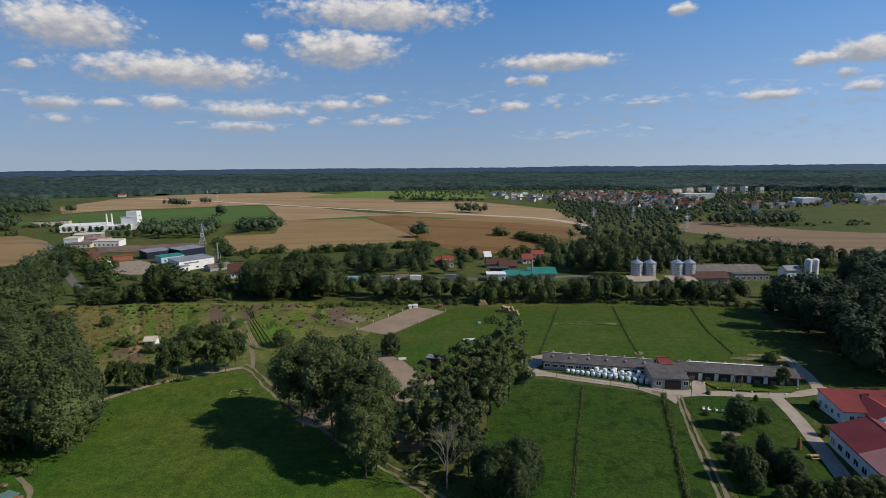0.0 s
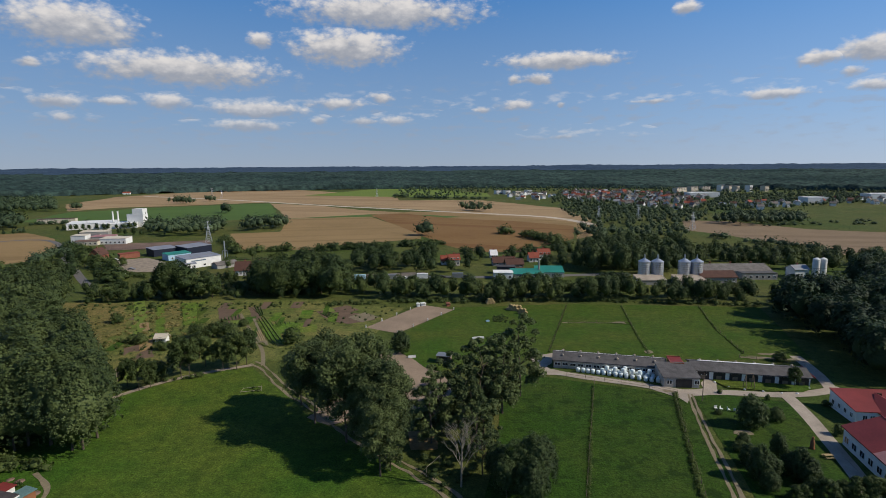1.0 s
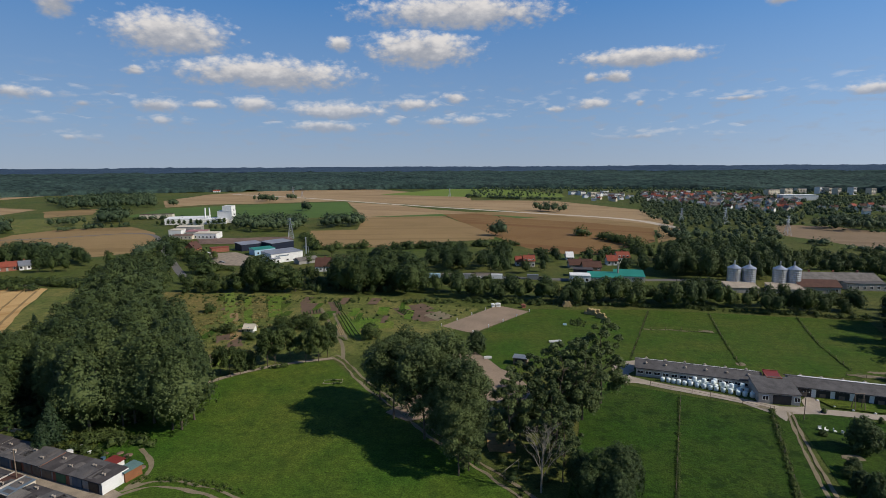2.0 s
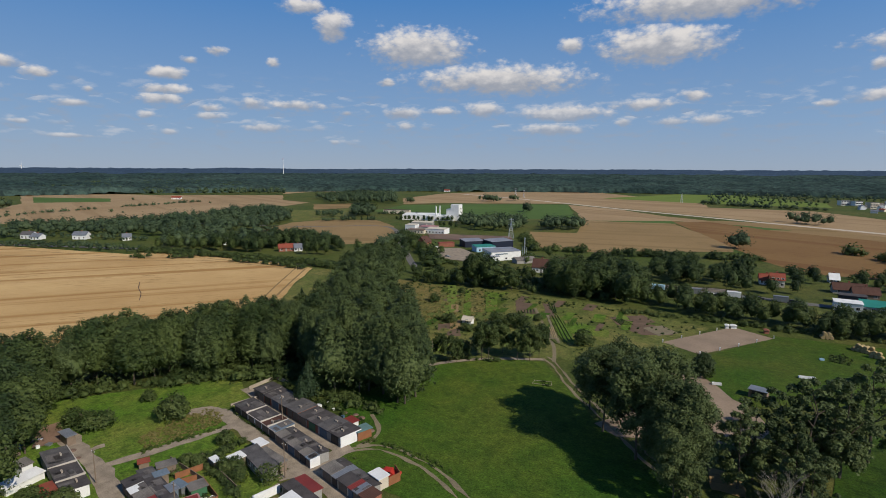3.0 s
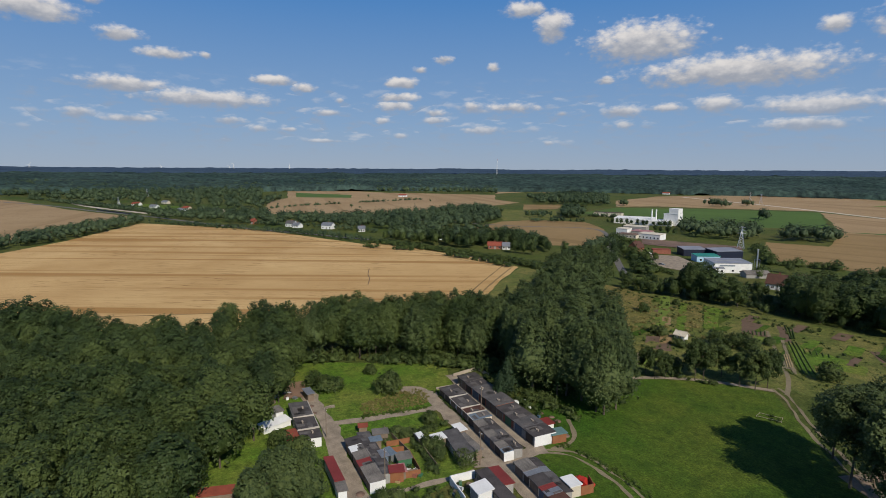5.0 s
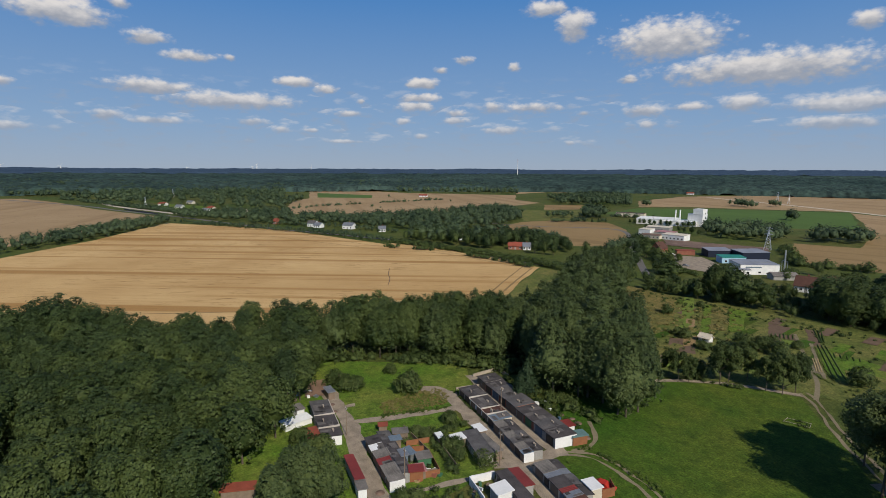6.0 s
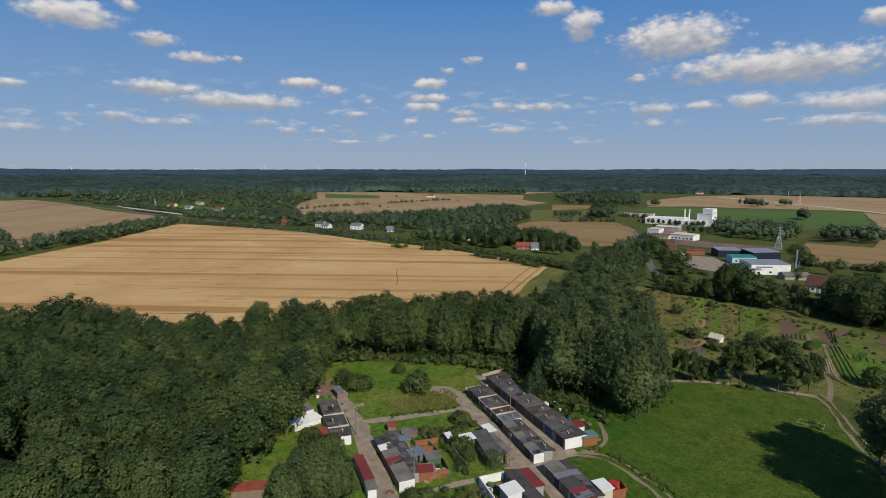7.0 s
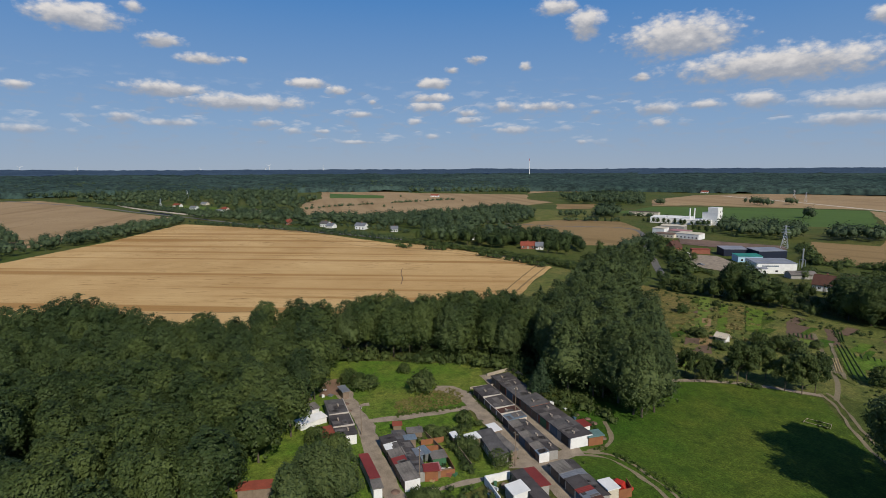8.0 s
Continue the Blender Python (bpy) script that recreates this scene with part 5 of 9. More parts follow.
# allotment beds
for a, m, lab in (([(-100.3, 220.4), (-91.7, 221.3), (-84.2, 205.8), (-92.0, 203.5)], SOIL, "freshly dug brown allotment bed"), ([(-91.6, 202.8), (-88.1, 203.5), (-85.4, 198.2), (-88.7, 196.7)], SOIL, "dug bed with canes"), ([(-87.3, 202.7), (-83.8, 205.0), (-81.2, 199.6), (-84.6, 197.4)], LIME_CROP, "bright green vegetable bed"),
                  ([(-88.6, 224.0), (-85.7, 224.0), (-76.0, 205.8), (-79.0, 204.2)], SOIL, "dug brown allotment bed"), ([(-57.3, 217.3), (-46.4, 227.3), (-39.5, 219.8), (-51.1, 207.1)], SOIL, "brown dug garden field"), ([(-50.5, 204.7), (-44.2, 217.2), (-33.8, 211.1), (-30.6, 205.4), (-40.4, 199.3)], SOIL, "brown dug garden field"),
                  ([(-42.4, 208.7), (-36.5, 216.2), (-29.9, 208.6), (-35.4, 201.5)], BARE, "pale raked garden field"), ([(-142.3, 230.4), (-137.2, 230.3), (-114.6, 191.2), (-115.5, 187.1)], LIME_CROP, "pale green mown allotment strip"), ([(-130.9, 228.3), (-125.9, 228.2), (-104.9, 189.8), (-109.9, 189.8)], PLOT, "green allotment strip"),
                  ([(-118.3, 225.3), (-111.1, 225.2), (-97.9, 198.3), (-103.1, 196.8)], LAWN, "bright green allotment strip"), ([(-122.2, 199.9), (-119.3, 201.4), (-112.9, 191.2), (-115.9, 189.8)], STUBBLE, "pale cabbage bed"), ([(-110.4, 171.2), (-104.2, 177.0), (-95.4, 162.6), (-102.7, 159.1)], SOIL, "brown dug bed beside a hut"),
                  ([(-102.5, 152.0), (-100.2, 152.9), (-94.1, 143.5), (-96.8, 142.7)], BARE, "small pale bare bed"), ([(-118.8, 166.8), (-115.0, 169.5), (-106.8, 156.7), (-111.0, 154.3)], LIME_CROP, "bright green bed"), ([(-76.3, 201.9), (-72.8, 205.7), (-56.5, 175.0), (-62.5, 176.8)], PLOT, "rows of green vegetables"),
                  ([(-73.2, 196.6), (-63.0, 201.8), (-52.0, 197.9), (-49.8, 189.4), (-64.4, 186.8)], PLOT, "green vegetable rows"), ([(-74.2, 189.6), (-70.2, 189.5), (-64.8, 176.8), (-68.4, 176.8)], BARE, "small pale bare bed"), ([(-55.8, 220.9), (-51.4, 222.6), (-49.4, 217.2), (-53.3, 215.5)], LIME_CROP, "small lime green bed"),
                  ([(-158.8, 198.7), (-179.4, 228.9), (-175.6, 225.9), (-144.1, 184.7), (-141.7, 178.3)], BARE, "sandy bare strip at the wood's edge"),
                  ([(-126.0, 35.5), (-114.0, 25.5), (-107.0, 16.0), (-98.5, 8.5), (-91.0, 16.0), (-98.0, 30.0), (-106.0, 36.5), (-116.0, 41.5)], PLOT, "bright mown strip along the forest"),
                  ([(-9.6, 114.9), (-3.8, 113.9), (-2.5, 107.0), (-8.1, 106.3)], STUBBLE_TAN, "dry yellow grass patch beneath trees"),
                  ([(-164.7, 137.1), (-205.3, 182.0), (-236.9, 230.3), (-225.5, 233.9), (-200.4, 207.2), (-174.6, 168.2)], ROUGH, "weedy strip beside the wheat"), ([(-45.5, 280.1), (60.2, 271.1), (141.6, 263.1), (135.5, 251.1), (29.8, 255.2), (-42.8, 263.8)], ROUGH, "weedy railway embankment")):
    land("garden_bed" if "bed" in lab or "strip" in lab else "patch", a, m, lab, "ground", 1.2, 0.55)
# many small plots of the allotments
plots = random.Random(19)
LAYER[0] += 0.004
for x, y in spots([(-122.5, 161.6), (-159.5, 214.8), (-134.0, 228.3), (-57.5, 232.3), (-35.4, 220.6), (-47.0, 190.8), (-59.5, 184.2), (-67.3, 178.0), (-92.1, 184.4), (-80.8, 161.5), (-90.3, 139.5), (-101.4, 139.5)], 14, plots, 0.3):
    w, d, turn = plots.uniform(0.9, 2.4), plots.uniform(3.5, 8.5), radians(plots.choice((8, 8, 5)) + plots.uniform(-3, 3))
    c, q = math.cos(turn), math.sin(turn)
    corners = [(x + u * w * c - v * d * q, y + u * w * q + v * d * c) for u, v in ((-1, -1), (1, -1), (1, 1), (-1, 1))]
    land("garden_bed", corners, plots.choice((PLOT, PLOT, LAWN, ROUGH, LIME_CROP, PLOT, PADDOCK, SOIL)), "small allotment bed of earth or green crops", "bed", 1.0, 0.25)

# rows of vegetables and ridged soil in the beds


def bed_rows(q, count, material, label, wide=0.35, high=0.3):
    """Ridges along a four-cornered bed, from its first side to its third."""
    a, b, c, d = (Vector((*p, 0)) for p in q)
    g = Geo()
    for k in range(count):
        u = (k + 0.5) / count
        p0, p1 = a.lerp(b, u), d.lerp(c, u)
        side = (p1 - p0).normalized().cross(Vector((0, 0, 1))) * wide
        n = max(2, int((p1 - p0).length / 1.5))
        for i in range(n + 1):
            p = p0.lerp(p1, i / n)
            w = side * (1 + 0.5 * noise.noise((p.x * 0.9, p.y * 0.9, k)))
            h = high * (1 + 0.7 * noise.noise((p.x * 1.3, p.y * 1.3, k + 9)))
            g.v += [tuple(p - w), tuple(p - w * 0.4 + Vector((0, 0, LAYER[0] + h))), tuple(p + w * 0.4 + Vector((0, 0, LAYER[0] + h))), tuple(p + w)]
            if i:
                o = len(g.v) - 8
                g.f += [(o + j, o + 4 + j, o + 5 + j, o + 1 + j) for j in range(3)]
    tagged(part("crop_rows", g, material, None), label, "crops", kind="stuff")


land("dry_meadow", [(-179.0, 231.5), (-160.9, 231.2), (-145.0, 228.7), (-122.0, 190.0), (-120.4, 172.3), (-143.3, 190.1)], DRY, "dry yellow-brown grass at the allotments' edge", "meadow", 2, 1.5)
land("dry_meadow", [(-108.6, 177.1), (-106.1, 181.0), (-100.1, 170.5), (-102.5, 166.8)], STUBBLE_TAN, "dry trodden ground before the hut", "ground", 1.5, 0.5)
land("garden_bed", [(-143.6, 232.6), (-140.6, 235.6), (-123.5, 207.6), (-126.0, 203.0)], LIME_CROP, "pale green mown allotment strip", "bed", 1.5, 0.3)
land("garden_bed", [(-121.1, 230.5), (-115.3, 232.8), (-101.0, 203.3), (-102.5, 196.0)], PLOT, "bright green lawn of an allotment", "bed", 1.5, 0.3)
land("garden_bed", [(-126.3, 225.7), (-122.0, 230.7), (-103.6, 195.9), (-107.9, 193.2)], DRY, "dry mown allotment strip", "bed", 1.5, 0.3)
for q, n, m, lab in (([(-93.2, 206.3), (-87.4, 212.9), (-84.7, 206.9), (-90.9, 201.9)], 6, LEAF_GRASS, "rows of young green vegetables"),
                     ([(-87.1, 225.9), (-83.7, 226.3), (-77.2, 211.8), (-78.2, 209.4)], 3, LEAF_GRASS, "rows of green vegetables"),
                     ([(-78.0, 206.4), (-75.0, 207.7), (-59.2, 179.9), (-61.6, 175.5)], 3, LEAF_GRASS, "long dark green potato rows"),
                     ([(-71.5, 201.0), (-63.0, 202.3), (-61.7, 199.1), (-69.2, 196.4)], 5, LEAF_GRASS, "short rows of green vegetables"),
                     ([(-55.0, 214.0), (-52.0, 217.0), (-46.0, 211.0), (-50.0, 207.5)], 5, LEAF_GRASS, "green rows in a garden field"),
                     ([(-72.5, 189.6), (-71.0, 191.0), (-64.9, 178.7), (-66.8, 178.2)], 3, STRAW, "pale straw-covered rows")):
    bed_rows(q, n, m, lab, 0.3, 0.14)
lane("garden_path", [(-79.4, 206.3), (-72.2, 191.9), (-66.3, 180.6), (-62.6, 173.9)], 1.0, BARE, "pale beaten path between vegetable rows", "path", 1.5, 0.6)

# ---- the stables and their yard ----
stable = gable_house("stable", "long grey stable wing with a low felt roof", "stable", (30.3, 154.9), -12, 31.5, 8.0, 2.5, 3.6, PALE_WALL, TAR_FELT, 14, chimneys=0, win=(1.5, 0.7), ends=0)
for k in range(6):
    for y, z in ((2.0, 2.9), (6.2, 2.9)):
        part("roof_vent", Geo().tube((2.6 + k * 5.2, y, 3.2), (2.6 + k * 5.2, y, z + 0.6), 0.25, n=8).lathe([(0.42, z + 0.6), (0.42, z + 0.7), (0.1, z + 0.95)], 8, pose(2.6 + k * 5.2, y, 0)), CONCRETE, stable)
part("roof_light", Geo().box(0.5, 31, 4.1, 4.5, 3.72, 3.84), WHITE, stable, "pale translucent ridge light")
stable = gable_house("stable", "long white stable wing with dark box openings", "stable", (68.0, 146.8), -10.8, 29.5, 8.2, 2.5, 3.6, WHITE, TAR_FELT, 0, chimneys=0, ends=0)
for k in range(7):
    # flat dark panel on the wall stands for the shade inside a box
    g = Geo().box(1.1 + k * 4.15, 4.2 + k * 4.15, -0.06, -0.02, 0.05, 2.2)
    part("box_opening", g, DARK_METAL, stable, "dark panel for the shade in an open loose box")
    part("half_door", Geo().box(1.9 + k * 4.15, 3.2 + k * 4.15, -0.14, -0.07, 0.05, 1.25), PLANK, stable)
for k in range(6):
    part("roof_vent", Geo().tube((3 + k * 4.8, 6, 2.9), (3 + k * 4.8, 6, 3.6), 0.25, n=8).lathe([(0.42, 3.6), (0.42, 3.7), (0.1, 3.95)], 8, pose(3 + k * 4.8, 6, 0)), CONCRETE, stable)
part("roof_light", Geo().box(2, 22, 4.35, 5.0, 3.78, 3.9), WHITE, stable, "pale translucent ridge light")
part("gable_trim", Geo().box(30.4, 30.6, -0.5, 8.9, 2.45, 2.8), RED_ROOF, stable, "dark red verge board")
porch = flat_building("stable_lobby", "grey lobby building with a dark panel for the shade in a wide doorway", "building", (57.5, 140.6), -3, 9.4, 8.2, 2.7, PALE_WALL, TAR_FELT, 0, back=4.0)
# no opening is cut: a dark sheet gives the doorway its shade
part("doorway", Geo().box(3.2, 7.4, -0.08, -0.02, 0.0, 2.4), DARK_METAL, porch, "dark panel for the shade in a wide doorway")
for x in (1.5, 8.7):
    add_window(porch, x, -0.03, 1.0, 1.2, 1.0)
link = pose(57.5, 140.6, 0, 0, 0, -3) @ Vector((4.4, 7.8, 0))
flat_building("link_building", "small link building with a sloping red sheet roof", "building", (link.x, link.y), -8, 3.2, 4.6, 3.85, BRICK, RED_ROOF, back=4.2, parapet=0.2)

# white houses with red roofs
villa = flat_building("guest_house", "white house with a low red metal roof", "house", (93.4, 119.6), -5, 27, 10.2, 3.1, WHITE, RED_ROOF, 0, back=4.4)
for k in range(4):
    add_window(villa, -0.03, 1.4 + 2.4 * k, 1.2, 0.8, 1.0, -90)
for x in (2.0, 3.6, 14, 17, 20, 23):
    add_window(villa, x, -0.03, 1.1, 0.9, 1.1)
for x in (9.5, 14.5):
    part("chimney", Geo().box(x - 0.45, x + 0.45, 7.3, 7.7, 3.9, 4.7).box(x - 0.5, x + 0.5, 7.24, 7.76, 4.7, 4.78), BROWN_ROOF, villa)
g = Geo()
prof = [(5.2, -0.3), (12.2, -0.3), (12.2, 3.0), (8.7, 4.5), (5.2, 3.0)]
v = [(x, -2.6, z) for x, z in prof] + [(x, 0.2, z) for x, z in prof]
g.add(v, [(0, 1, 2, 3, 4), (9, 8, 7, 6, 5)] + [(i, 5 + i, 5 + (i + 1) % 5, (i + 1) % 5) for i in range(5)])
part("gabled_wing", g, WHITE, villa)
for s, xa in ((1, 4.7), (-1, 12.7)):
    v = [(xa, -3.1, 2.85), (8.7, -3.1, 4.55), (8.7, 8.0, 4.55), (xa, 1.5, 2.85)]
    v += [(a, b, c + 0.2) for a, b, c in v]
    part("wing_roof", Geo().add(v, [(0, 1, 2, 3), (7, 6, 5, 4), (0, 4, 5, 1), (1, 5, 6, 2), (2, 6, 7, 3), (3, 7, 4, 0)]), RED_ROOF, villa)
for x in (6.8, 10.8):
    add_window(villa, x, -2.63, 1.2, 1.0, 1.1)
part("entrance", Geo().box(8.0, 9.6, -2.72, -2.61, 0, 2.2), DARK_METAL, villa, "dark glazed entrance")
part("canopy", Geo().box(6.9, 10.5, -4.4, -2.6, 2.3, 2.45).tube((7.1, -4.2, 0), (7.1, -4.2, 2.3), 0.09).tube((10.3, -4.2, 0), (10.3, -4.2, 2.3), 0.09), WHITE, villa)
hall = gable_house("riding_hall", "long white hall with a red roof", "hall", (84.4, 110.6), -99.5, 44, 14, 4.0, 6.6, WHITE, RED_ROOF, 15, 1, door=None, chimneys=0, ends=3, win=(1.5, 1.3))
part("newer_roof", Geo().add([(11.5, -0.5, 4.11), (44.5, -0.5, 4.11), (44.5, 7, 6.86), (11.5, 7, 6.86), (11.5, -0.5, 4.16), (44.5, -0.5, 4.16), (44.5, 7, 6.91), (11.5, 7, 6.91)],
     [(0, 3, 2, 1), (4, 5, 6, 7), (0, 1, 5, 4), (1, 2, 6, 5), (2, 3, 7, 6), (3, 0, 4, 7)]), PINK_ROOF, hall, "faded pink roof sheets")
solid("kerb", Geo().box(0, 26, -0.1, 0.1, -0.2, 0.18), CONCRETE, "low concrete kerb before the hall", "kerb", pose(82.0, 111.5, 0, 0, 0, -99.5), kind="structure")

# wrapped silage bales
bale = Geo().lathe([(0.3, 0.02), (0.52, 0.0), (0.61, 0.1), (0.63, 0.6), (0.61, 1.12), (0.5, 1.22), (0.25, 1.2)], 12).mesh("silage_bale")
bale.materials.append(WRAP)
bale.shade_smooth()
bales = random.Random(8)
for line, low in (([(36.8, 151.9), (43.7, 149.3), (50.9, 146.3), (57.3, 143.9)], 0.0), ([(42.1, 151.9), (45.5, 150.1), (51.3, 147.6), (57.9, 145.1)], 0.0), ([(46.4, 151.0), (51.6, 148.8), (58.3, 146.3)], 0.0), ([(49.9, 151.0), (54.9, 148.8), (58.8, 147.6)], 0.0), ([(44.6, 149.7), (51.1, 147.1), (56.7, 144.7)], 1.22), ([(48.0, 150.1), (51.5, 148.4), (55.8, 146.7)], 1.22)):
    for q in smooth_line(line, 1.42 if low == 0 else 1.9):
        if bales.random() < (0.94 if low == 0 else 0.7):
            ob = new("silage_bale", bale)
            ob.matrix_basis = pose(q.x + bales.uniform(-0.12, 0.12), q.y + bales.uniform(-0.2, 0.2), low, 0, 0, bales.uniform(0, 360)) @ Matrix.Diagonal((0.95, 0.95, bales.uniform(0.92, 1.06), 1))
            tagged(ob, "silage bale wrapped in white film on grass" if low == 0 else "white wrapped silage bale stacked on others", "bale", "wrapped bales before the stable")

# straw stacks on the paddock
straw = Geo().lathe([(0.05, -0.6), (0.58, -0.6), (0.66, -0.52), (0.66, 0.52), (0.58, 0.6), (0.05, 0.6)], 14).mesh("straw_bale")
straw.materials.append(STRAW)
stacks = random.Random(8)
for x, y, base, tiers, deep, turn in ((14.8, 230.0, 3, 2, 2, 10), (22.8, 220.2, 5, 2, 2, -28), (27.0, 214.6, 3, 2, 1, -28)):
    m = pose(x, y, 0, 0, 0, turn)
    for j in range(tiers):
        for k in range(base - j):
            for d in range(deep):
                if j and stacks.random() < 0.15:
                    continue
                p = m @ Vector(((k + j * 0.5) * 1.34, d * 1.26, 0.64 + j * 1.12))
                ob = new("straw_bale", straw)
                ob.matrix_basis = pose(p.x, p.y, p.z, 0, 0, turn + stacks.uniform(-5, 5)) @ pose(0, 0, 0, 90, 0, 0)
                tagged(ob, "round straw bale in a stack on the paddock", "bale", "straw stacks")
box = flat_building("horse_shelter", "small grey timber shelter on the paddock", "shed", (-4.8, 158.4), -10, 4.2, 3.2, 2.2, PLANK, TIN, doors=1, door=DARK_METAL)
for x, y, c, l in ((-12.7, 162.8, WHITE, 2.4), (8.8, 181.9, WHITE, 4.2), (13.3, 202.7, PALE_BLUE, 1.2)):
    e = thing("water_trough", pose(x, y, 0, 0, 0, 15), "pale steel water trough on the grass", "trough")
    part("tub", Geo().box(-l / 2, l / 2, -0.4, 0.4, 0.15, 0.2).box(-l / 2, l / 2, -0.45, -0.38, 0.15, 0.7).box(-l / 2, l / 2, 0.38, 0.45, 0.15, 0.7).box(-l / 2, -l / 2 + 0.07, -0.38, 0.38, 0.2, 0.7).box(l / 2 - 0.07, l / 2, -0.38, 0.38, 0.2, 0.7), c, e)
    part("stand", Geo().box(-l / 2 + 0.2, -l / 2 + 0.3, -0.35, 0.35, 0, 0.15).box(l / 2 - 0.3, l / 2 - 0.2, -0.35, 0.35, 0, 0.15), DARK_METAL, e)

# fences
for label, pts in (("wire fence across the grazed paddock", [(31.3, 168.5), (38.7, 193.6), (48.2, 226.2)]), ("wire fence across the grazed paddock", [(71.5, 225.9), (66.2, 193.4), (62.6, 167.3)]),
                   ("wire fence across the grazed paddock", [(103.6, 224.6), (96.0, 193.2), (92.6, 167.2)]), ("wire fence dividing the lush paddock", [(39.4, 142.7), (32.3, 117.2), (25.1, 91.0), (23.1, 83.4)]),
                   ("overgrown wire fence beside the cart track", [(58.4, 136.0), (52.6, 114.7), (46.5, 91.1), (44.5, 83.6)]), ("timber rail fence along the stable road", [(33.0, 148.4), (46.7, 142.7), (53.4, 139.6), (59.3, 136.0)]),
                   ("timber rail fence behind the stables", [(89.2, 163.1), (98.2, 160.6), (105.0, 156.3)]), ("wire fence along the paddock's far side", [(43.9, 200.9), (54.8, 201.5), (66.9, 199.2)])):
    fence(label, pts, 4.5, 1.25, 2 if "rail" in label else 1, group="paddock fences", thick=0.035 if "rail" in label else 0.012)
arena = [(-32.7, 194.9), (-20.0, 187.9), (0.1, 220.3), (-13.3, 228.8), (-32.7, 194.9)]
for k in range(4):
    a, b = Vector((*arena[k], 0)), Vector((*arena[k + 1], 0))
    n = int((b - a).length / 9)
    for i in range(n):
        q = a.lerp(b, i / n)
        solid("arena_marker", shared(("arena_marker",), lambda: Geo().box(-0.16, 0.16, -0.16, 0.16, 0, 1.0).box(-0.2, 0.2, -0.2, 0.2, 1.0, 1.1), WHITE), WHITE, "white marker post round the sand arena", "marker", pose(q.x, q.y, 0), "arena markers")
for x, y, w, m in ((-13.2, 226.9, 1.9, WHITE), (-15.3, 226.0, 1.2, WHITE), (-2.4, 226.8, 1.5, BRICK)):
    solid("judge_hut", Geo().box(-w / 2, w / 2, -0.6, 0.6, 0, 1.2).add([(-w / 2 - 0.2, -1, 1.2), (w / 2 + 0.2, -1, 1.2), (w / 2 + 0.2, 1, 1.35), (-w / 2 - 0.2, 1, 1.35), (0, -1, 1.5), (0, 1, 1.6)], [(0, 1, 4), (3, 5, 2), (0, 4, 5, 3), (1, 2, 5, 4)]),
          m, "small hut beside the riding arena", "hut", pose(x, y, 0, 0, 0, 20))

# the garden
statue = Geo().lathe([(0.5, 0), (0.55, 0.2), (0.42, 0.5), (0.45, 1.3), (0.36, 1.9), (0.2, 2.1), (0.27, 2.35), (0.22, 2.65), (0.05, 2.8)], 12)
solid("wooden_statue", statue, ORANGE_PLANK, "carved red-brown wooden statue on the lawn", "statue", pose(76.6, 108.4, 0), smooth=True)
e = thing("picnic_bench", pose(77.5, 104.8, 0, 0, 0, 5), "pale timber picnic bench on the lawn", "bench")
part("top", Geo().box(-0.9, 0.9, -0.35, 0.35, 0.7, 0.76), STRAW, e)
for s in (-0.75, 0.75):
    part("seat", Geo().box(-0.9, 0.9, s - 0.14, s + 0.14, 0.42, 0.47), STRAW, e)
    part("leg", Geo().tube((s, -0.7, 0), (s, -0.2, 0.7), 0.05, n=5).tube((s, 0.7, 0), (s, 0.2, 0.7), 0.05, n=5).box(s - 0.04, s + 0.04, -0.85, 0.85, 0.36, 0.42), STRAW, e)
for k, (x, y) in enumerate([(65.2, 127.0), (66.3, 126.6), (67.9, 126.3), (69.3, 125.7)]):
    e = thing("garden_chair", pose(x, y, 0, 0, 0, 40 * k), "white plastic garden chair on the lawn", "chair", "garden chairs")
    part("seat", Geo().box(-0.35, 0.35, -0.3, 0.3, 0.42, 0.48), WHITE, e)
    part("backrest", Geo().box(-0.35, 0.35, 0.26, 0.33, 0.48, 1.0), WHITE, e)
    for sx in (-0.3, 0.3):
        for sy in (-0.26, 0.26):
            part("leg", shared(("leg_white",), lambda: Geo().tube((0, 0, 0), (0, 0, 0.42), 0.03, n=5), WHITE), WHITE, e).matrix_basis = pose(sx, sy, 0)
stones = random.Random(3)
for k, q in enumerate(smooth_line([(72.7, 143.9), (74.9, 140.4), (82.6, 137.8), (90.6, 136.4), (95.8, 139.7)], 3.6)):
    solid("kerb_stone", shared(("kerb_stone",), lambda: Geo().lathe([(0.1, 0), (0.3, 0.05), (0.34, 0.22), (0.2, 0.38), (0.05, 0.42)], 8), WHITE), WHITE, "whitewashed boulder at the lawn's edge", "stone", pose(q.x, q.y, 0, 0, 0, 50 * k), "whitewashed stones")
land("lawn_island", [(72.4, 145.1), (76.4, 146.3), (86.2, 144.7), (95.9, 142.7), (96.7, 139.7), (92.5, 137.1), (82.7, 138.2), (74.5, 139.7)], LAWN, "lawn island before the white stable wing", "lawn", 2, 0.2)
e = thing("swing_frame", pose(79.8, 139.7, 0, 0, 0, 10), "tall timber swing frame on the lawn island", "swing")
for s in (-1.3, 1.3):
    part("leg", Geo().tube((s, -0.7, 0), (s * 0.8, 0, 4.2), 0.09, n=6).tube((s, 0.7, 0), (s * 0.8, 0, 4.2), 0.09, n=6), PLANK, e)
part("beam", Geo().tube((-1.3, 0, 4.2), (1.3, 0, 4.2), 0.1, n=6), PLANK, e)
pole("dark timber pole beside the stable road", 64.0, 131.8, 7.5, 0.7)
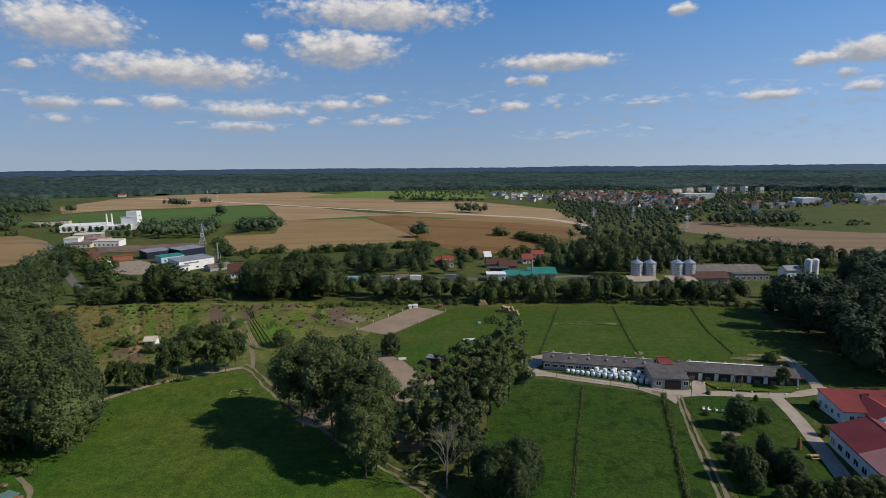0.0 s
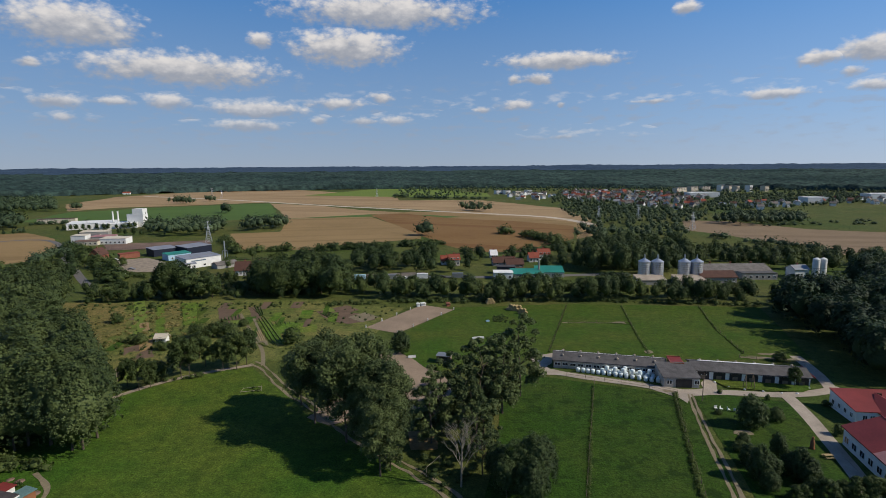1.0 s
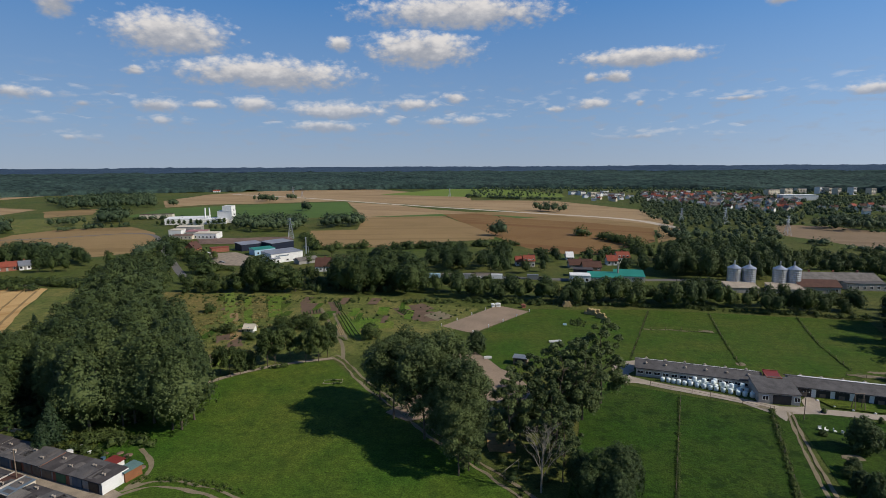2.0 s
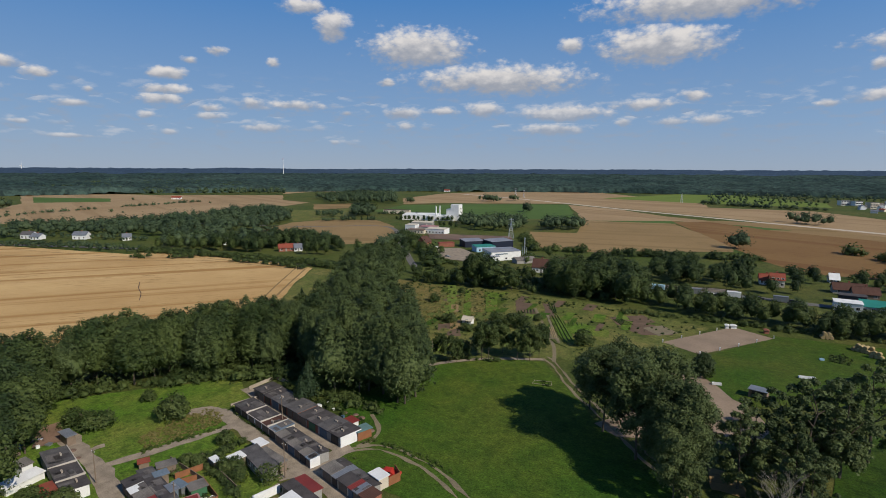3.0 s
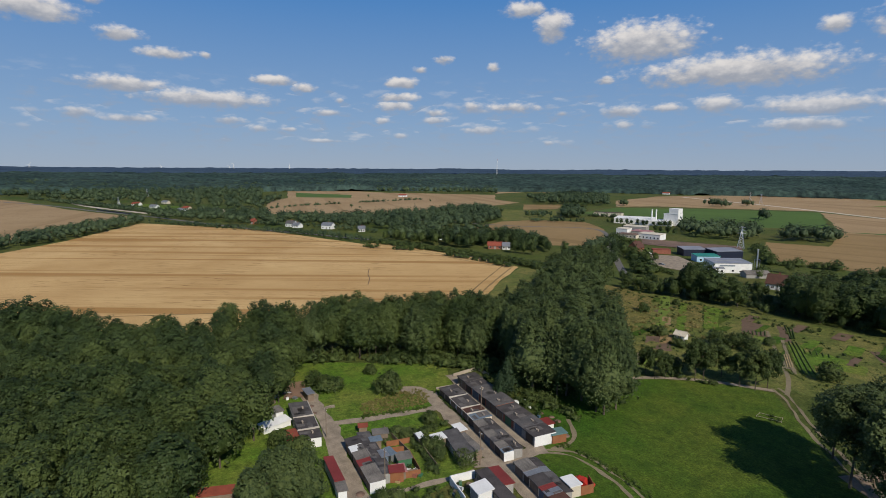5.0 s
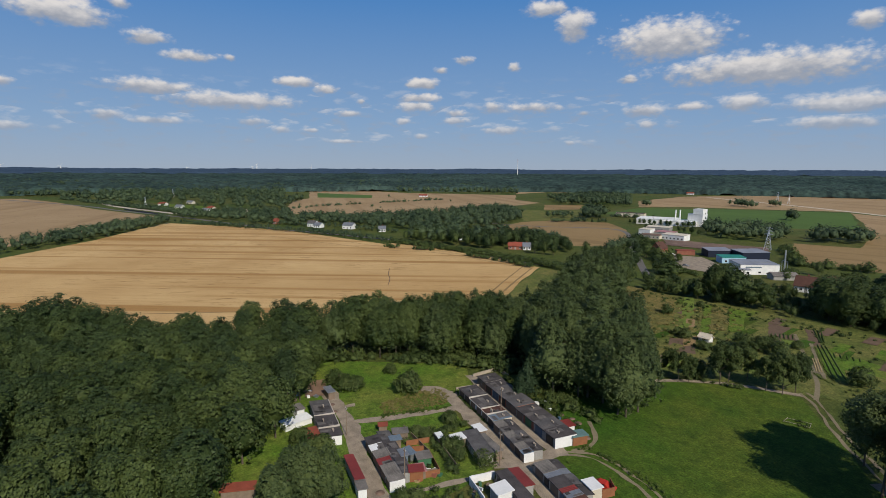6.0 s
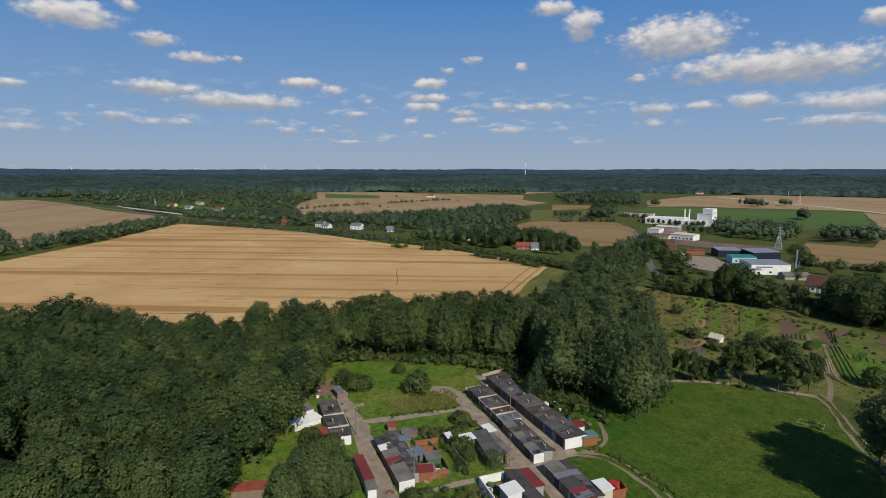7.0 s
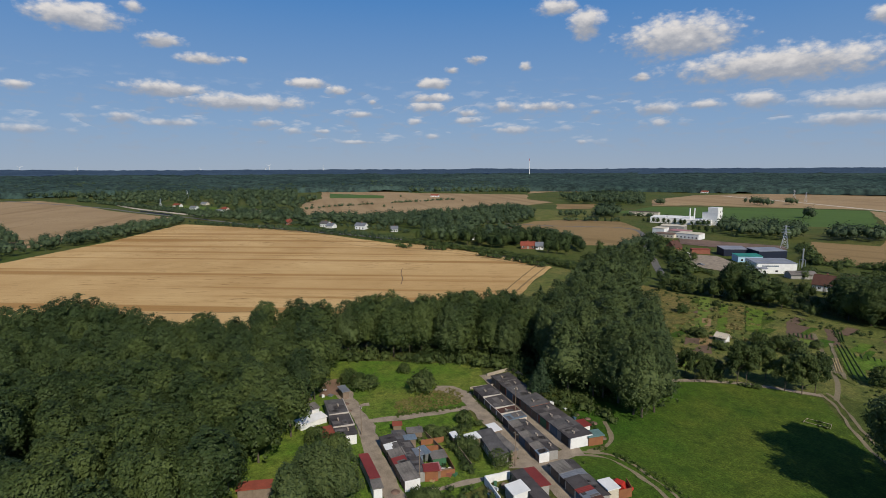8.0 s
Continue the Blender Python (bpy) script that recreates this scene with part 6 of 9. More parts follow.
e = thing("water_tank", pose(70.6, 136.7, 0), "black tyre flower tub by the road", "tub")
part("tyre", Geo().lathe([(0.3, 0.0), (0.6, 0.02), (0.68, 0.2), (0.6, 0.4), (0.35, 0.42)], 14), DARK_METAL, e)
part("plant", array_mesh("plant", *dome_arrays(3, 1.4, 0.7, "bush", 60, 0.2, 2)[:2], LEAF_BUSH), LEAF_BUSH, e)

gable_house("garden_hut", "small white gabled allotment hut with a pale roof", "hut", (-102.6, 176.4), 4, 3.6, 2.8, 1.9, 2.9, WHITE, CREAM, 1, 1, door=None, chimneys=0, ends=0)
e = thing("bed_frame", pose(-54.1, 137.3, 0, 0, 0, 12), "low grey rails round a weedy bed", "frame")
for a, b in (((-2.6, -1.2), (2.6, -0.9)), ((2.6, -0.9), (2.4, 1.6)), ((2.4, 1.6), (-2.4, 1.2)), ((-2.4, 1.2), (-2.6, -1.2))):
    part("rail", Geo().tube((*a, 0.3), (*b, 0.3), 0.045, n=6).tube((*a, -0.1), (*a, 0.45), 0.05, n=6), CONCRETE, e)
for x, y in ((-3.2, 98.9), ):
    e = thing("soccer_goal", pose(x, y, 0, 0, 0, 60), "old weathered goal frame beside the track", "goal")
    part("crossbar", Geo().tube((-2.5, 0, 2.0), (2.5, 0, 2.0), 0.05, n=6), DEAD_WOOD, e)
    for q in (-2.5, 2.5):
        part("upright", Geo().tube((q, 0, 0), (q, 0, 2.0), 0.05, n=6).tube((q, 0, 2.0), (q, 1.4, 0), 0.04, n=6), DEAD_WOOD, e)

# ---- the garage colony ----
D, F, E_, N = TAR_DARK, TAR_FELT, ETERNIT, TIN
garage_row("long row of grey flat-roofed brick garages", [(-114.8, 88.4), (-78.0, 80.9), (-76.9, 85.5), (-114.9, 94.2)],
           [(1.3, 2.7, D, GREY_WALL, PLANK, ""), (1.0, 2.5, D, BRICK, DARK_METAL, ""), (1.0, 2.65, F, GREY_WALL, BLUE_PAINT, ""), (1.0, 2.6, F, BRICK, DARK_METAL, ""), (1.3, 2.75, F, BRICK, PLANK, ""), (0.9, 2.5, D, GREY_WALL, PLANK, ""), (1.2, 2.6, D, BRICK, GREEN_PAINT, ""), (1.1, 2.7, F, GREY_WALL, BLUE_PAINT, ""), (1.2, 2.65, D, GREY_WALL, DARK_METAL, "")], WHITE, group="garage rows")
garage_row("row of dark garages with white roof copings", [(-111.1, 79.6), (-91.5, 75.4), (-90.4, 79.8), (-110.0, 84.2)],
           [(1.5, 2.5, D, GREY_WALL, DARK_METAL, ""), (1.5, 2.4, D, WHITE, PLANK, "edge"), (0.7, 2.4, BROWN_ROOF, CREAM, PLANK, "edge"), (0.7, 2.35, DUSTY_BLUE, CREAM, DARK_METAL, "edge")], group="garage rows")
garage_row("row of patched garages with corrugated roofs", [(-91.1, 75.0), (-76.8, 71.4), (-76.4, 73.4), (-90.8, 76.9)],
           [(1.0, 2.4, E_, GREY_WALL, PLANK, "rib"), (0.8, 2.3, D, CREAM, PLANK, ""), (1.0, 2.35, E_, GREY_WALL, BLUE_PAINT, "rib"), (0.7, 2.4, F, GREY_WALL, PLANK, ""), (0.9, 2.3, E_, BRICK, DARK_METAL, "rib"), (0.6, 2.2, DUSTY_BLUE, WHITE, PLANK, "")], WHITE, False, group="garage rows")
garage_row("row of dark felt-roofed garages back to back", [(-75.9, 75.6), (-90.5, 79.0), (-90.7, 77.0), (-76.3, 73.6)],
           [(1.0, 2.3, D, GREY_WALL, DARK_METAL, ""), (1.4, 2.35, F, BRICK, PLANK, ""), (1.6, 2.3, D, GREY_WALL, DARK_METAL, "")], group="garage rows")
garage_row("row of patchwork sheds with mixed roofs", [(-73.0, 70.5), (-58.0, 66.9), (-57.5, 69.6), (-72.4, 73.3)],
           [(1.3, 2.4, E_, GREY_WALL, PLANK, "rib"), (0.6, 2.3, N, GREY_WALL, DARK_METAL, "rib"), (1.2, 2.4, D, CREAM, PLANK, ""), (0.5, 2.35, RED_ROOF, GREY_WALL, BLUE_PAINT, "rib"), (0.6, 2.4, TIN, GREY_WALL, PLANK, ""), (1.0, 2.4, BROWN_ROOF, BRICK, PLANK, "rib")], None, False, group="garage rows")
garage_row("dark sheds behind the patchwork row", [(-59.7, 72.2), (-72.0, 75.2), (-72.3, 73.5), (-60.0, 70.4)],
           [(1, 2.2, D, GREY_WALL, None, ""), (1, 2.25, F, GREY_WALL, None, ""), (0.6, 2.2, N, PLANK, None, "rib"), (1, 2.2, D, PLANK, None, "")], None, False, group="garage rows")
garage_row("short row of sheds in mixed colours", [(-100.7, 47.3), (-83.0, 43.8), (-83.3, 46.4), (-101.4, 50.0)],
           [(1.0, 2.4, D, GREY_WALL, PLANK, ""), (0.8, 2.3, WHITE, WHITE, DARK_METAL, ""), (0.9, 2.4, E_, GREY_WALL, PLANK, "rib"), (0.8, 2.3, RED_ROOF, BRICK, PLANK, ""), (1.8, 2.4, E_, WHITE, PLANK, "rib")], WHITE, False, group="garage rows")
garage_row("narrow row of dark felt-roofed sheds", [(-83.7, 48.9), (-100.6, 52.7), (-101.3, 50.3), (-83.5, 46.6)],
           [(1.0, 2.3, F, GREY_WALL, PLANK, ""), (2.2, 2.35, D, BRICK, DARK_METAL, ""), (1.0, 2.3, F, WHITE, PLANK, "")], None, False, group="garage rows")
garage_row("row of grey garages at the forest edge", [(-104.3, 43.4), (-123.2, 47.5), (-124.6, 43.4), (-105.5, 39.5)],
           [(0.7, 2.5, D, WHITE, DARK_METAL, ""), (1.1, 2.6, D, GREY_WALL, BLUE_PAINT, "edge"), (1.5, 2.6, F, GREY_WALL, RED_PAINT, "edge")], None, True, group="garage rows")
hut("garage", "garage with a bright red sheet roof", "garage", [(-86.5, 40.1), (-95.3, 41.8), (-95.9, 40.4), (-86.9, 38.6)], 2.2, GREY_WALL, RED_ROOF, 2.4, doors=3, door=PLANK)
hut("garage", "whitewashed garage with a grey ribbed roof", "garage", [(-83.3, 39.2), (-86.3, 40.0), (-86.8, 38.6), (-83.8, 37.6)], 2.2, WHITE, ETERNIT, 2.3, doors=1, door=PLANK)
hut("garage", "garage with a red sheet roof in the yard", "garage", [(-73.8, 64.7), (-68.0, 63.4), (-67.5, 65.2), (-73.2, 66.5)], 2.3, GREY_WALL, RED_ROOF, 2.2)
hut("garage", "dark felt-roofed garage in the yard", "garage", [(-74.5, 62.1), (-63.0, 59.5), (-62.5, 61.7), (-74.2, 64.4)], 2.2, GREY_WALL, TAR_DARK, 2.3, doors=4, door=DARK_METAL)
hut("workshop", "long dark-roofed workshop overgrown with ivy", "shed", [(-90.9, 66.1), (-80.9, 62.9), (-80.2, 65.9), (-90.6, 69.0)], 2.2, GREY_WALL, TAR_FELT, 2.5, windows=4)
hut("shed", "corrugated lean-to beside the workshop", "shed", [(-87.9, 68.0), (-80.2, 66.8), (-80.2, 68.1), (-87.5, 69.5)], 2.2, PLANK, ETERNIT, 2.3)
hut("canopy", "white flat canopy roof on posts", "canopy", [(-91.9, 69.4), (-88.8, 68.9), (-88.4, 70.6), (-91.5, 71.2)], 2.4, PLANK, WHITE, 2.5)
hut("shed", "small shed with a white roof in a garden", "shed", [(-91.1, 62.7), (-88.9, 62.3), (-88.9, 64.9), (-91.4, 65.4)], 2.3, PLANK, WHITE, 2.4, doors=1, door=PLANK)
hut("shed", "tiny white-roofed shed in a garden", "shed", [(-94.2, 61.1), (-92.1, 60.6), (-92.2, 61.5), (-94.2, 62.2)], 1.9, PLANK, WHITE, 2.0)
hut("shed", "whitewashed shed with a flat white roof", "shed", [(-71.6, 58.3), (-68.6, 57.7), (-68.0, 60.5), (-71.2, 61.2)], 2.2, WHITE, WHITE, 2.6, doors=1, windows=2)
hut("shed", "shed with a white roof beside a red car", "shed", [(-63.4, 73.5), (-60.4, 72.7), (-59.7, 74.7), (-62.6, 75.6)], 2.3, CREAM, WHITE, 2.4, doors=1)
hut("shed", "weathered shed with a green sheet roof", "shed", [(-76.0, 84.8), (-75.0, 88.3), (-77.2, 89.3), (-77.8, 86.0)], 2.1, ORANGE_PLANK, SEA_ROOF, 2.2)
hut("shed", "low shed with a dark red roof", "shed", [(-80.4, 86.7), (-79.9, 89.1), (-82.0, 90.1), (-83.2, 87.4)], 2.1, WHITE, RED_ROOF, 2.2)
hut("shed", "long low shed with a white roof at the forest edge", "shed", [(-116.3, 34.9), (-117.4, 41.4), (-120.0, 42.0), (-119.0, 35.4)], 1.5, WHITE, WHITE, 1.7)
hut("shed", "shed with a rusty red roof among bushes", "shed", [(-106.4, 36.4), (-106.0, 39.0), (-111.2, 40.2), (-110.4, 37.4)], 2.3, BRICK, TILE_ROOF, 2.4, doors=1, door=PLANK)
hut("shed", "shed with a rusty orange roof beneath trees", "shed", [(-96.5, 16.9), (-94.3, 22.1), (-96.1, 23.0), (-98.4, 17.7)], 2.3, PLANK, TILE_ROOF, 2.5, doors=2, door=PLANK)
hut("shed", "small plank shed in a garden", "shed", [(-127.3, 49.6), (-127.2, 51.2), (-130.9, 52.4), (-131.0, 50.7)], 2.1, PLANK, TIN, 2.2)
hut("shed", "grey shed behind garages", "shed", [(-121.7, 39.4), (-121.8, 41.4), (-124.7, 42.3), (-124.7, 40.6)], 2.1, WHITE, ETERNIT, 2.2)
hut("shed", "garden shed with an orange roof", "shed", [(-105.0, 52.7), (-104.2, 54.4), (-105.5, 55.0), (-106.2, 53.4)], 1.4, PLANK, TILE_ROOF, 1.5)
hut("shed", "garden shed with a pale blue roof", "shed", [(-96.4, 51.2), (-95.8, 53.4), (-97.3, 53.8), (-98.0, 51.8)], 2.1, PLANK, DUSTY_BLUE, 2.2)
hut("shed", "blue-walled garden shed with a tin roof", "shed", [(-89.5, 50.0), (-89.3, 51.2), (-91.6, 51.7), (-91.9, 50.4)], 2.2, DUSTY_BLUE, TIN, 2.3)
hut("shed", "garden shed with a red sheet roof", "shed", [(-83.7, 48.4), (-82.6, 50.8), (-84.7, 51.3), (-85.6, 49.0)], 2.2, ORANGE_PLANK, RED_ROOF, 2.3)
land("dug_plot", [(-132.4, 45.0), (-130.3, 50.5), (-141.1, 54.0), (-142.0, 50.0)], RED_SOIL, "bare brown dug plot at the forest edge", "plot", 2, 0.3)

# walls and fences of the colony
def wall_run(label, pts, h, material, name="garden_wall", category="wall", t=0.15):
    for a, b in zip(pts, pts[1:]):
        L = math.dist(a, b)
        solid(name, Geo().box(0, L, -t / 2, t / 2, -0.3, h).box(-0.03, L + 0.03, -t / 2 - 0.03, t / 2 + 0.03, h, h + 0.06), material, label, category, pose(*a, 0, 0, 0, heading(a, b)))


wall_run("whitewashed yard wall round a shed", [(-77.0, 57.6), (-75.8, 62.7)], 1.6, WHITE)
wall_run("whitewashed yard wall round a shed", [(-77.0, 57.6), (-70.2, 55.9)], 1.6, WHITE)
wall_run("pale concrete slab fence at the row's end", [(-119.7, 90.6), (-120.0, 99.9)], 0.9, CONCRETE, "slab_fence", "fence")
wall_run("pale concrete slab fence at the row's end", [(-120.0, 99.9), (-113.7, 98.9)], 0.9, CONCRETE, "slab_fence", "fence")
wall_run("low concrete wall beside the garages", [(-114.8, 81.1), (-112.9, 88.9)], 0.7, CONCRETE, "slab_fence", "fence")
wall_run("orange plank fence round a garden", [(-93.0, 53.9), (-91.8, 56.5)], 1.5, ORANGE_PLANK, "plank_fence", "fence", 0.06)
wall_run("orange plank fence round a garden", [(-84.0, 49.2), (-82.5, 54.5), (-90.3, 56.8)], 1.4, ORANGE_PLANK, "plank_fence", "fence", 0.06)
wall_run("dark plank fence round a garden", [(-98.6, 62.1), (-82.3, 58.4)], 1.3, PLANK, "plank_fence", "fence", 0.06)
wall_run("orange plank fence beside a shed", [(-59.9, 74.9), (-59.2, 77.6), (-61.8, 79.3)], 1.8, ORANGE_PLANK, "plank_fence", "fence", 0.06)


def car(label, x, y, turn, paint):
    """A parked car: body, cabin, wheels."""
    e = thing("car", pose(x, y, 0, 0, 0, turn), label, "car", "parked cars")
    prof = [(-2.1, 0.3), (2.1, 0.3), (2.15, 0.65), (1.9, 0.82), (1.0, 0.9), (0.35, 1.38), (-1.1, 1.42), (-1.75, 0.98), (-2.1, 0.9)]
    n = len(prof)
    v = [(a, -0.82, z) for a, z in prof] + [(a, 0.82, z) for a, z in prof]
    part("body", Geo().add(v, [tuple(range(n)), tuple(range(2 * n - 1, n - 1, -1))] + [(i, n + i, n + (i + 1) % n, (i + 1) % n) for i in range(n)]), paint, e)
    part("side_glass", Geo().box(-1.2, 0.3, -0.84, 0.84, 1.0, 1.3), GLASS_DARK, e, "dark window glass")
    for sx in (-1.3, 1.3):
        for sy in (-0.78, 0.78):
            w = part("wheel", shared(("wheel",), lambda: Geo().tube((0, -0.11, 0), (0, 0.11, 0), 0.31, n=12), DARK_METAL), DARK_METAL, e)
            w.matrix_basis = pose(sx, sy, 0.31)
    return e


junk_rng = random.Random(71)
car("bright red car under a yard fence", -61.9, 77.9, 20, RED_PAINT)
for x, y, t, m in ((-224.1, 344.7, 10, WHITE), (-217.3, 341.4, 15, DARK_METAL), (-204.0, 308.3, -20, STEEL), (-192.4, 311.0, 5, TIN), (-185.4, 294.1, 12, WHITE)):
    car("car parked in the factory yard", x, y, t, m)
for k in range(13):
    u = k / 12
    x, y = -62.0 + 68.0 * u + junk_rng.uniform(-2, 2), 282.5 + 6.5 * u * u + junk_rng.uniform(-2.5, 1.5)
    if k % 3 == 2:
        e = thing("container", pose(x, y, 0, 0, 0, 4 + junk_rng.uniform(-4, 4)), "pale steel container beside the valley road", "container", "containers")
        part("box", Geo().box(-3, 3, -1.2, 1.2, 0.15, 2.6).box(-3.05, 3.05, -1.25, 1.25, 2.55, 2.66), junk_rng.choice((WHITE, TIN, PALE_BLUE)), e)
        part("door", Geo().box(-3.07, -3.0, -1.1, 1.1, 0.25, 2.45), TIN, e)
    else:
        car("car parked beside the valley road", x, y, 5 + junk_rng.uniform(-8, 8), junk_rng.choice((WHITE, TIN, STEEL, WHITE, DARK_METAL)))
for x, y, h in ((-82.9, 46.8, 8), (-94.6, 80.0, 8), (-78.6, 66.4, 7.5), (-107.5, 45.9, 7)):
    pole("timber pole beside the garage lane", x, y, h, 0.5)
junk = random.Random(12)
for k in range(60):
    x, y = junk.choice(((-90.9, 51.7), (-85.2, 51.6), (-86.8, 90.5), (-93.5, 94.4), (-73.6, 59.2), (-134.0, 44.8), (-96.9, 53.1), (-90.9, 62.3)))
    x, y = x + junk.uniform(-3, 3), y + junk.uniform(-3, 3)
    w, d, h = junk.uniform(0.2, 0.7), junk.uniform(0.2, 0.5), junk.uniform(0.2, 0.8)
    m = junk.choice((WHITE, PLANK, BRICK, BLUE_PAINT, TIN, PLANK, GREEN_PAINT, STRAW, WHITE))
    solid("garden_box", Geo().box(-w, w, -d, d, 0, h).box(-w - 0.04, w + 0.04, -d - 0.04, d + 0.04, h, h + 0.06), m, "lidded box or crate in a cluttered garden", "box", pose(x, y, 0, 0, 0, junk.uniform(0, 180)), "garden clutter")


def ivy(label, a, b, height, seed):
    """Ivy over a wall from a to b: many small leaves on a web of stems."""
    nr = np.random.default_rng(seed)
    L, turn = math.dist(a, b), radians(heading(a, b))
    n = int(L * height * 26)
    u, z = nr.uniform(-0.3, L + 0.3, n), height * nr.uniform(0, 1.12, n) ** 0.9
    out = -0.12 - np.abs(nr.normal(size=n)) * 0.3 * (0.6 + np.sin(u * 1.3) ** 2)
    p = np.stack([u, out, z], 1)
    s = nr.normal(size=(n, 3)) * np.array((1, 0.35, 1))
    s /= np.linalg.norm(s, axis=1)[:, None]
    t = np.cross(s, nr.normal(size=(n, 3)))
    t /= np.linalg.norm(t, axis=1)[:, None]
    k = nr.uniform(0.1, 0.26, (n, 1))
    v = np.stack([p - s * k, p - t * k * 0.8, p + s * k, p + t * k * 0.8], 1).reshape(-1, 3)
    i = np.arange(n)[:, None] * 4
    f = np.concatenate([i + np.array([[0, 1, 2]]), i + np.array([[0, 2, 3]])])
    ob = new("ivy", array_mesh("ivy", v, f, LEAF_BUSH))
    ob.matrix_basis = pose(a[0], a[1], 0, 0, 0, math.degrees(turn))
    tagged(ob, label, "climbing plant", kind="stuff")


ivy("bright green ivy over the workshop's gable", *[(-79.9, 62.0), (-79.6, 66.1)], 2.8, 3)

# patched sheds and fences of the gardens between the rows
hut("shed", "rusty tin-roofed lean-to in a garden", "shed", [(-99.3, 53.3), (-98.0, 56.3), (-100.1, 57.0), (-101.0, 54.0)], 1.9, PLANK, ETERNIT, 2.0)
hut("shed", "small blue-grey tin shed in a garden", "shed", [(-92.5, 52.2), (-89.7, 52.0), (-89.9, 52.9), (-92.9, 53.3)], 1.9, TIN, DUSTY_BLUE, 2.0)
hut("shed", "low faded red shed roof behind a fence", "shed", [(-84.1, 48.6), (-83.0, 51.8), (-85.4, 52.5), (-86.4, 49.8)], 1.7, PLANK, PINK_ROOF, 1.8)
hut("shed", "green-painted garden shed with a felt roof", "shed", [(-87.3, 52.4), (-86.5, 55.1), (-88.9, 56.0), (-89.5, 53.3)], 1.8, GREEN_PAINT, ETERNIT, 1.9)
wall_run("weathered plank fence along a garden", [(-85.2, 48.8), (-83.4, 54.4)], 1.2, PLANK, "plank_fence", "fence", 0.06)
wall_run("orange plank fence between garden plots", [(-95.9, 54.6), (-94.6, 59.7)], 1.3, ORANGE_PLANK, "plank_fence", "fence", 0.06)
wall_run("weathered plank fence along a garden", [(-102.9, 58.0), (-90.2, 56.9)], 1.1, PLANK, "plank_fence", "fence", 0.06)
for x, y, r in ((-124.5, 49.2, 0.5), (-120.3, 48.4, 0.4), (-83.8, 42.1, 0.5), (-76.9, 90.1, 0.5), (-85.2, 94.5, 0.4), (-82.9, 93.9, 0.5), (-88.2, 93.8, 0.4)):
    solid("earth_mound", Geo().lathe([(r * 2.2, -0.05), (r * 1.7, r * 0.35), (r * 0.9, r * 0.7), (r * 0.2, r * 0.8)], 9), RUBBLE, "small mound of earth and broken stone", "mound", pose(x, y, 0, 0, 0, 40 * r), "earth mounds")

# ---- silos, farm and factories across the valley ----
for x, y in ((98.2, 277.3), (104.9, 277.1), (118.5, 276.9), (124.8, 276.8)):
    e = thing("grain_silo", pose(x, y, 0), "tall galvanised steel grain silo with a conical roof", "silo", "grain silos")
    prof = [(3.0, 1.6)]
    for k in range(9):
        prof += [(3.0, 1.7 + k), (3.06, 1.85 + k), (3.06, 2.35 + k), (3.0, 2.5 + k)]
    part("barrel", Geo().lathe(prof, 28), STEEL, e)
    part("roof", Geo().lathe([(3.2, 10.4), (3.2, 10.5), (0.6, 12.0), (0.6, 12.3), (0.1, 12.4)], 28), STEEL, e)
    part("filler_pipe", Geo().tube((0, 0, 12.2), (0, 0, 14.0), 0.35, n=8), STEEL, e)
    part("base", Geo().lathe([(3.3, 0), (3.3, 1.5), (2.9, 1.7)], 20), CONCRETE, e)
    part("ladder", Geo().box(-0.3, -0.24, -3.25, -3.2, 0, 10.5).box(0.24, 0.3, -3.25, -3.2, 0, 10.5), DARK_METAL, e)
flat_building("silo_store", "low concrete store with a pale sloping roof", "store", (92.2, 266.6), 2, 14, 8, 2.6, GREY_WALL, CONCRETE, back=4.0)
flat_building("silo_store", "low concrete store with a pale sloping roof", "store", (111.4, 266.2), 2, 14, 8, 2.6, GREY_WALL, CONCRETE, back=4.0)
gable_house("barn", "long barn with a grey-brown roof", "barn", (132.6, 285.2), 2, 36, 15, 3.6, 6.2, GREY_WALL, ETERNIT, 9, chimneys=3, detail=False)
gable_house("barn", "grey-brown barn in front of a longer one", "barn", (125.3, 271.3), 2, 18, 10, 3.2, 5.6, GREY_WALL, BROWN_ROOF, 5, chimneys=0, detail=False)
flat_building("barn", "grey concrete farm building with a dark roof", "barn", (150.4, 280.5), 0, 18, 9, 3.4, PALE_WALL, TAR_FELT, 6)
gable_house("mill", "white mill building with a steep grey roof", "mill", (179.5, 284.3), 6, 8, 7, 4.6, 6.4, WHITE, TIN, 3, chimneys=1, detail=False)
for k in range(2):
    x, y = (191.0, 285.6)
    e = thing("white_silo", pose(x + k * 3.9, y + k * 0.4, 0), "slender white silo beside the mill", "silo", "white silos")
    part("barrel", Geo().lathe([(1.75, 0), (1.75, 10.0), (0.6, 10.7), (0.05, 10.8)], 18), WHITE, e)
    part("hoop", Geo().lathe([(1.8, 5.2), (1.8, 5.4)], 18), TIN, e)
flat_building("workshop_hall", "low hall with a teal sheet roof", "hall", (30.5, 282.9), 0, 17, 9, 2.6, GREY_WALL, TEAL, 6, back=4.0)
flat_building("workshop_hall", "hall wing with a teal sheet roof", "hall", (43.9, 287.1), -3, 15, 10, 2.8, CREAM, TEAL, 4, back=4.6)
flat_building("workshop_hall", "white shed beside the teal-roofed hall", "hall", (21.1, 281.6), 0, 10, 8, 3.6, WHITE, WHITE, 3)
flat_building("workshop_hall", "dark shed behind the white one", "hall", (23.9, 296.8), 0, 10, 6, 4.0, TAR_DARK, TAR_DARK, 0)
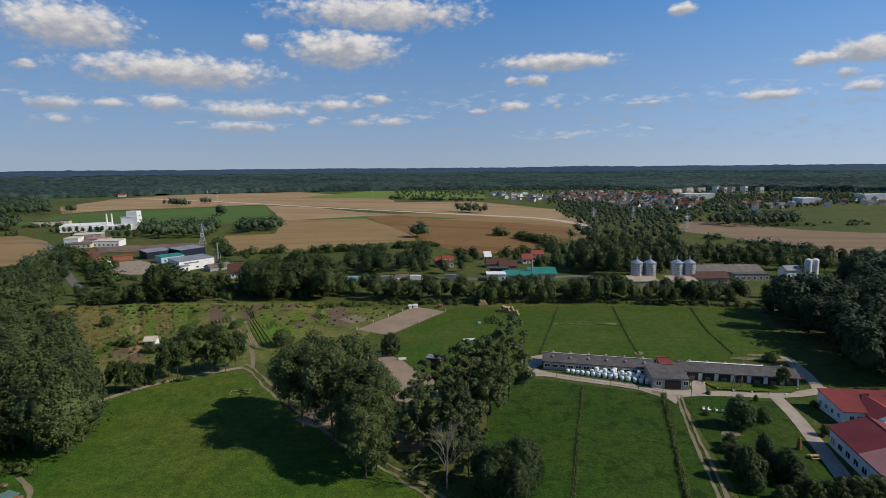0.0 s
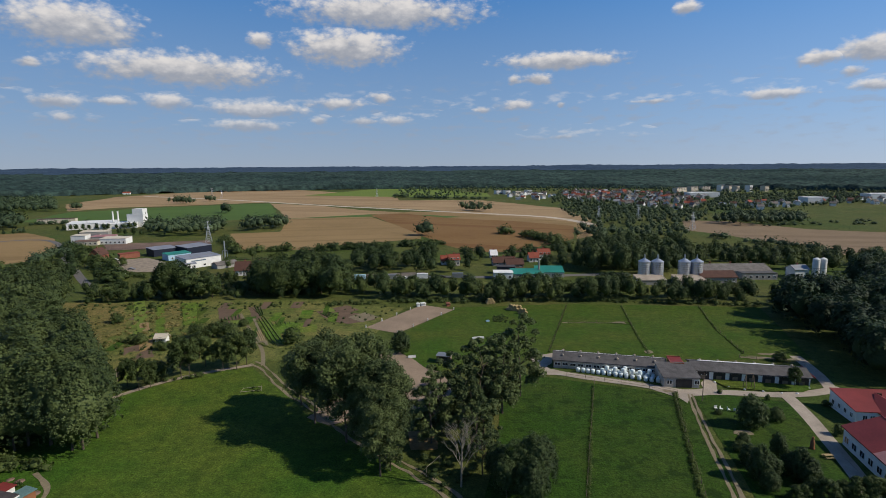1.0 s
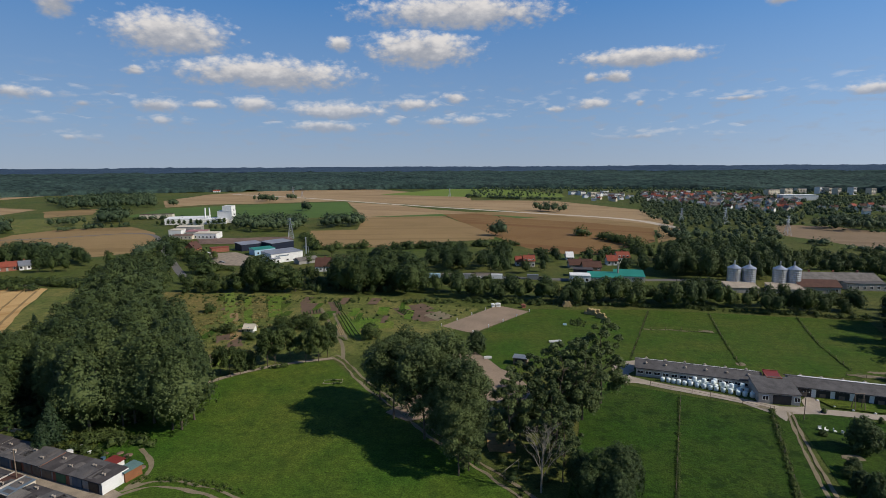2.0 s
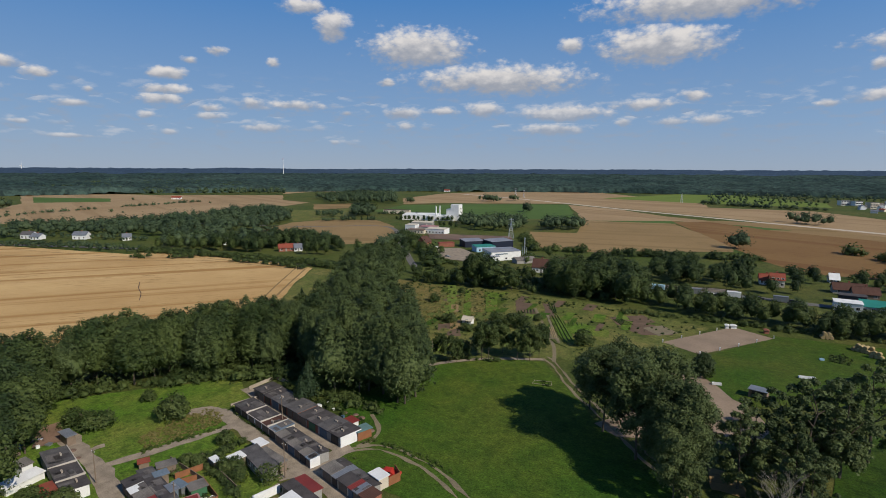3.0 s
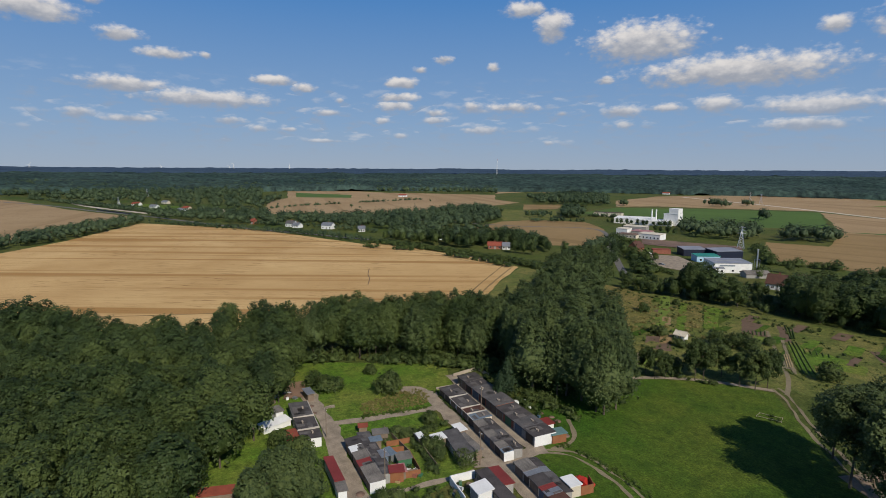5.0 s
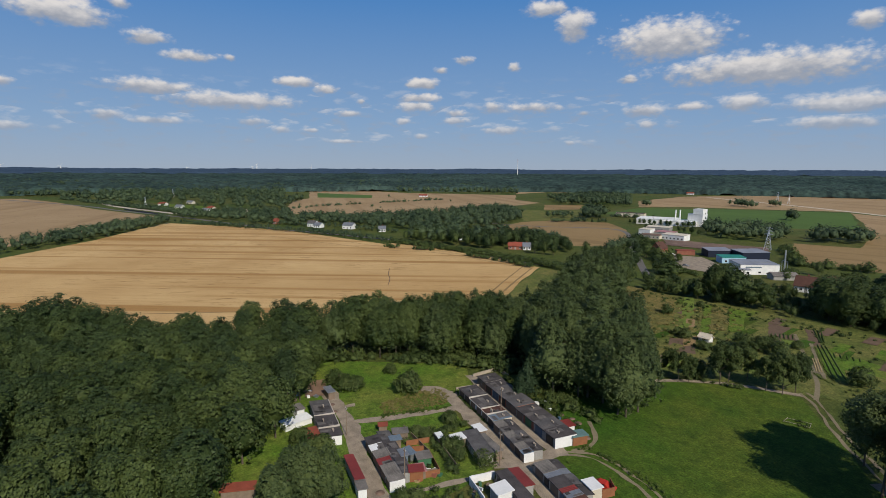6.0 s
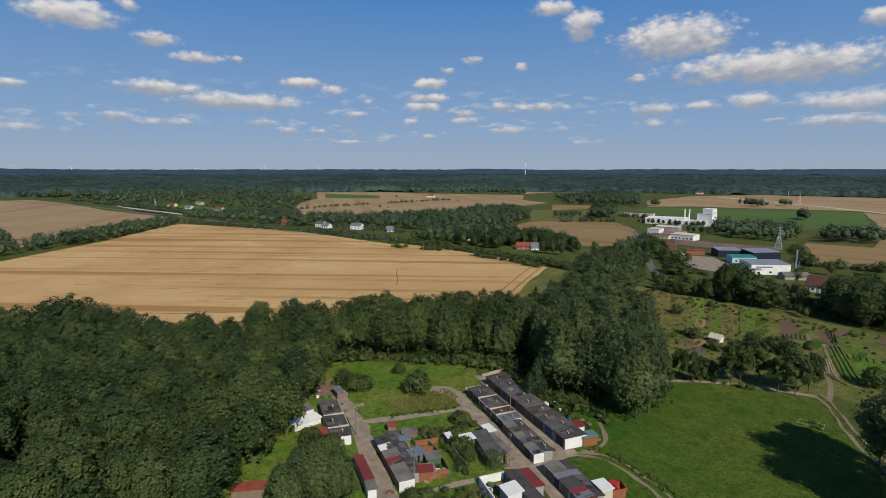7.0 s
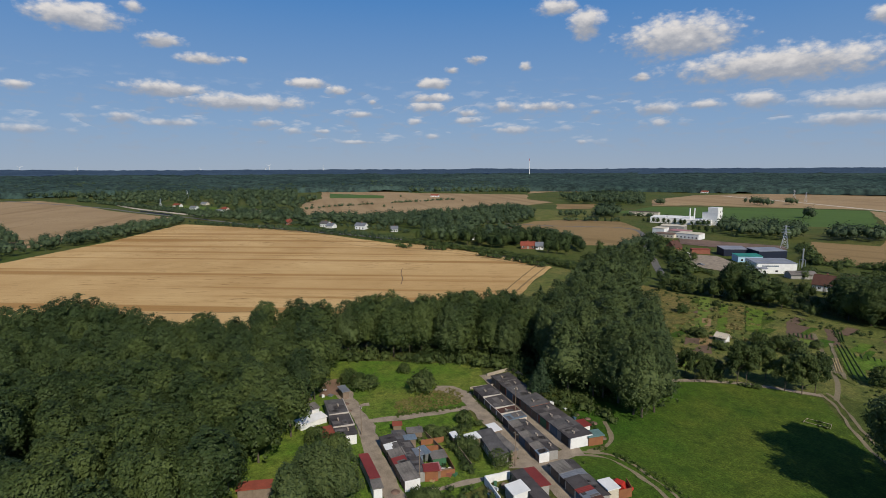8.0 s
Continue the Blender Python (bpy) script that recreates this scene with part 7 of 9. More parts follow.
solid("chimney_stack", Geo().lathe([(0.6, 0), (0.42, 8.5), (0.5, 8.6), (0.5, 9)], 10), GREY_WALL, "grey chimney stack beside the hall", "chimney", pose(45.9, 290.1, 0))
for px, L, he, w, r, lab in (((-8.1, 325.7), 8, 3.0, WHITE, TILE_ROOF, "white cottage with a red-brown tiled roof"), ((-3.2, 321.8), 7.5, 4.6, CREAM, TILE_ROOF, "cream house with a red-brown tiled roof"),
                             ((46.8, 334.1), 7, 3.4, WHITE, TILE_ROOF, "white cottage with a red-brown roof"), ((53.6, 342.2), 9, 4.6, WHITE, TILE_ROOF, "white house with a red-brown tiled roof"),
                             ((23.6, 349.5), 5, 2.5, WHITE, WHITE, "small white hut beside fields"), ((23.4, 321.1), 16, 2.6, GREY_WALL, BROWN_ROOF, "long dark barn beside the village"), ((30.6, 313.6), 12, 2.8, PLANK, BROWN_ROOF, "dark timber barn beside the village")):
    gable_house("house", lab, "house", px, 8, L * 0.85, 6.5, he * 0.85, he * 0.85 + 2.7, w, r, 3, 2 if he > 4 else 1, chimneys=1, group="village houses")
gable_house("farmhouse", "white farmhouse with a dark brown hipped roof", "house", (-122.1, 291.6), 13.7, 10, 10, 3.2, 7.2, WHITE, BROWN_ROOF, 5, chimneys=1, ends=2)
gable_house("barn", "dark-roofed barn behind the farmhouse", "barn", (-116.0, 314.5), 30, 15, 8, 3.0, 5.4, GREY_WALL, BROWN_ROOF, 0, chimneys=0, door=None, detail=False)

# the blue and white works
works = flat_building("factory_hall", "white factory hall with a blue-grey roof", "factory", (-159.7, 312.6), 53, 22, 14, 5.8, WHITE, SLATE_BLUE, 3, back=6.6, win=(1.4, 1.0))
part("roof_light", Geo().box(2, 20, 6, 6.6, 6.3, 6.55), TIN, works)
part("lettering_bar", Geo().box(3.0, 12.0, -0.08, -0.02, 4.0, 4.7), DUSTY_BLUE, works, "blue bar of unreadable lettering")
flat_building("factory_lean_to", "white lean-to with a blue-grey roof", "factory", (-158.6, 310.6), 53, 6, 2.6, 3.0, WHITE, SLATE_BLUE, 2, back=3.8)
# both halls: solid walls, navy taken near black for the open fronts' shade
flat_building("factory_hall", "dark blue hall, shade of its open front painted on, blue-grey roof", "factory", (-185.0, 364.1), 62, 19.5, 13, 5.0, NAVY, SLATE_BLUE, 0, back=5.8)
flat_building("factory_hall", "dark blue hall of the works, open front painted on as shade", "factory", (-204.9, 357.6), 52, 16, 12, 4.6, NAVY, SLATE_BLUE, 0, back=5.4)
flat_building("factory_hall", "low turquoise hall of the works", "factory", (-186.0, 341.0), 52, 15, 9, 3.8, PALE_BLUE, TEAL, 3, back=4.4)
e = thing("flue", pose(-144.6, 331.6, 0), "tall steel flue beside the white hall", "chimney")
part("pipe", Geo().lathe([(0.45, 0), (0.4, 14), (0.5, 14.1), (0.5, 14.5)], 10), STEEL, e)
part("frame", Geo().box(-1.6, -1.4, -0.1, 0.1, 0, 8.5).box(1.4, 1.6, -0.1, 0.1, 0, 8.5).box(-1.6, 1.6, -0.1, 0.1, 8.3, 8.5), STEEL, e)
gable_house("barn", "low barn with a grey roof beside the works", "barn", (-141.0, 312.0), 52, 13, 7, 2.4, 3.8, GREY_WALL, ETERNIT, 0, chimneys=0, door=None, detail=False)
gable_house("house", "brick gabled house at the roadside", "house", (-228.4, 337.4), 96, 10, 7.5, 4.6, 8.4, BRICK, BROWN_ROOF, 3, 1, ends=2, group="village houses")
flat_building("open_shed", "open shed with a red-brown roof in the yard", "shed", (-222.9, 348.7), 45, 12, 6, 3.2, BRICK, TILE_ROOF, 0)
land("factory_yard", [(-222.3, 344.7), (-206.9, 352.6), (-178.0, 330.0), (-168.5, 303.0), (-184.5, 302.2), (-201.2, 310.8)], GRAVEL, "pale paved yard of the works with parked cars", "yard", 6, 1)
land("factory_yard", [(-280.4, 416.5), (-204.7, 440.9), (-193.1, 415.7), (-223.6, 392.3), (-259.3, 386.4)], RUBBLE, "brown broken ground behind the works", "yard", 10, 3)

# the white dairy with its tower
tower = flat_building("factory_tower", "white factory tower block with an upper step", "factory", (-337.5, 544.0), 6, 16, 11, 13.0, WHITE, WHITE, 0)
part("upper_block", Geo().box(5.5, 15.8, 0.4, 10.6, 13.2, 18.6), WHITE, tower)
part("name_bar", Geo().box(2.0, 8.0, -0.1, -0.03, 3.6, 4.4), DARK_METAL, tower, "dark bar of unreadable lettering")
for k in range(3):
    add_window(tower, 16.03, 6.0, 5 + 4 * k, 1.6, 1.6, 90)
flat_building("factory_hall", "long white factory hall with a flat roof", "factory", (-382.6, 517.5), 24, 42, 26, 6.0, WHITE, WHITE, 0, back=6.6)
flat_building("factory_hall", "white factory hall beside the tower", "factory", (-355.0, 524.3), 24, 34, 20, 5.0, WHITE, WHITE, 0, back=5.6)
for x, y in ((-346.8, 536.1), (-344.1, 540.1)):
    solid("flue", Geo().lathe([(0.8, 0), (0.7, 16), (0.8, 16.2), (0.8, 17)], 10), WHITE, "slender white factory flue", "chimney", pose(x, y, 0))
for lab, p, turn, L, W, h, wall, roof, n in (("low white warehouse with a pale roof", (-283.5, 419.0), 6, 20, 11, 4.4, WHITE, CREAM, 6), ("small white office beside the factory road", (-313.0, 427.5), 8, 11, 9, 5.6, WHITE, CREAM, 4),
                                             ("low store with a faded roof", (-299.0, 411.5), 10, 17, 8, 3.0, CREAM, RUBBLE, 5), ("pale store with a grey roof", (-318.0, 441.5), 12, 15, 10, 3.8, CREAM, ETERNIT, 4),
                                             ("open store with a faded pinkish roof", (-301.0, 434.0), 8, 17, 10, 4.0, PALE_WALL, PINK_ROOF, 0), ("grey store with a pale roof", (-330.0, 462.0), 20, 22, 12, 4.4, GREY_WALL, CREAM, 0)):
    flat_building("warehouse", lab, "warehouse", p, turn, L, W, h, wall, roof, n, back=h + 0.6)
flat_building("warehouse", "brown store beside the field", "warehouse", (-459.6, 578.6), 20, 36, 10, 5.0, CREAM, BROWN_ROOF, 0)

# scattered houses among trees
for px, turn, L, he, w, r, lab in (((-546.0, 194.9), 30, 12, 4.4, WHITE, TAR_FELT, "white house with a flat grey roof among trees"), ((-531.7, 196.3), 30, 10, 3.2, WHITE, TIN, "white house beside woodland"), ((-504.9, 216.6), 35, 14, 4.6, WHITE, TIN, "white house with a pale roof among trees"),
                                   ((-462.0, 235.3), 60, 8, 3.6, WHITE, TIN, "narrow white gabled house among trees"), ((-590.4, 171.8), 30, 6, 4.0, BRICK, TILE_ROOF, "small brick tower house among trees"), ((-307.3, 264.9), 50, 13, 3.2, BRICK, TILE_ROOF, "brick house with a red tiled roof"),
                                   ((-299.0, 272.1), 50, 7, 3.2, WHITE, TIN, "white cottage beside the country road"), ((-1011.7, 614.1), 40, 22, 4.0, WHITE, TILE_ROOF, "white farm with red roofs"), ((-803.4, 136.6), 20, 16, 4.0, WHITE, TIN, "white house beside the country road"),
                                   ((-1230.1, 1192.0), 40, 30, 5.0, CREAM, TILE_ROOF, "far farmhouse with a red roof"), ((-1240.9, 1261.1), 40, 24, 5.0, WHITE, TILE_ROOF, "far farmhouse with a red roof"), ((-781.1, 1248.2), 20, 20, 4.0, WHITE, TILE_ROOF, "far white farm beside pale fields"), ((-370.7, 265.1), 50, 6, 3.0, WHITE, TIN, "small white hut beside the road")):
    gable_house("house", lab, "house", px, turn, L * 0.8, 7.5, he * 0.85, he * 0.85 + 2.4, w, r, 3, 1, chimneys=1, group="scattered houses", detail=False)

# the main road beyond the stubble, with its barrier and gardens
lane("main_road", [(-1090.0, 30.0), (-974.1, 50.0), (-860.0, 84.0), (-793.0, 104.0), (-745.0, 128.0)], 9, PALE_BED, "pale main road beyond the stubble", step=15, rough=0.02)
for a, b in (((-905.0, 52.0), (-850.0, 66.0)), ((-848.0, 66.5), (-793.0, 84.0))):
    L = math.dist(a, b)
    solid("road_barrier", Geo().box(0, L, -0.15, 0.15, -0.3, 1.6).box(0, L, -0.2, 0.2, 1.6, 1.75), NAVY, "dark blue barrier along the main road", "barrier", pose(*a, 0, 0, 0, heading(a, b)))
for x, y, L, w, r in ((-905.0, 118.0, 12, WHITE, TIN), (-845.0, 152.0, 10, CREAM, TILE_ROOF), (-985.0, 104.0, 14, WHITE, TILE_ROOF), (-765.0, 176.0, 12, CREAM, ETERNIT), (-1010.0, 150.0, 12, CREAM, TIN)):
    gable_house("house", "far cottage among gardens beside the main road", "house", (x, y), 35, L, 8, 3.0, 5.4, w, r, 3, 1, chimneys=1, group="scattered houses", detail=False)
land("green_field", [(-960.0, 62.0), (-850.0, 96.0), (-790.0, 120.0), (-800.0, 165.0), (-900.0, 170.0), (-1030.0, 120.0)], PLOT, "green gardens beside the main road", "gardens", 12, 4)

# the town
town = random.Random(31)
walls, roofs = (WHITE, WHITE, CREAM, WHITE), (TILE_ROOF, BROWN_ROOF, BROWN_ROOF, ETERNIT, ETERNIT, TIN)
for poly, spacing in (([(185.6, 968.3), (260.0, 1263.3), (383.8, 1242.5), (471.6, 1040.1), (347.2, 744.0), (281.2, 711.5), (246.9, 819.6)], 23), ([(347.2, 744.0), (463.5, 847.2), (751.4, 964.6), (652.1, 826.6), (466.8, 753.3), (365.2, 704.4)], 34), ([(84.3, 1094.0), (184.5, 1194.7), (205.8, 1077.1), (182.6, 952.2), (99.6, 962.2)], 34)):
    for x, y in spots(poly, spacing, town):
        L = town.uniform(7, 10)
        he = town.choice((2.8, 4.2, 5.0))
        gable_house("town_house", "far town house with a pitched roof", "house", (x, y), town.uniform(0, 180), L, town.uniform(6, 7.5), he, he + town.uniform(2, 3.2), town.choice(walls), town.choice(roofs), 3, 2 if he > 4 else 1, door=None, chimneys=1, group="town houses", detail=False)
for x, y, n, h in ((462.4, 1151.3, 60, 14), (509.9, 1194.3, 40, 15), (593.8, 1234.9, 26, 17), (610.0, 1232.1, 20, 16), (612.3, 1204.0, 24, 16), (638.2, 1199.6, 26, 17), (682.1, 1219.6, 30, 14), (555.1, 1241.6, 40, 13), (85.5, 1160.8, 30, 10), (117.9, 1089.3, 28, 11), (145.4, 1128.9, 24, 12), (159.2, 1063.2, 26, 9), (104.6, 1158.0, 24, 10)):
    flat_building("apartment_block", "far pale apartment block with rows of windows", "apartments", (x, y), town.uniform(18, 42), n * 0.55, 11, h * 0.85, town.choice((WHITE, CREAM)), TAR_FELT, 6, storeys=int(h / 2.9), group="apartment blocks", win=(2.2, 1.5))
for x, y, n in ((-115.6, 2331.2, 90), (-6.1, 2209.4, 70), (428.3, 1007.6, 55), (701.8, 936.9, 60), (536.1, 839.3, 30)):
    flat_building("warehouse", "far long white shed on the edge of town", "warehouse", (x, y), 0, n, 25, 9, WHITE, WHITE, 0, group="far sheds")

# pylons, mast, wind turbines
lattice("pylon", "grey steel lattice power pylon", "pylon", -200.1, 429.4, 17.5, 5.0, STEEL)
for x, y in ((-920.5, 80.9), (-1258.0, 162.4), (-527.3, 1156.2), (152.6, 580.4), (-467.1, 1066.9), (-160.1, 1086.0), (199.7, 595.8), (217.3, 498.7)):
    lattice("pylon", "far grey steel lattice power pylon", "pylon", x, y, 17, 4.5, STEEL, steps=6)
e = thing("radio_mast", pose(-2246, 1993, rise(-2246, 1993)), "tall slender red and white radio mast", "mast")
for k in range(6):
    part("mast_section", Geo().tube((0, 0, k * 16), (0, 0, k * 16 + 16), 2.2 - 0.25 * k, 1.95 - 0.25 * k, 8), RED_PAINT if k == 5 else WHITE, e)
part("platform", Geo().lathe([(2.6, 80), (2.6, 83)], 10), WHITE, e)
for a, h in ((-95.16, 80), (-91.19, 76), (-75.39, 74), (-75.01, 91), (-69.76, 77), (-81.32, 67), (-65.86, 50)):
    x, y = 4300 * math.sin(radians(a)), 4300 * math.cos(radians(a))
    z = rise(x, y)
    e = thing("wind_turbine", pose(x, y, z, 0, 0, -a), "far white wind turbine with still blades", "wind turbine", "wind turbines")
    part("tower", Geo().tube((0, 0, 0), (0, 0, h - z), 2.4, 1.4, 8), WHITE, e)
    part("nacelle", Geo().box(-1.5, 1.5, -3, 5, h - z - 1, h - z + 2), WHITE, e)
    for k in range(3):
        b = radians(90 + 120 * k + a * 7)
        part("blade", Geo().tube((0, -3.5, h - z), (22 * math.cos(b), -3.5, h - z + 22 * math.sin(b)), 1.0, 0.25, 4), WHITE, e)

for k, (a, b) in enumerate(zip([(-60.3, 285.1), (-49.9, 287.8), (-39.2, 289.4), (-29.3, 292.3), (-20.4, 292.9)], [(-50.2, 287.4), (-40.2, 290.0), (-30.0, 291.5), (-21.4, 293.2), (-16.1, 293.2)])):
    L = math.dist(a, b)
    solid("platform_wall", Geo().box(0, L, -0.2, 0.2, -0.3, 1.5).box(-0.05, L + 0.05, -0.28, 0.28, 1.5, 1.62), CONCRETE, "pale concrete wall along the railway", "wall", pose(*a, 0, 0, 0, heading(a, b)), "railway walls")
    keep_clear(a, heading(a, b), L * 0.5, 1)

# ---- trees and woods ----
rng = random.Random(4)


def woods(name, keys, far_keys, poly, spacing, heights, label, limit=190, own=0):
    """A wood over an area: the nearest trees are things of their own, the rest one mass."""
    places = sorted(spots(poly, spacing, rng), key=lambda p: p[0] ** 2 + p[1] ** 2)
    for x, y in places[:own]:
        plant(rng.choice(keys), x, y, rng.uniform(*heights), wide=rng.uniform(0.95, 1.2))
    rest = places[own:]
    for k, want in ((keys, True), (far_keys, False)):
        some = [p for p in rest if (math.hypot(*p) < limit) == want]
        for i, key in enumerate(k):
            wood(name, [key], some[i::len(k)], heights, label, rng)


def bushes(name, poly, spacing, heights, label, key="scrub"):
    wood(name, [key], spots(poly, spacing, rng, 0.45, True), heights, label, rng, (0.8, 1.3))


# the great forest beside the garages
woods("forest", ["grove", "grove_dark", "grove"], ["grove_dark", "grove"],
      [(-155.9, 59.9), (-137.4, 48.2), (-122.6, 38.3), (-111.8, 31.2), (-104.0, 25.8), (-97.0, 16.6), (-93.2, 10.4), (-88.3, 1.1), (-106.9, -27.8), (-174.3, -52.0), (-232.8, -59.8), (-227.1, -31.3), (-217.1, -7.5), (-192.0, 24.4), (-176.2, 44.4)], 6.7, (9.5, 15.5), "dense green deciduous forest", 160, 90)
# taller trees on the forest's far edge
for x, y, h in ((-224.0, -30.0, 15), (-220.0, -23.0, 15), (-217.0, -14.0, 17), (-213.0, -8.0, 18), (-208.0, -3.0, 17), (-202.0, 1.0, 15), (-196.0, 4.5, 13), (-225.0, -38.0, 15)):
    plant("grove_dark", x, y, h, "tall dark tree over the forest's edge", 1.2)
# tall row at the edge of the wheat
woods("tree_belt", ["broad", "poplar", "broad"], ["canopy_poplar", "canopy"], [(-156.3, 60.1), (-129.9, 97.9), (-116.6, 109.2), (-125.6, 123.8), (-144.6, 135.2), (-154.4, 116.5), (-167.8, 86.1), (-176.4, 68.2)], 6.6, (14, 19), "tall dense trees along the wheat field", 172, 40)
woods("tree_belt", ["broad", "dark"], ["canopy", "canopy_dark"], [(-181.3, 36.6), (-165.7, 48.6), (-156.3, 60.1), (-174.6, 67.4), (-182.7, 54.0), (-188.8, 40.1)], 6.8, (11, 16.5), "tall trees where forest meets wheat", 172, 0)
# the belt that runs away from the meadow's corner
woods("avenue_trees", ["poplar"], ["canopy_poplar"], [(-116.2, 109.9), (-102.8, 99.4), (-84.6, 97.7), (-79.7, 101.9), (-77.6, 109.6), (-87.2, 123.5), (-119.5, 155.1), (-152.1, 192.9), (-172.3, 229.4), (-185.4, 224.7), (-177.9, 193.5), (-159.2, 164.8), (-134.4, 132.4)], 7.0, (18, 23.5), "tall poplar belt beside the meadow", 165, 42)
# big trees over the sandy yard
for x, y, h in ((-31.9, 118.4, 21), (-22.7, 109.8, 23), (-30.1, 124.2, 21), (-19.9, 114.9, 24), (-14.2, 107.0, 21), (-13.5, 110.0, 18), (-38.0, 128.3, 16), (-17.1, 105.3, 16), (-13.4, 96.8, 15), (-13.2, 103.0, 18)):
    plant("giant", x, y, h, "tall spreading broadleaf tree over the meadow", 1.0)
for x, y, h in ((-4.1, 109.4, 17), (1.9, 117.1, 20), (7.2, 119.9, 22), (12.5, 124.3, 21), (17.9, 134.2, 23), (-1.9, 114.4, 18), (7.4, 107.1, 13), (10.8, 125.9, 20), (4.7, 109.4, 14)):
    plant("airy", x, y, h, "tall airy broadleaf tree beside the paddock", 1.05)
for x, y, h in ((9.5, 94.6, 8), (13.2, 92.9, 10), (16.2, 92.1, 11), (17.1, 93.9, 10), (10.5, 90.2, 8), (14.6, 87.3, 9)):
    plant("dark", x, y, h, "dark green tree at the paddock's edge", 1.1)
plant("round", -16.8, 167.6, 7.2, "single dark dense round tree by the arena", 0.95)
# allotment trees
for x, y, h in ((-64.2, 152.0, 12), (-63.0, 156.6, 11), (-68.0, 151.1, 10), (-74.6, 154.3, 10), (-77.7, 145.5, 12), (-76.8, 148.5, 11), (-79.9, 161.5, 9), (-84.8, 136.9, 9), (-82.8, 138.8, 8), (-98.2, 139.5, 9), (-92.1, 135.1, 8), (-89.1, 138.8, 8), (-100.3, 135.8, 10)):
    plant("lobed", x, y, h, "leafy tree beside the allotments", 0.8)
for x, y, h in ((-130.9, 200.0, 4), (-55.1, 176.7, 5.5), (-79.8, 196.7, 3), (-107.4, 175.8, 3.5), (-90.4, 183.1, 5), (-96.4, 169.5, 3), (-79.8, 184.3, 5), (-85.1, 145.5, 5), (-111.1, 177.0, 3), (-86.0, 184.3, 5), (-85.9, 191.0, 4), (-130.0, 223.5, 2.5)):
    plant("bush", x, y, h)
# garden bushes and trees by the white houses
for x, y, h, w in ((76.4, 121.0, 3.4, 0.8), (60.9, 107.4, 2.2, 1), (64.6, 124.5, 1.3, 1), (100.2, 161.1, 3, 1), (93.3, 129.3, 1.5, 1),
                   (95.0, 126.7, 1.6, 1), (94.9, 128.6, 1.6, 1), (95.1, 124.3, 1.8, 1), (101.8, 126.7, 2.2, 1), (80.7, 132.5, 1.6, 0.6), (86.0, 114.3, 2.5, 0.7)):
    plant("bush", x, y, h, "rounded green garden bush on the lawn", w)
for x, y, h, w in ((69.2, 118.2, 7.3, 0.95), (67.3, 104.7, 5.7, 0.65), (59.3, 97.0, 6.8, 0.75), (59.9, 101.9, 4.5, 0.9), (61.5, 97.0, 5, 0.8), (66.0, 98.5, 5.0, 0.8), (67.0, 97.0, 6.2, 0.8), (67.6, 95.5, 5.2, 0.9), (62.7, 109.7, 3, 1.1), (59.2, 93.3, 4, 1.0)):
    plant("round", x, y, h, "dense dark green shrub on the lawn", w)
for x, y, h in ((67.4, 91.6, 4), (75.0, 91.0, 4.4), (92.2, 140.4, 6)):
    plant("lobed", x, y, h, "small leafy garden tree", 0.75)
for x, y, h in ((64.8, 89.6, 4.6), (66.6, 88.3, 5.2), (69.6, 89.0, 4.8), (71.9, 88.4, 5.8), (74.6, 88.1, 6), (77.7, 88.4, 6), (61.2, 88.0, 4.5)):
    plant("lobed", x, y, h, "leafy dark garden tree beside the drive", 1.0)
# round bushes on the weedy plot and trees among the garages
for x, y, h in ((-120.8, 69.7, 6), (-131.3, 55.8, 4.5), (-130.3, 58.7, 4), (-136.6, 54.7, 4), (-135.5, 72.0, 3), (-100.0, 68.6, 3), (-88.5, 62.4, 3.2), (-90.0, 61.4, 2.8), (-85.6, 61.2, 2.6), (-81.5, 64.2, 3), (-99.2, 58.8, 2.5), (-96.7, 60.2, 2.5), (-104.9, 36.3, 4), (-103.3, 38.9, 4), (-109.4, 36.1, 4), (-78.6, 43.9, 3), (-77.5, 46.2, 3)):
    plant("bush", x, y, h, "leafy bush among the garages")
for x, y, h in ((-86.4, 29.4, 13), (-87.5, 26.2, 12), (-85.2, 32.7, 11), (-84.8, 23.4, 12)):
    plant("poplar", x, y, h, "leafy tree between the garages and the forest", 1.25)
plant("conifer", -100.2, 93.5, 11, "dark spruce behind the garage row", 0.9)
plant("conifer", -100.2, 91.4, 8, "dark spruce behind the garage row", 0.9)
plant("conifer", -177.1, 164.4, 8, "young spruce beside the wheat field", 0.8)
bushes("undergrowth", [(-154.9, 57.7), (-145.3, 74.3), (-126.0, 94.9), (-111.5, 102.3), (-116.6, 109.2), (-133.1, 100.4), (-159.8, 61.5)], 2.6, (0.5, 4.0), "bushy undergrowth along the tree line")
bushes("undergrowth", [(-104.1, 97.5), (-83.2, 96.1), (-78.2, 100.0), (-82.0, 100.6), (-100.7, 102.6)], 2.4, (1, 2.6), "bushy undergrowth along the tree line")
bushes("undergrowth", [(-134.4, 172.4), (-164.3, 214.9), (-167.1, 228.7), (-63.2, 234.4), (-56.3, 227.4), (-103.9, 217.8), (-149.9, 214.7), (-122.5, 161.6)], 3.6, (0.4, 1.4), "weeds and low bushes of the allotments")
bushes("undergrowth", [(-122.5, 161.6), (-118.8, 184.5), (-92.1, 184.4), (-78.3, 156.6), (-96.6, 139.5)], 3.6, (0.3, 1.3), "weeds and low bushes of the allotments")
bushes("undergrowth", [(-78.6, 214.0), (-21.8, 227.0), (-32.1, 201.5), (-51.2, 190.8)], 4.6, (0.3, 1.0), "weeds and low bushes of the allotments")
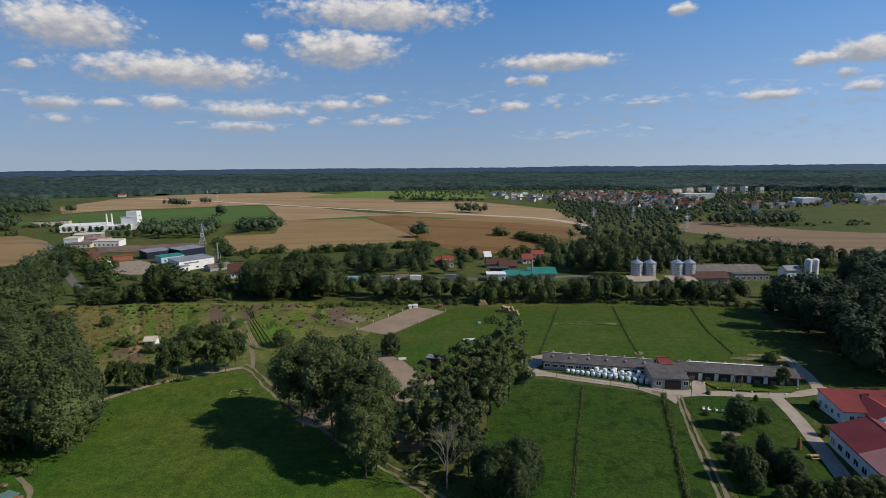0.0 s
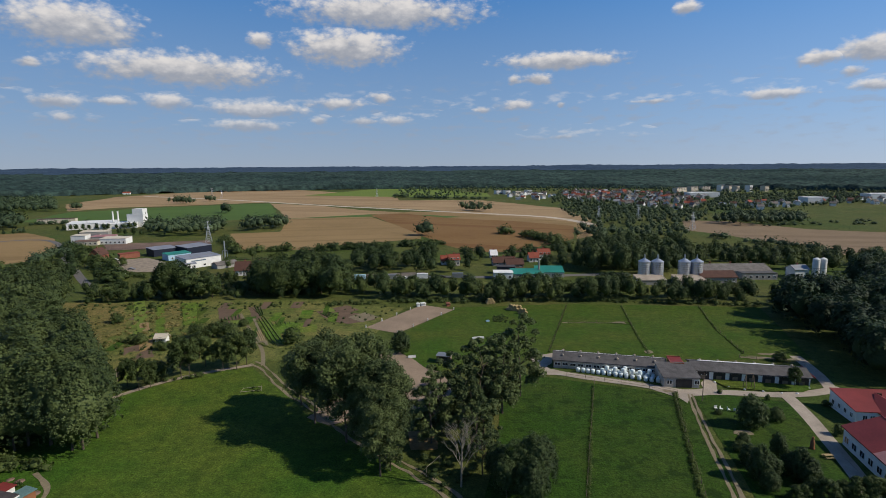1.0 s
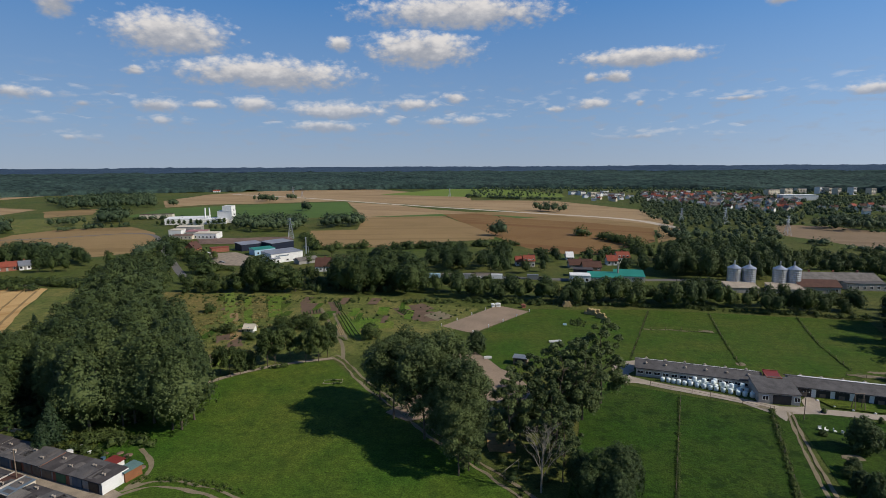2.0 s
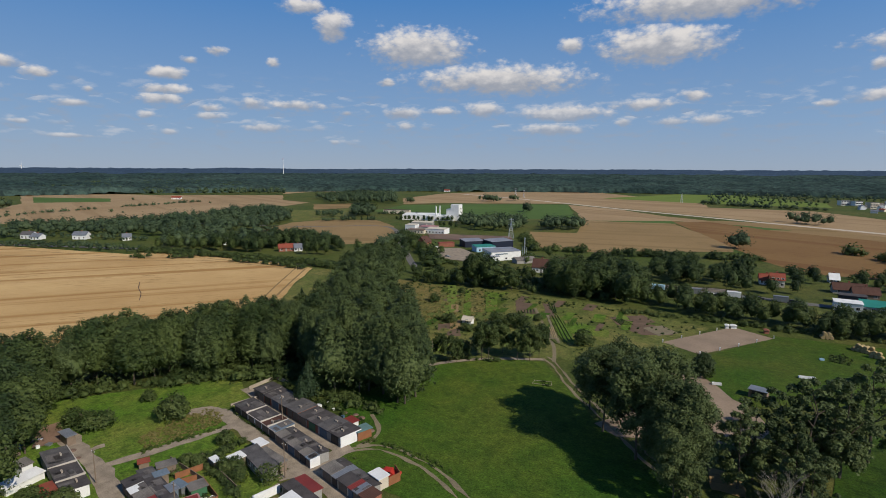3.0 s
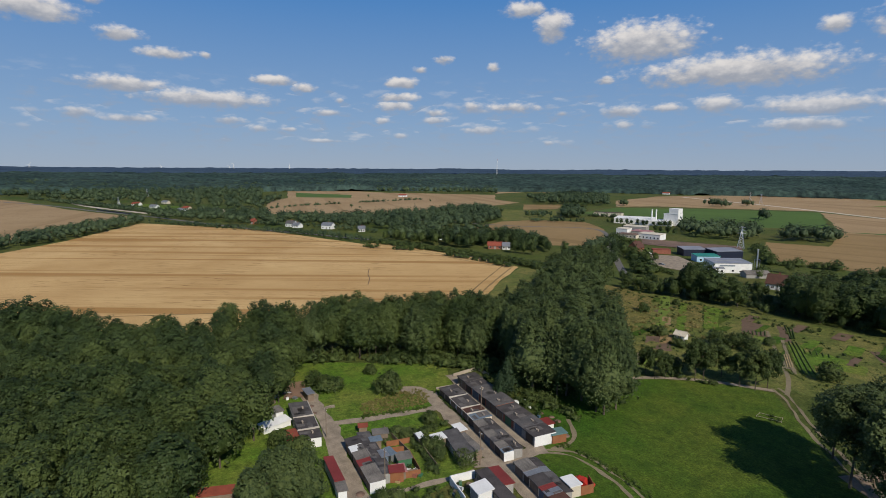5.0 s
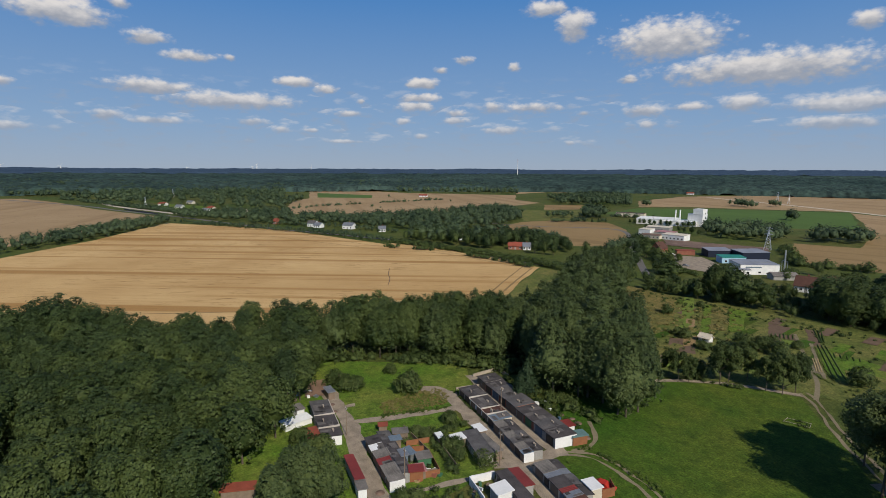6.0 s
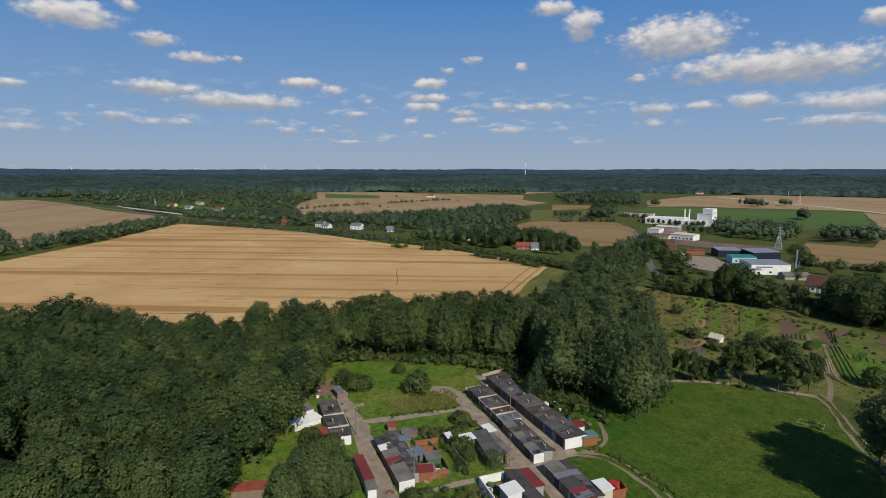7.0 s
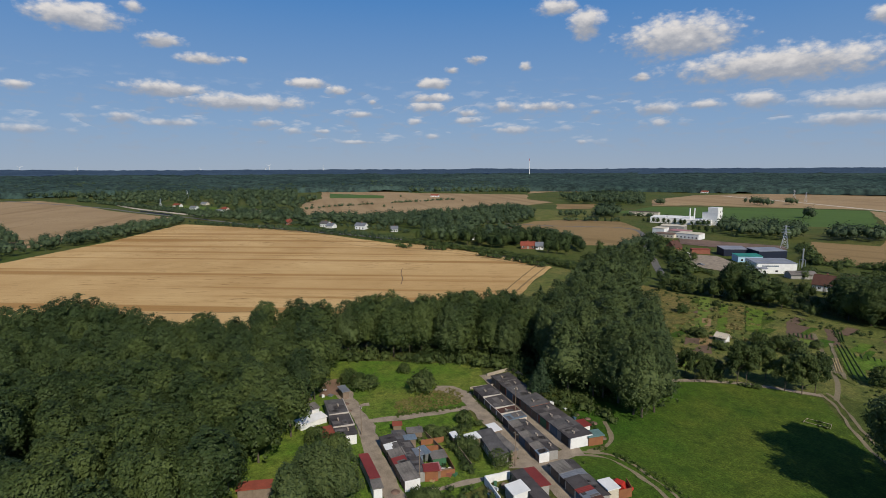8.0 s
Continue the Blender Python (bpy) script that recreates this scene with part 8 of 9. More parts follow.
bushes("undergrowth", [(-91.0, 135.8), (-71.8, 146.8), (-72.2, 149.3), (-92.5, 138.0)], 2.4, (0.6, 1.6), "weeds along the meadow path")
wood("dry_weeds", ["weed"], spots([(-117.9, 59.2), (-119.5, 71.1), (-118.1, 77.4), (-112.7, 77.4), (-108.8, 73.9), (-110.1, 65.3), (-112.0, 57.7)], 0.75, rng, 0.9), (0.25, 0.6), "tall dry reddish weeds on the plot", rng, (0.8, 1.4))
wood("dry_weeds", ["weed"], spots([(-152.3, 214.8), (-111.4, 223.3), (-92.1, 184.4), (-118.8, 161.6)], 4.5, rng), (0.5, 1.2), "tall dry weeds on the allotments", rng, (0.8, 1.6))
bushes("hedge", [(-98.8, 61.2), (-98.6, 62.6), (-81.0, 58.2), (-80.9, 57.0)], 1.0, (0.8, 1.6), "clipped dark hedge round a garden plot")
bushes("hedge", [(-98.1, 61.4), (-96.9, 71.3), (-95.8, 70.4), (-96.5, 61.0)], 1.0, (0.8, 1.6), "clipped dark hedge round a garden plot")
bushes("garden_growth", [(-103.9, 56.3), (-98.9, 63.1), (-93.9, 57.7), (-97.3, 54.7)], 1.7, (0.4, 1.5), "overgrown beds of a garage garden")
bushes("garden_growth", [(-90.5, 52.4), (-89.3, 55.5), (-84.0, 53.5), (-84.6, 51.2)], 1.5, (0.3, 1.1), "overgrown beds of a garage garden")
bushes("garden_growth", [(-79.8, 48.9), (-75.1, 57.8), (-70.5, 55.5), (-76.3, 44.9)], 1.7, (0.4, 1.4), "overgrown beds of a garage garden")
bushes("undergrowth", [(-116.9, 97.3), (-113.3, 99.6), (-90.5, 94.3), (-84.0, 93.2), (-79.3, 91.7), (-84.7, 92.1), (-100.0, 93.7)], 1.8, (0.4, 1.8), "weeds behind the garage row")
bushes("undergrowth", [(-114.0, 79.5), (-114.0, 80.9), (-94.0, 76.7), (-93.6, 75.4)], 0.8, (0.3, 0.8), "weeds along the garage wall", "tuft")
bushes("undergrowth", [(-112.1, 57.0), (-107.6, 73.9), (-106.5, 73.1), (-110.7, 56.5)], 0.8, (0.3, 0.6), "grassy verge of the dirt lane", "tuft")
bushes("undergrowth", [(-74.4, 87.6), (-72.1, 87.0), (-74.5, 84.5)], 0.8, (0.3, 0.8), "weeds along the garage wall", "tuft")
bushes("undergrowth", [(-71.4, 88.0), (-59.1, 87.7), (-51.9, 85.7), (-52.0, 84.1), (-59.0, 85.8), (-70.5, 86.0)], 0.9, (0.25, 0.6), "tall grass beside wheel ruts", "tuft")
bushes("undergrowth", [(-95.0, 89.1), (-87.5, 89.3), (-88.9, 92.7), (-97.4, 93.3)], 2.2, (0.6, 1.8), "weeds behind the garage row")
bushes("undergrowth", [(-74.8, 76.5), (-72.1, 81.9), (-66.1, 76.8), (-69.3, 75.5)], 2.6, (0.5, 1.3), "weeds beside the garage row")
bushes("undergrowth", [(58.5, 136.7), (59.5, 136.7), (44.3, 83.6), (43.3, 83.6)], 0.5, (0.25, 0.6), "tall grass along a fence", "tuft")
bushes("undergrowth", [(38.4, 141.1), (38.9, 141.2), (23.7, 83.4), (23.2, 83.4)], 0.45, (0.2, 0.5), "tall grass along a fence", "tuft")
bushes("undergrowth", [(-8.4, 103.6), (3.2, 107.1), (3.3, 96.6), (-0.8, 91.1), (-5.5, 96.5)], 3, (0.6, 1.6), "weeds beneath the trees")
bushes("undergrowth", [(15.3, 208.1), (19.3, 213.9), (22.0, 208.1), (20.6, 201.1), (15.8, 201.1)], 1.2, (0.3, 0.8), "weeds on a low mound")
bushes("undergrowth", [(-56.1, 139.6), (-53.0, 139.6), (-51.2, 135.8), (-55.1, 135.8)], 1.2, (0.3, 0.7), "weeds in a railed bed")
for x, y, h in ((-13.2, 101.0, 12), (-11.7, 98.8, 10), (5.4, 103.8, 12), (6.5, 97.5, 10)):
    plant("airy", x, y, h, "leafy young tree beneath taller ones", 1.15)
for line in ([(31.3, 168.5), (38.7, 193.6), (48.2, 226.2)], [(71.5, 225.9), (66.2, 193.4), (62.6, 167.3)], [(103.6, 224.6), (96.0, 193.2), (92.6, 167.2)], [(43.9, 200.9), (54.8, 201.5), (66.9, 199.2)], [(-71.7, 184.3), (-65.2, 175.0), (-58.9, 171.0)], [(-77.0, 201.9), (-67.7, 185.5), (-59.7, 173.3)]):
    wood("undergrowth", ["tuft"], spots_line(line, 0.5, rng, 0.4), (0.2, 0.45), "tall grass along a wire fence", rng, (0.8, 1.4))
bushes("undergrowth", [(-55.6, 224.6), (-22.3, 231.9), (17.6, 231.4), (52.7, 233.9), (129.5, 225.2), (131.5, 229.0), (53.5, 238.0), (17.8, 235.4), (-22.8, 237.0), (-57.3, 231.3)], 2.6, (0.4, 2.2), "bushes along the paddock's far edge")
bushes("undergrowth", [(-57.8, 167.7), (-53.6, 172.1), (-44.5, 180.9), (-30.3, 190.6), (-29.6, 186.6), (-43.4, 176.7), (-51.5, 165.5)], 2.6, (0.3, 1.0), "weeds beside the sandy arena")
for line in ([(-140.6, 228.4), (-113.5, 184.5)], [(-134.0, 228.3), (-110.7, 187.8)], [(-125.1, 228.2), (-102.5, 187.7)], [(-119.3, 226.2), (-100.5, 191.1)], [(-107.7, 223.3), (-94.2, 198.2)], [(-144.6, 210.4), (-129.2, 184.6)], [(-87.5, 224.9), (-74.5, 204.2)]):
    wood("undergrowth", ["scrub"], [p for p in spots_line(line, 1.6, rng, 0.5) if rng.random() < 0.55], (0.3, 0.9), "rows of beans and low bushes", rng, (0.7, 1.0))
# a leafless tree
bare = random.Random(77)


def twigs(g, a, way, length, r, depth):
    b = a + way * length
    g.tube(a, b, r, r * 0.6, 5)
    if depth:
        for k in range(3 if depth > 1 else 4):
            w = (way + Vector((bare.uniform(-1, 1), bare.uniform(-1, 1), bare.uniform(-0.1, 0.6))) * 0.75).normalized()
            twigs(g, a.lerp(b, bare.uniform(0.45, 1.0)), w, length * bare.uniform(0.5, 0.75), r * 0.5, depth - 1)


e = thing("bare_tree", pose(2.3, 93.6, 0) @ Matrix.Diagonal((1.25, 1.25, 1.3, 1)), "pale leafless tree beside the track", "tree")
g = Geo()
twigs(g, Vector((0, 0, -0.3)), Vector((0.02, 0, 1)), 8.0, 0.17, 0)
part("trunk", g, DEAD_WOOD, e)
for k in range(11):
    g = Geo()
    a = k * 1.9
    twigs(g, Vector((0.01 * k, 0, 2.2 + 0.5 * k)), Vector((math.cos(a) * 0.55, math.sin(a) * 0.55, 0.95)).normalized(), 3.6 - 0.16 * k, 0.065, 3)
    part("bough", g, DEAD_WOOD, e)
# far side of the allotments
woods("tree_belt", ["mid", "mid_dark"], ["mid", "mid_dark"], [(-162.5, 227.8), (-135.1, 234.3), (-98.3, 236.8), (-56.7, 242.7), (-53.4, 258.2), (-107.6, 254.9), (-159.2, 261.9), (-184.0, 256.1)], 5.6, (3, 6.5), "low uneven trees along the railway", 100)
woods("tree_belt", ["mid", "mid_dark"], ["mid", "mid_dark"], [(-49.7, 243.7), (-12.5, 236.8), (17.6, 232.4), (52.7, 234.9), (88.6, 231.5), (129.5, 226.2), (138.6, 242.2), (95.4, 249.5), (56.4, 252.4), (18.7, 250.6), (-24.6, 253.6), (-53.4, 258.2)], 6.0, (6, 11), "uneven strip of trees along the railway", 100)
woods("tree_belt", ["mid"], ["mid", "mid_dark"], [(-139.0, 237.0), (-119.0, 237.0), (-121.0, 252.0), (-141.0, 255.0)], 7, (12, 16.5), "tall dense trees behind the allotments", 100)
woods("tree_belt", ["mid"], ["mid", "mid_dark"], [(-150.0, 262.0), (-108.0, 258.0), (-106.0, 272.0), (-150.0, 284.0)], 7, (3, 6), "low trees before the works", 100)
woods("tree_belt", ["mid"], ["mid", "mid_dark"], [(-97.4, 250.1), (-54.2, 239.5), (-56.1, 273.3), (-73.6, 295.8), (-107.2, 287.2)], 8.5, (11, 17), "dense trees behind the allotments", 100)
woods("wood", ["deep"], ["deep"], [(129.2, 215.4), (126.0, 192.3), (121.7, 170.3), (112.4, 146.7), (119.0, 141.2), (138.6, 139.7), (219.5, 228.8), (192.3, 234.1), (164.5, 224.8), (144.2, 222.3)], 7.6, (11, 18.5), "dense wood beside the paddock, its leaf colour darkened like shade", 215)
woods("wood", ["deep"], ["deep"], [(165.8, 226.6), (193.9, 236.1), (221.2, 230.8), (254.6, 267.5), (218.8, 268.2), (191.3, 259.8)], 8, (12, 19), "dense wood beside the paddock, its leaf colour darkened like shade", 215)
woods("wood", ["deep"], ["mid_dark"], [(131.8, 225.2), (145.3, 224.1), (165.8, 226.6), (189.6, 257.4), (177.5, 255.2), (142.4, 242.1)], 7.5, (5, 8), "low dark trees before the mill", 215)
woods("wood", ["mid_poplar"], ["mid_poplar", "mid_dark"], [(68.0, 302.4), (95.2, 292.1), (132.7, 297.6), (153.0, 354.5), (118.8, 369.9), (81.6, 359.1)], 8.5, (12, 17), "tall grove behind the silos", 100)
woods("tree_belt", ["mid"], ["mid", "mid_dark"], [(141.3, 318.1), (176.9, 313.5), (207.4, 295.9), (251.8, 298.1), (287.0, 341.7), (236.1, 339.0), (203.1, 362.3), (166.5, 373.3)], 9, (7, 11), "belt of trees behind the barns", 100)

for x, y, h, w in ((-133.2, 240.0, 17.5, 1.0), (-139.2, 236.3, 10, 1.1), (-116.4, 239.5, 10, 1.2), (-111.9, 241.2, 12, 1.1), (-158.0, 236.4, 8, 1.3), (-163.7, 234.2, 7, 1.2), (-148.5, 234.2, 6, 1.3), (-80.8, 243.0, 17, 1.1), (-73.2, 246.5, 15, 1.1),
                   (-63.3, 250.3, 12, 1.2), (-88.8, 244.4, 12, 1.1), (-191.8, 279.7, 7, 1.0), (-227.9, 321.1, 12, 1.0), (-216.0, 316.0, 9, 1.1), (-195.8, 300.3, 9, 1.0), (-204.0, 322.0, 6, 1.2), (-133.0, 346.6, 8, 1.0), (-129.0, 270.0, 8, 1.2), (-118.0, 275.0, 7, 1.3), (-141.0, 279.0, 7, 1.2), (-152.0, 286.0, 5, 1.4)):
    plant("mid" if h < 16 else "broad", x, y, h, "dense green tree near the works", w)
for x, y in ((-392.9, 225.3), (-382.5, 229.3), (-373.2, 230.5), (-362.9, 234.4), (-358.2, 238.6), (-346.1, 243.2), (-337.8, 248.8), (-326.0, 252.5), (-318.8, 257.8), (-281.2, 267.0), (-275.3, 270.3), (-268.1, 272.6), (-245.7, 281.2), (-231.4, 277.5)):
    plant("mid", x, y, tree_rng.uniform(8.5, 12.5), "roadside tree with a bare lower trunk", tree_rng.uniform(0.8, 1.05), "roadside trees")
wood("hedge", ["scrub"], spots([(-222.0, 234.0), (-247.4, 237.5), (-288.1, 232.5), (-337.6, 222.5), (-390.0, 208.0), (-390.0, 213.0), (-337.6, 227.0), (-288.1, 237.0), (-247.4, 242.5), (-213.0, 241.0)], 2.2, rng, 0.5, True), (2.4, 4.0), "unbroken dark hedge between wheat and road", rng, (0.9, 1.4))
wood("hedge", ["scrub"], spots([(-204.3, 303.6), (-188.3, 295.5), (-169.7, 285.1), (-169.0, 288.0), (-187.5, 298.5), (-203.5, 306.6)], 1.8, rng, 0.4, True), (1.2, 2.2), "clipped hedge along the works' yard", rng, (0.9, 1.3))
wood("far_woodland", ["mid_dark"], spots([(-362.0, 262.0), (-338.0, 272.0), (-300.0, 284.0), (-268.0, 292.0), (-285.0, 310.0), (-340.0, 312.0), (-395.0, 275.0), (-420.0, 250.0), (-400.0, 240.0)], 8.5, rng, 0.45, True), (8, 12), "dense garden trees behind roadside houses", rng, (0.9, 1.3))

# ---- far woods and hills ----
def far_wood(poly, spacing, heights, label="far mixed woodland"):
    places = spots(poly, spacing, rng)
    wood("far_woodland", ["far"], [p for p in places if math.hypot(*p) > 440], heights, label, rng, (0.9, 1.4))
    wood("far_woodland", ["mid_dark"], [p for p in places if math.hypot(*p) <= 440], heights, label, rng, (0.9, 1.3))


wood("far_woodland", ["far"], spots([(-611.0, 162.0), (-583.0, 171.0), (-547.0, 192.0), (-506.0, 222.0), (-447.0, 240.0), (-442.0, 250.0), (-475.0, 246.0), (-512.0, 232.0), (-552.0, 205.0), (-600.0, 180.0)], 6.0, rng, 0.45, True), (3, 5.5), "bushes before roadside houses", rng, (0.9, 1.5))
far_wood([(-672.7, -81.7), (-487.7, -43.2), (-355.8, -106.6), (-455.9, -134.7)], 9, (7, 11), "hedge of trees between the fields")
far_wood([(-485.5, -44.6), (-535.4, 8.8), (-659.8, 82.0), (-720.7, 77.6), (-618.4, 6.2), (-529.2, -48.2)], 8, (6, 10), "hedge of trees between the fields")
wood("far_woodland", ["far"], spots([(-668.9, 82.0), (-545.7, 139.9), (-460.6, 183.0), (-388.0, 202.5), (-389.4, 214.0), (-453.2, 205.7), (-526.9, 170.4), (-634.5, 112.8)], 5.5, rng, 0.45, True), (3, 5.5), "dense hedge of bushes behind the wheat field", rng, (0.9, 1.5))
far_wood([(-399.5, 229.3), (-319.5, 252.0), (-271.3, 274.4), (-297.7, 295.1), (-337.3, 314.4), (-396.2, 299.4), (-451.4, 259.2)], 10, (8, 14), "garden trees along the country road")
far_wood([(-729.6, 91.2), (-599.3, 158.9), (-548.1, 191.9), (-583.2, 204.4), (-669.3, 177.9), (-800.5, 107.4)], 12, (8, 12), "trees beside the country road")
far_wood([(-652.1, 215.0), (-605.0, 273.4), (-596.1, 329.8), (-609.1, 406.2), (-642.3, 468.2), (-624.2, 540.1), (-486.4, 441.1), (-445.2, 381.5), (-430.4, 342.3), (-449.4, 286.2), (-489.4, 245.0), (-551.6, 211.0)], 11, (8, 13), "wide dark wood")
far_wood([(-652.0, 215.0), (-711.6, 234.4), (-806.3, 167.3), (-709.9, 146.8), (-623.0, 190.0)], 13, (8, 12), "garden trees beside the country road")
far_wood([(-1620.0, 610.0), (-1480.0, 655.0), (-1200.0, 712.0), (-1080.0, 800.0), (-975.0, 875.0), (-1012.0, 905.0), (-1335.0, 1165.0), (-1900.0, 1300.0), (-2100.0, 800.0)], 30, (11, 17), "far mixed woodland behind the stubble")
for x, y, h in ((-600.7, 534.2, 8), (-564.7, 511.8, 9), (-755.9, 374.5, 9), (-749.2, 385.3, 5), (-1025.6, 547.9, 9), (-904.5, 404.3, 5), (-877.4, 302.0, 6), (-825.6, 569.5, 7)):
    plant("far", x, y, h * (0.8 if h > 6 else 0.6), "lone dark tree on far stubble", 1.1 if h > 6 else 1.9, "lone trees on the stubble")
for x, y in ((-433.4, 469.4), (-429.4, 475.6), (-425.3, 481.7), (-416.2, 483.1), (-412.2, 489.2), (-407.7, 495.9)):
    plant("conifer", x, y, 5.5, "small dark conifer in a row", 0.9, "conifers in a row")
far_wood([(-960.0, 64.0), (-820.0, 110.0), (-800.0, 160.0), (-900.0, 175.0), (-1030.0, 120.0)], 24, (4, 8), "garden trees beside the main road")
far_wood([(-1571.4, -183.3), (-1333.9, -49.2), (-1040.0, 62.0), (-1010.0, 165.0), (-830.0, 185.0), (-759.4, 233.9), (-944.0, 332.6), (-1273.8, 394.4), (-1795.9, 655.3), (-2556.6, -294.7)], 26, (11, 17), "deep dark wood toward the hills")
far_wood([(-804.7, 796.5), (-855.9, 947.5), (-748.6, 983.8), (-558.2, 742.0), (-597.1, 732.1), (-659.3, 687.2)], 16, (11, 16), "dark copse among the fields")
far_wood([(-457.8, 513.1), (-442.0, 537.3), (-488.9, 594.0), (-504.0, 570.4)], 10, (12, 18), "tall dark copse beside the dairy")
far_wood([(-483.2, 474.1), (-464.5, 502.9), (-493.9, 534.6), (-511.7, 507.1)], 10, (7, 10), "dark copse among the fields")
for x, y, r in ((-481.8, 921.0, 14), (-458.8, 904.6, 14), (-446.7, 961.6, 12), (-309.5, 715.4, 8), (19.7, 733.9, 14), (30.8, 723.6, 14), (-27.1, 469.0, 5), (-561.7, 783.6, 8)):
    wood("copse", ["far"], [(x + rng.uniform(-r, r), y + rng.uniform(-r, r)) for k in range(8)], (9, 15), "lone copse in open fields", rng)
far_wood([(-202.3, 502.5), (-164.6, 518.9), (-177.8, 560.4), (-215.1, 551.8)], 9, (10, 14), "dark copse in the tan field")
far_wood([(-290.9, 489.6), (-245.5, 463.6), (-209.2, 477.5), (-247.2, 564.5), (-294.4, 556.3), (-318.9, 536.9)], 11, (9, 14), "trees behind the white factory")
far_wood([(-303.3, 411.9), (-240.5, 330.3), (-205.1, 282.8), (-211.1, 280.4), (-260.4, 340.2)], 9, (5, 9), "trees along the factory road")
far_wood([(-114.3, 987.9), (43.2, 1058.9), (96.1, 1352.2), (244.3, 1185.4), (151.1, 761.9), (145.0, 599.5), (170.4, 540.0), (238.0, 569.0), (327.4, 716.8), (405.2, 738.7), (696.0, 848.0), (1763.2, 2168.9), (539.5, 2650.4), (-196.4, 1842.8)], 27, (5, 10), "trees of the far town and woods")
far_wood([(121.7, 522.6), (163.9, 501.5), (217.1, 517.2), (183.7, 424.0), (135.8, 426.0), (99.7, 444.6)], 12, (6, 10), "dark trees beyond the silos")
far_wood([(261.5, 556.1), (278.7, 533.6), (348.3, 539.9), (375.9, 584.0), (313.3, 614.3)], 11, (9, 14), "dark hedge beside bare land")
far_wood([(-60.9, 295.5), (-28.7, 291.7), (-7.1, 297.5), (-8.9, 346.1), (-64.5, 347.7)], 10, (8, 13), "trees round roadside houses")
far_wood([(-4.0, 300.7), (67.1, 305.8), (77.9, 359.2), (52.5, 367.1), (2.2, 350.2)], 13, (6, 10), "trees round roadside houses")
wood("far_woodland", ["mid_dark"], spots_line([(-386.0, 511.5), (-366.0, 517.0), (-345.0, 527.0), (-325.0, 536.0)], 5.0, rng, 0.3), (4.5, 7), "dark trees before the dairy", rng)
wood("far_woodland", ["mid_dark"], spots_line([(-338.0, 470.0), (-325.0, 480.0), (-300.0, 478.0), (-282.0, 470.0)], 7.0, rng, 0.3), (5, 8), "trees between factory and stores", rng)
far_wood([(-101.0, 284.0), (-75.9, 280.7), (-88.1, 331.7), (-98.0, 341.0)], 10, (7, 11), "trees beside the white house")

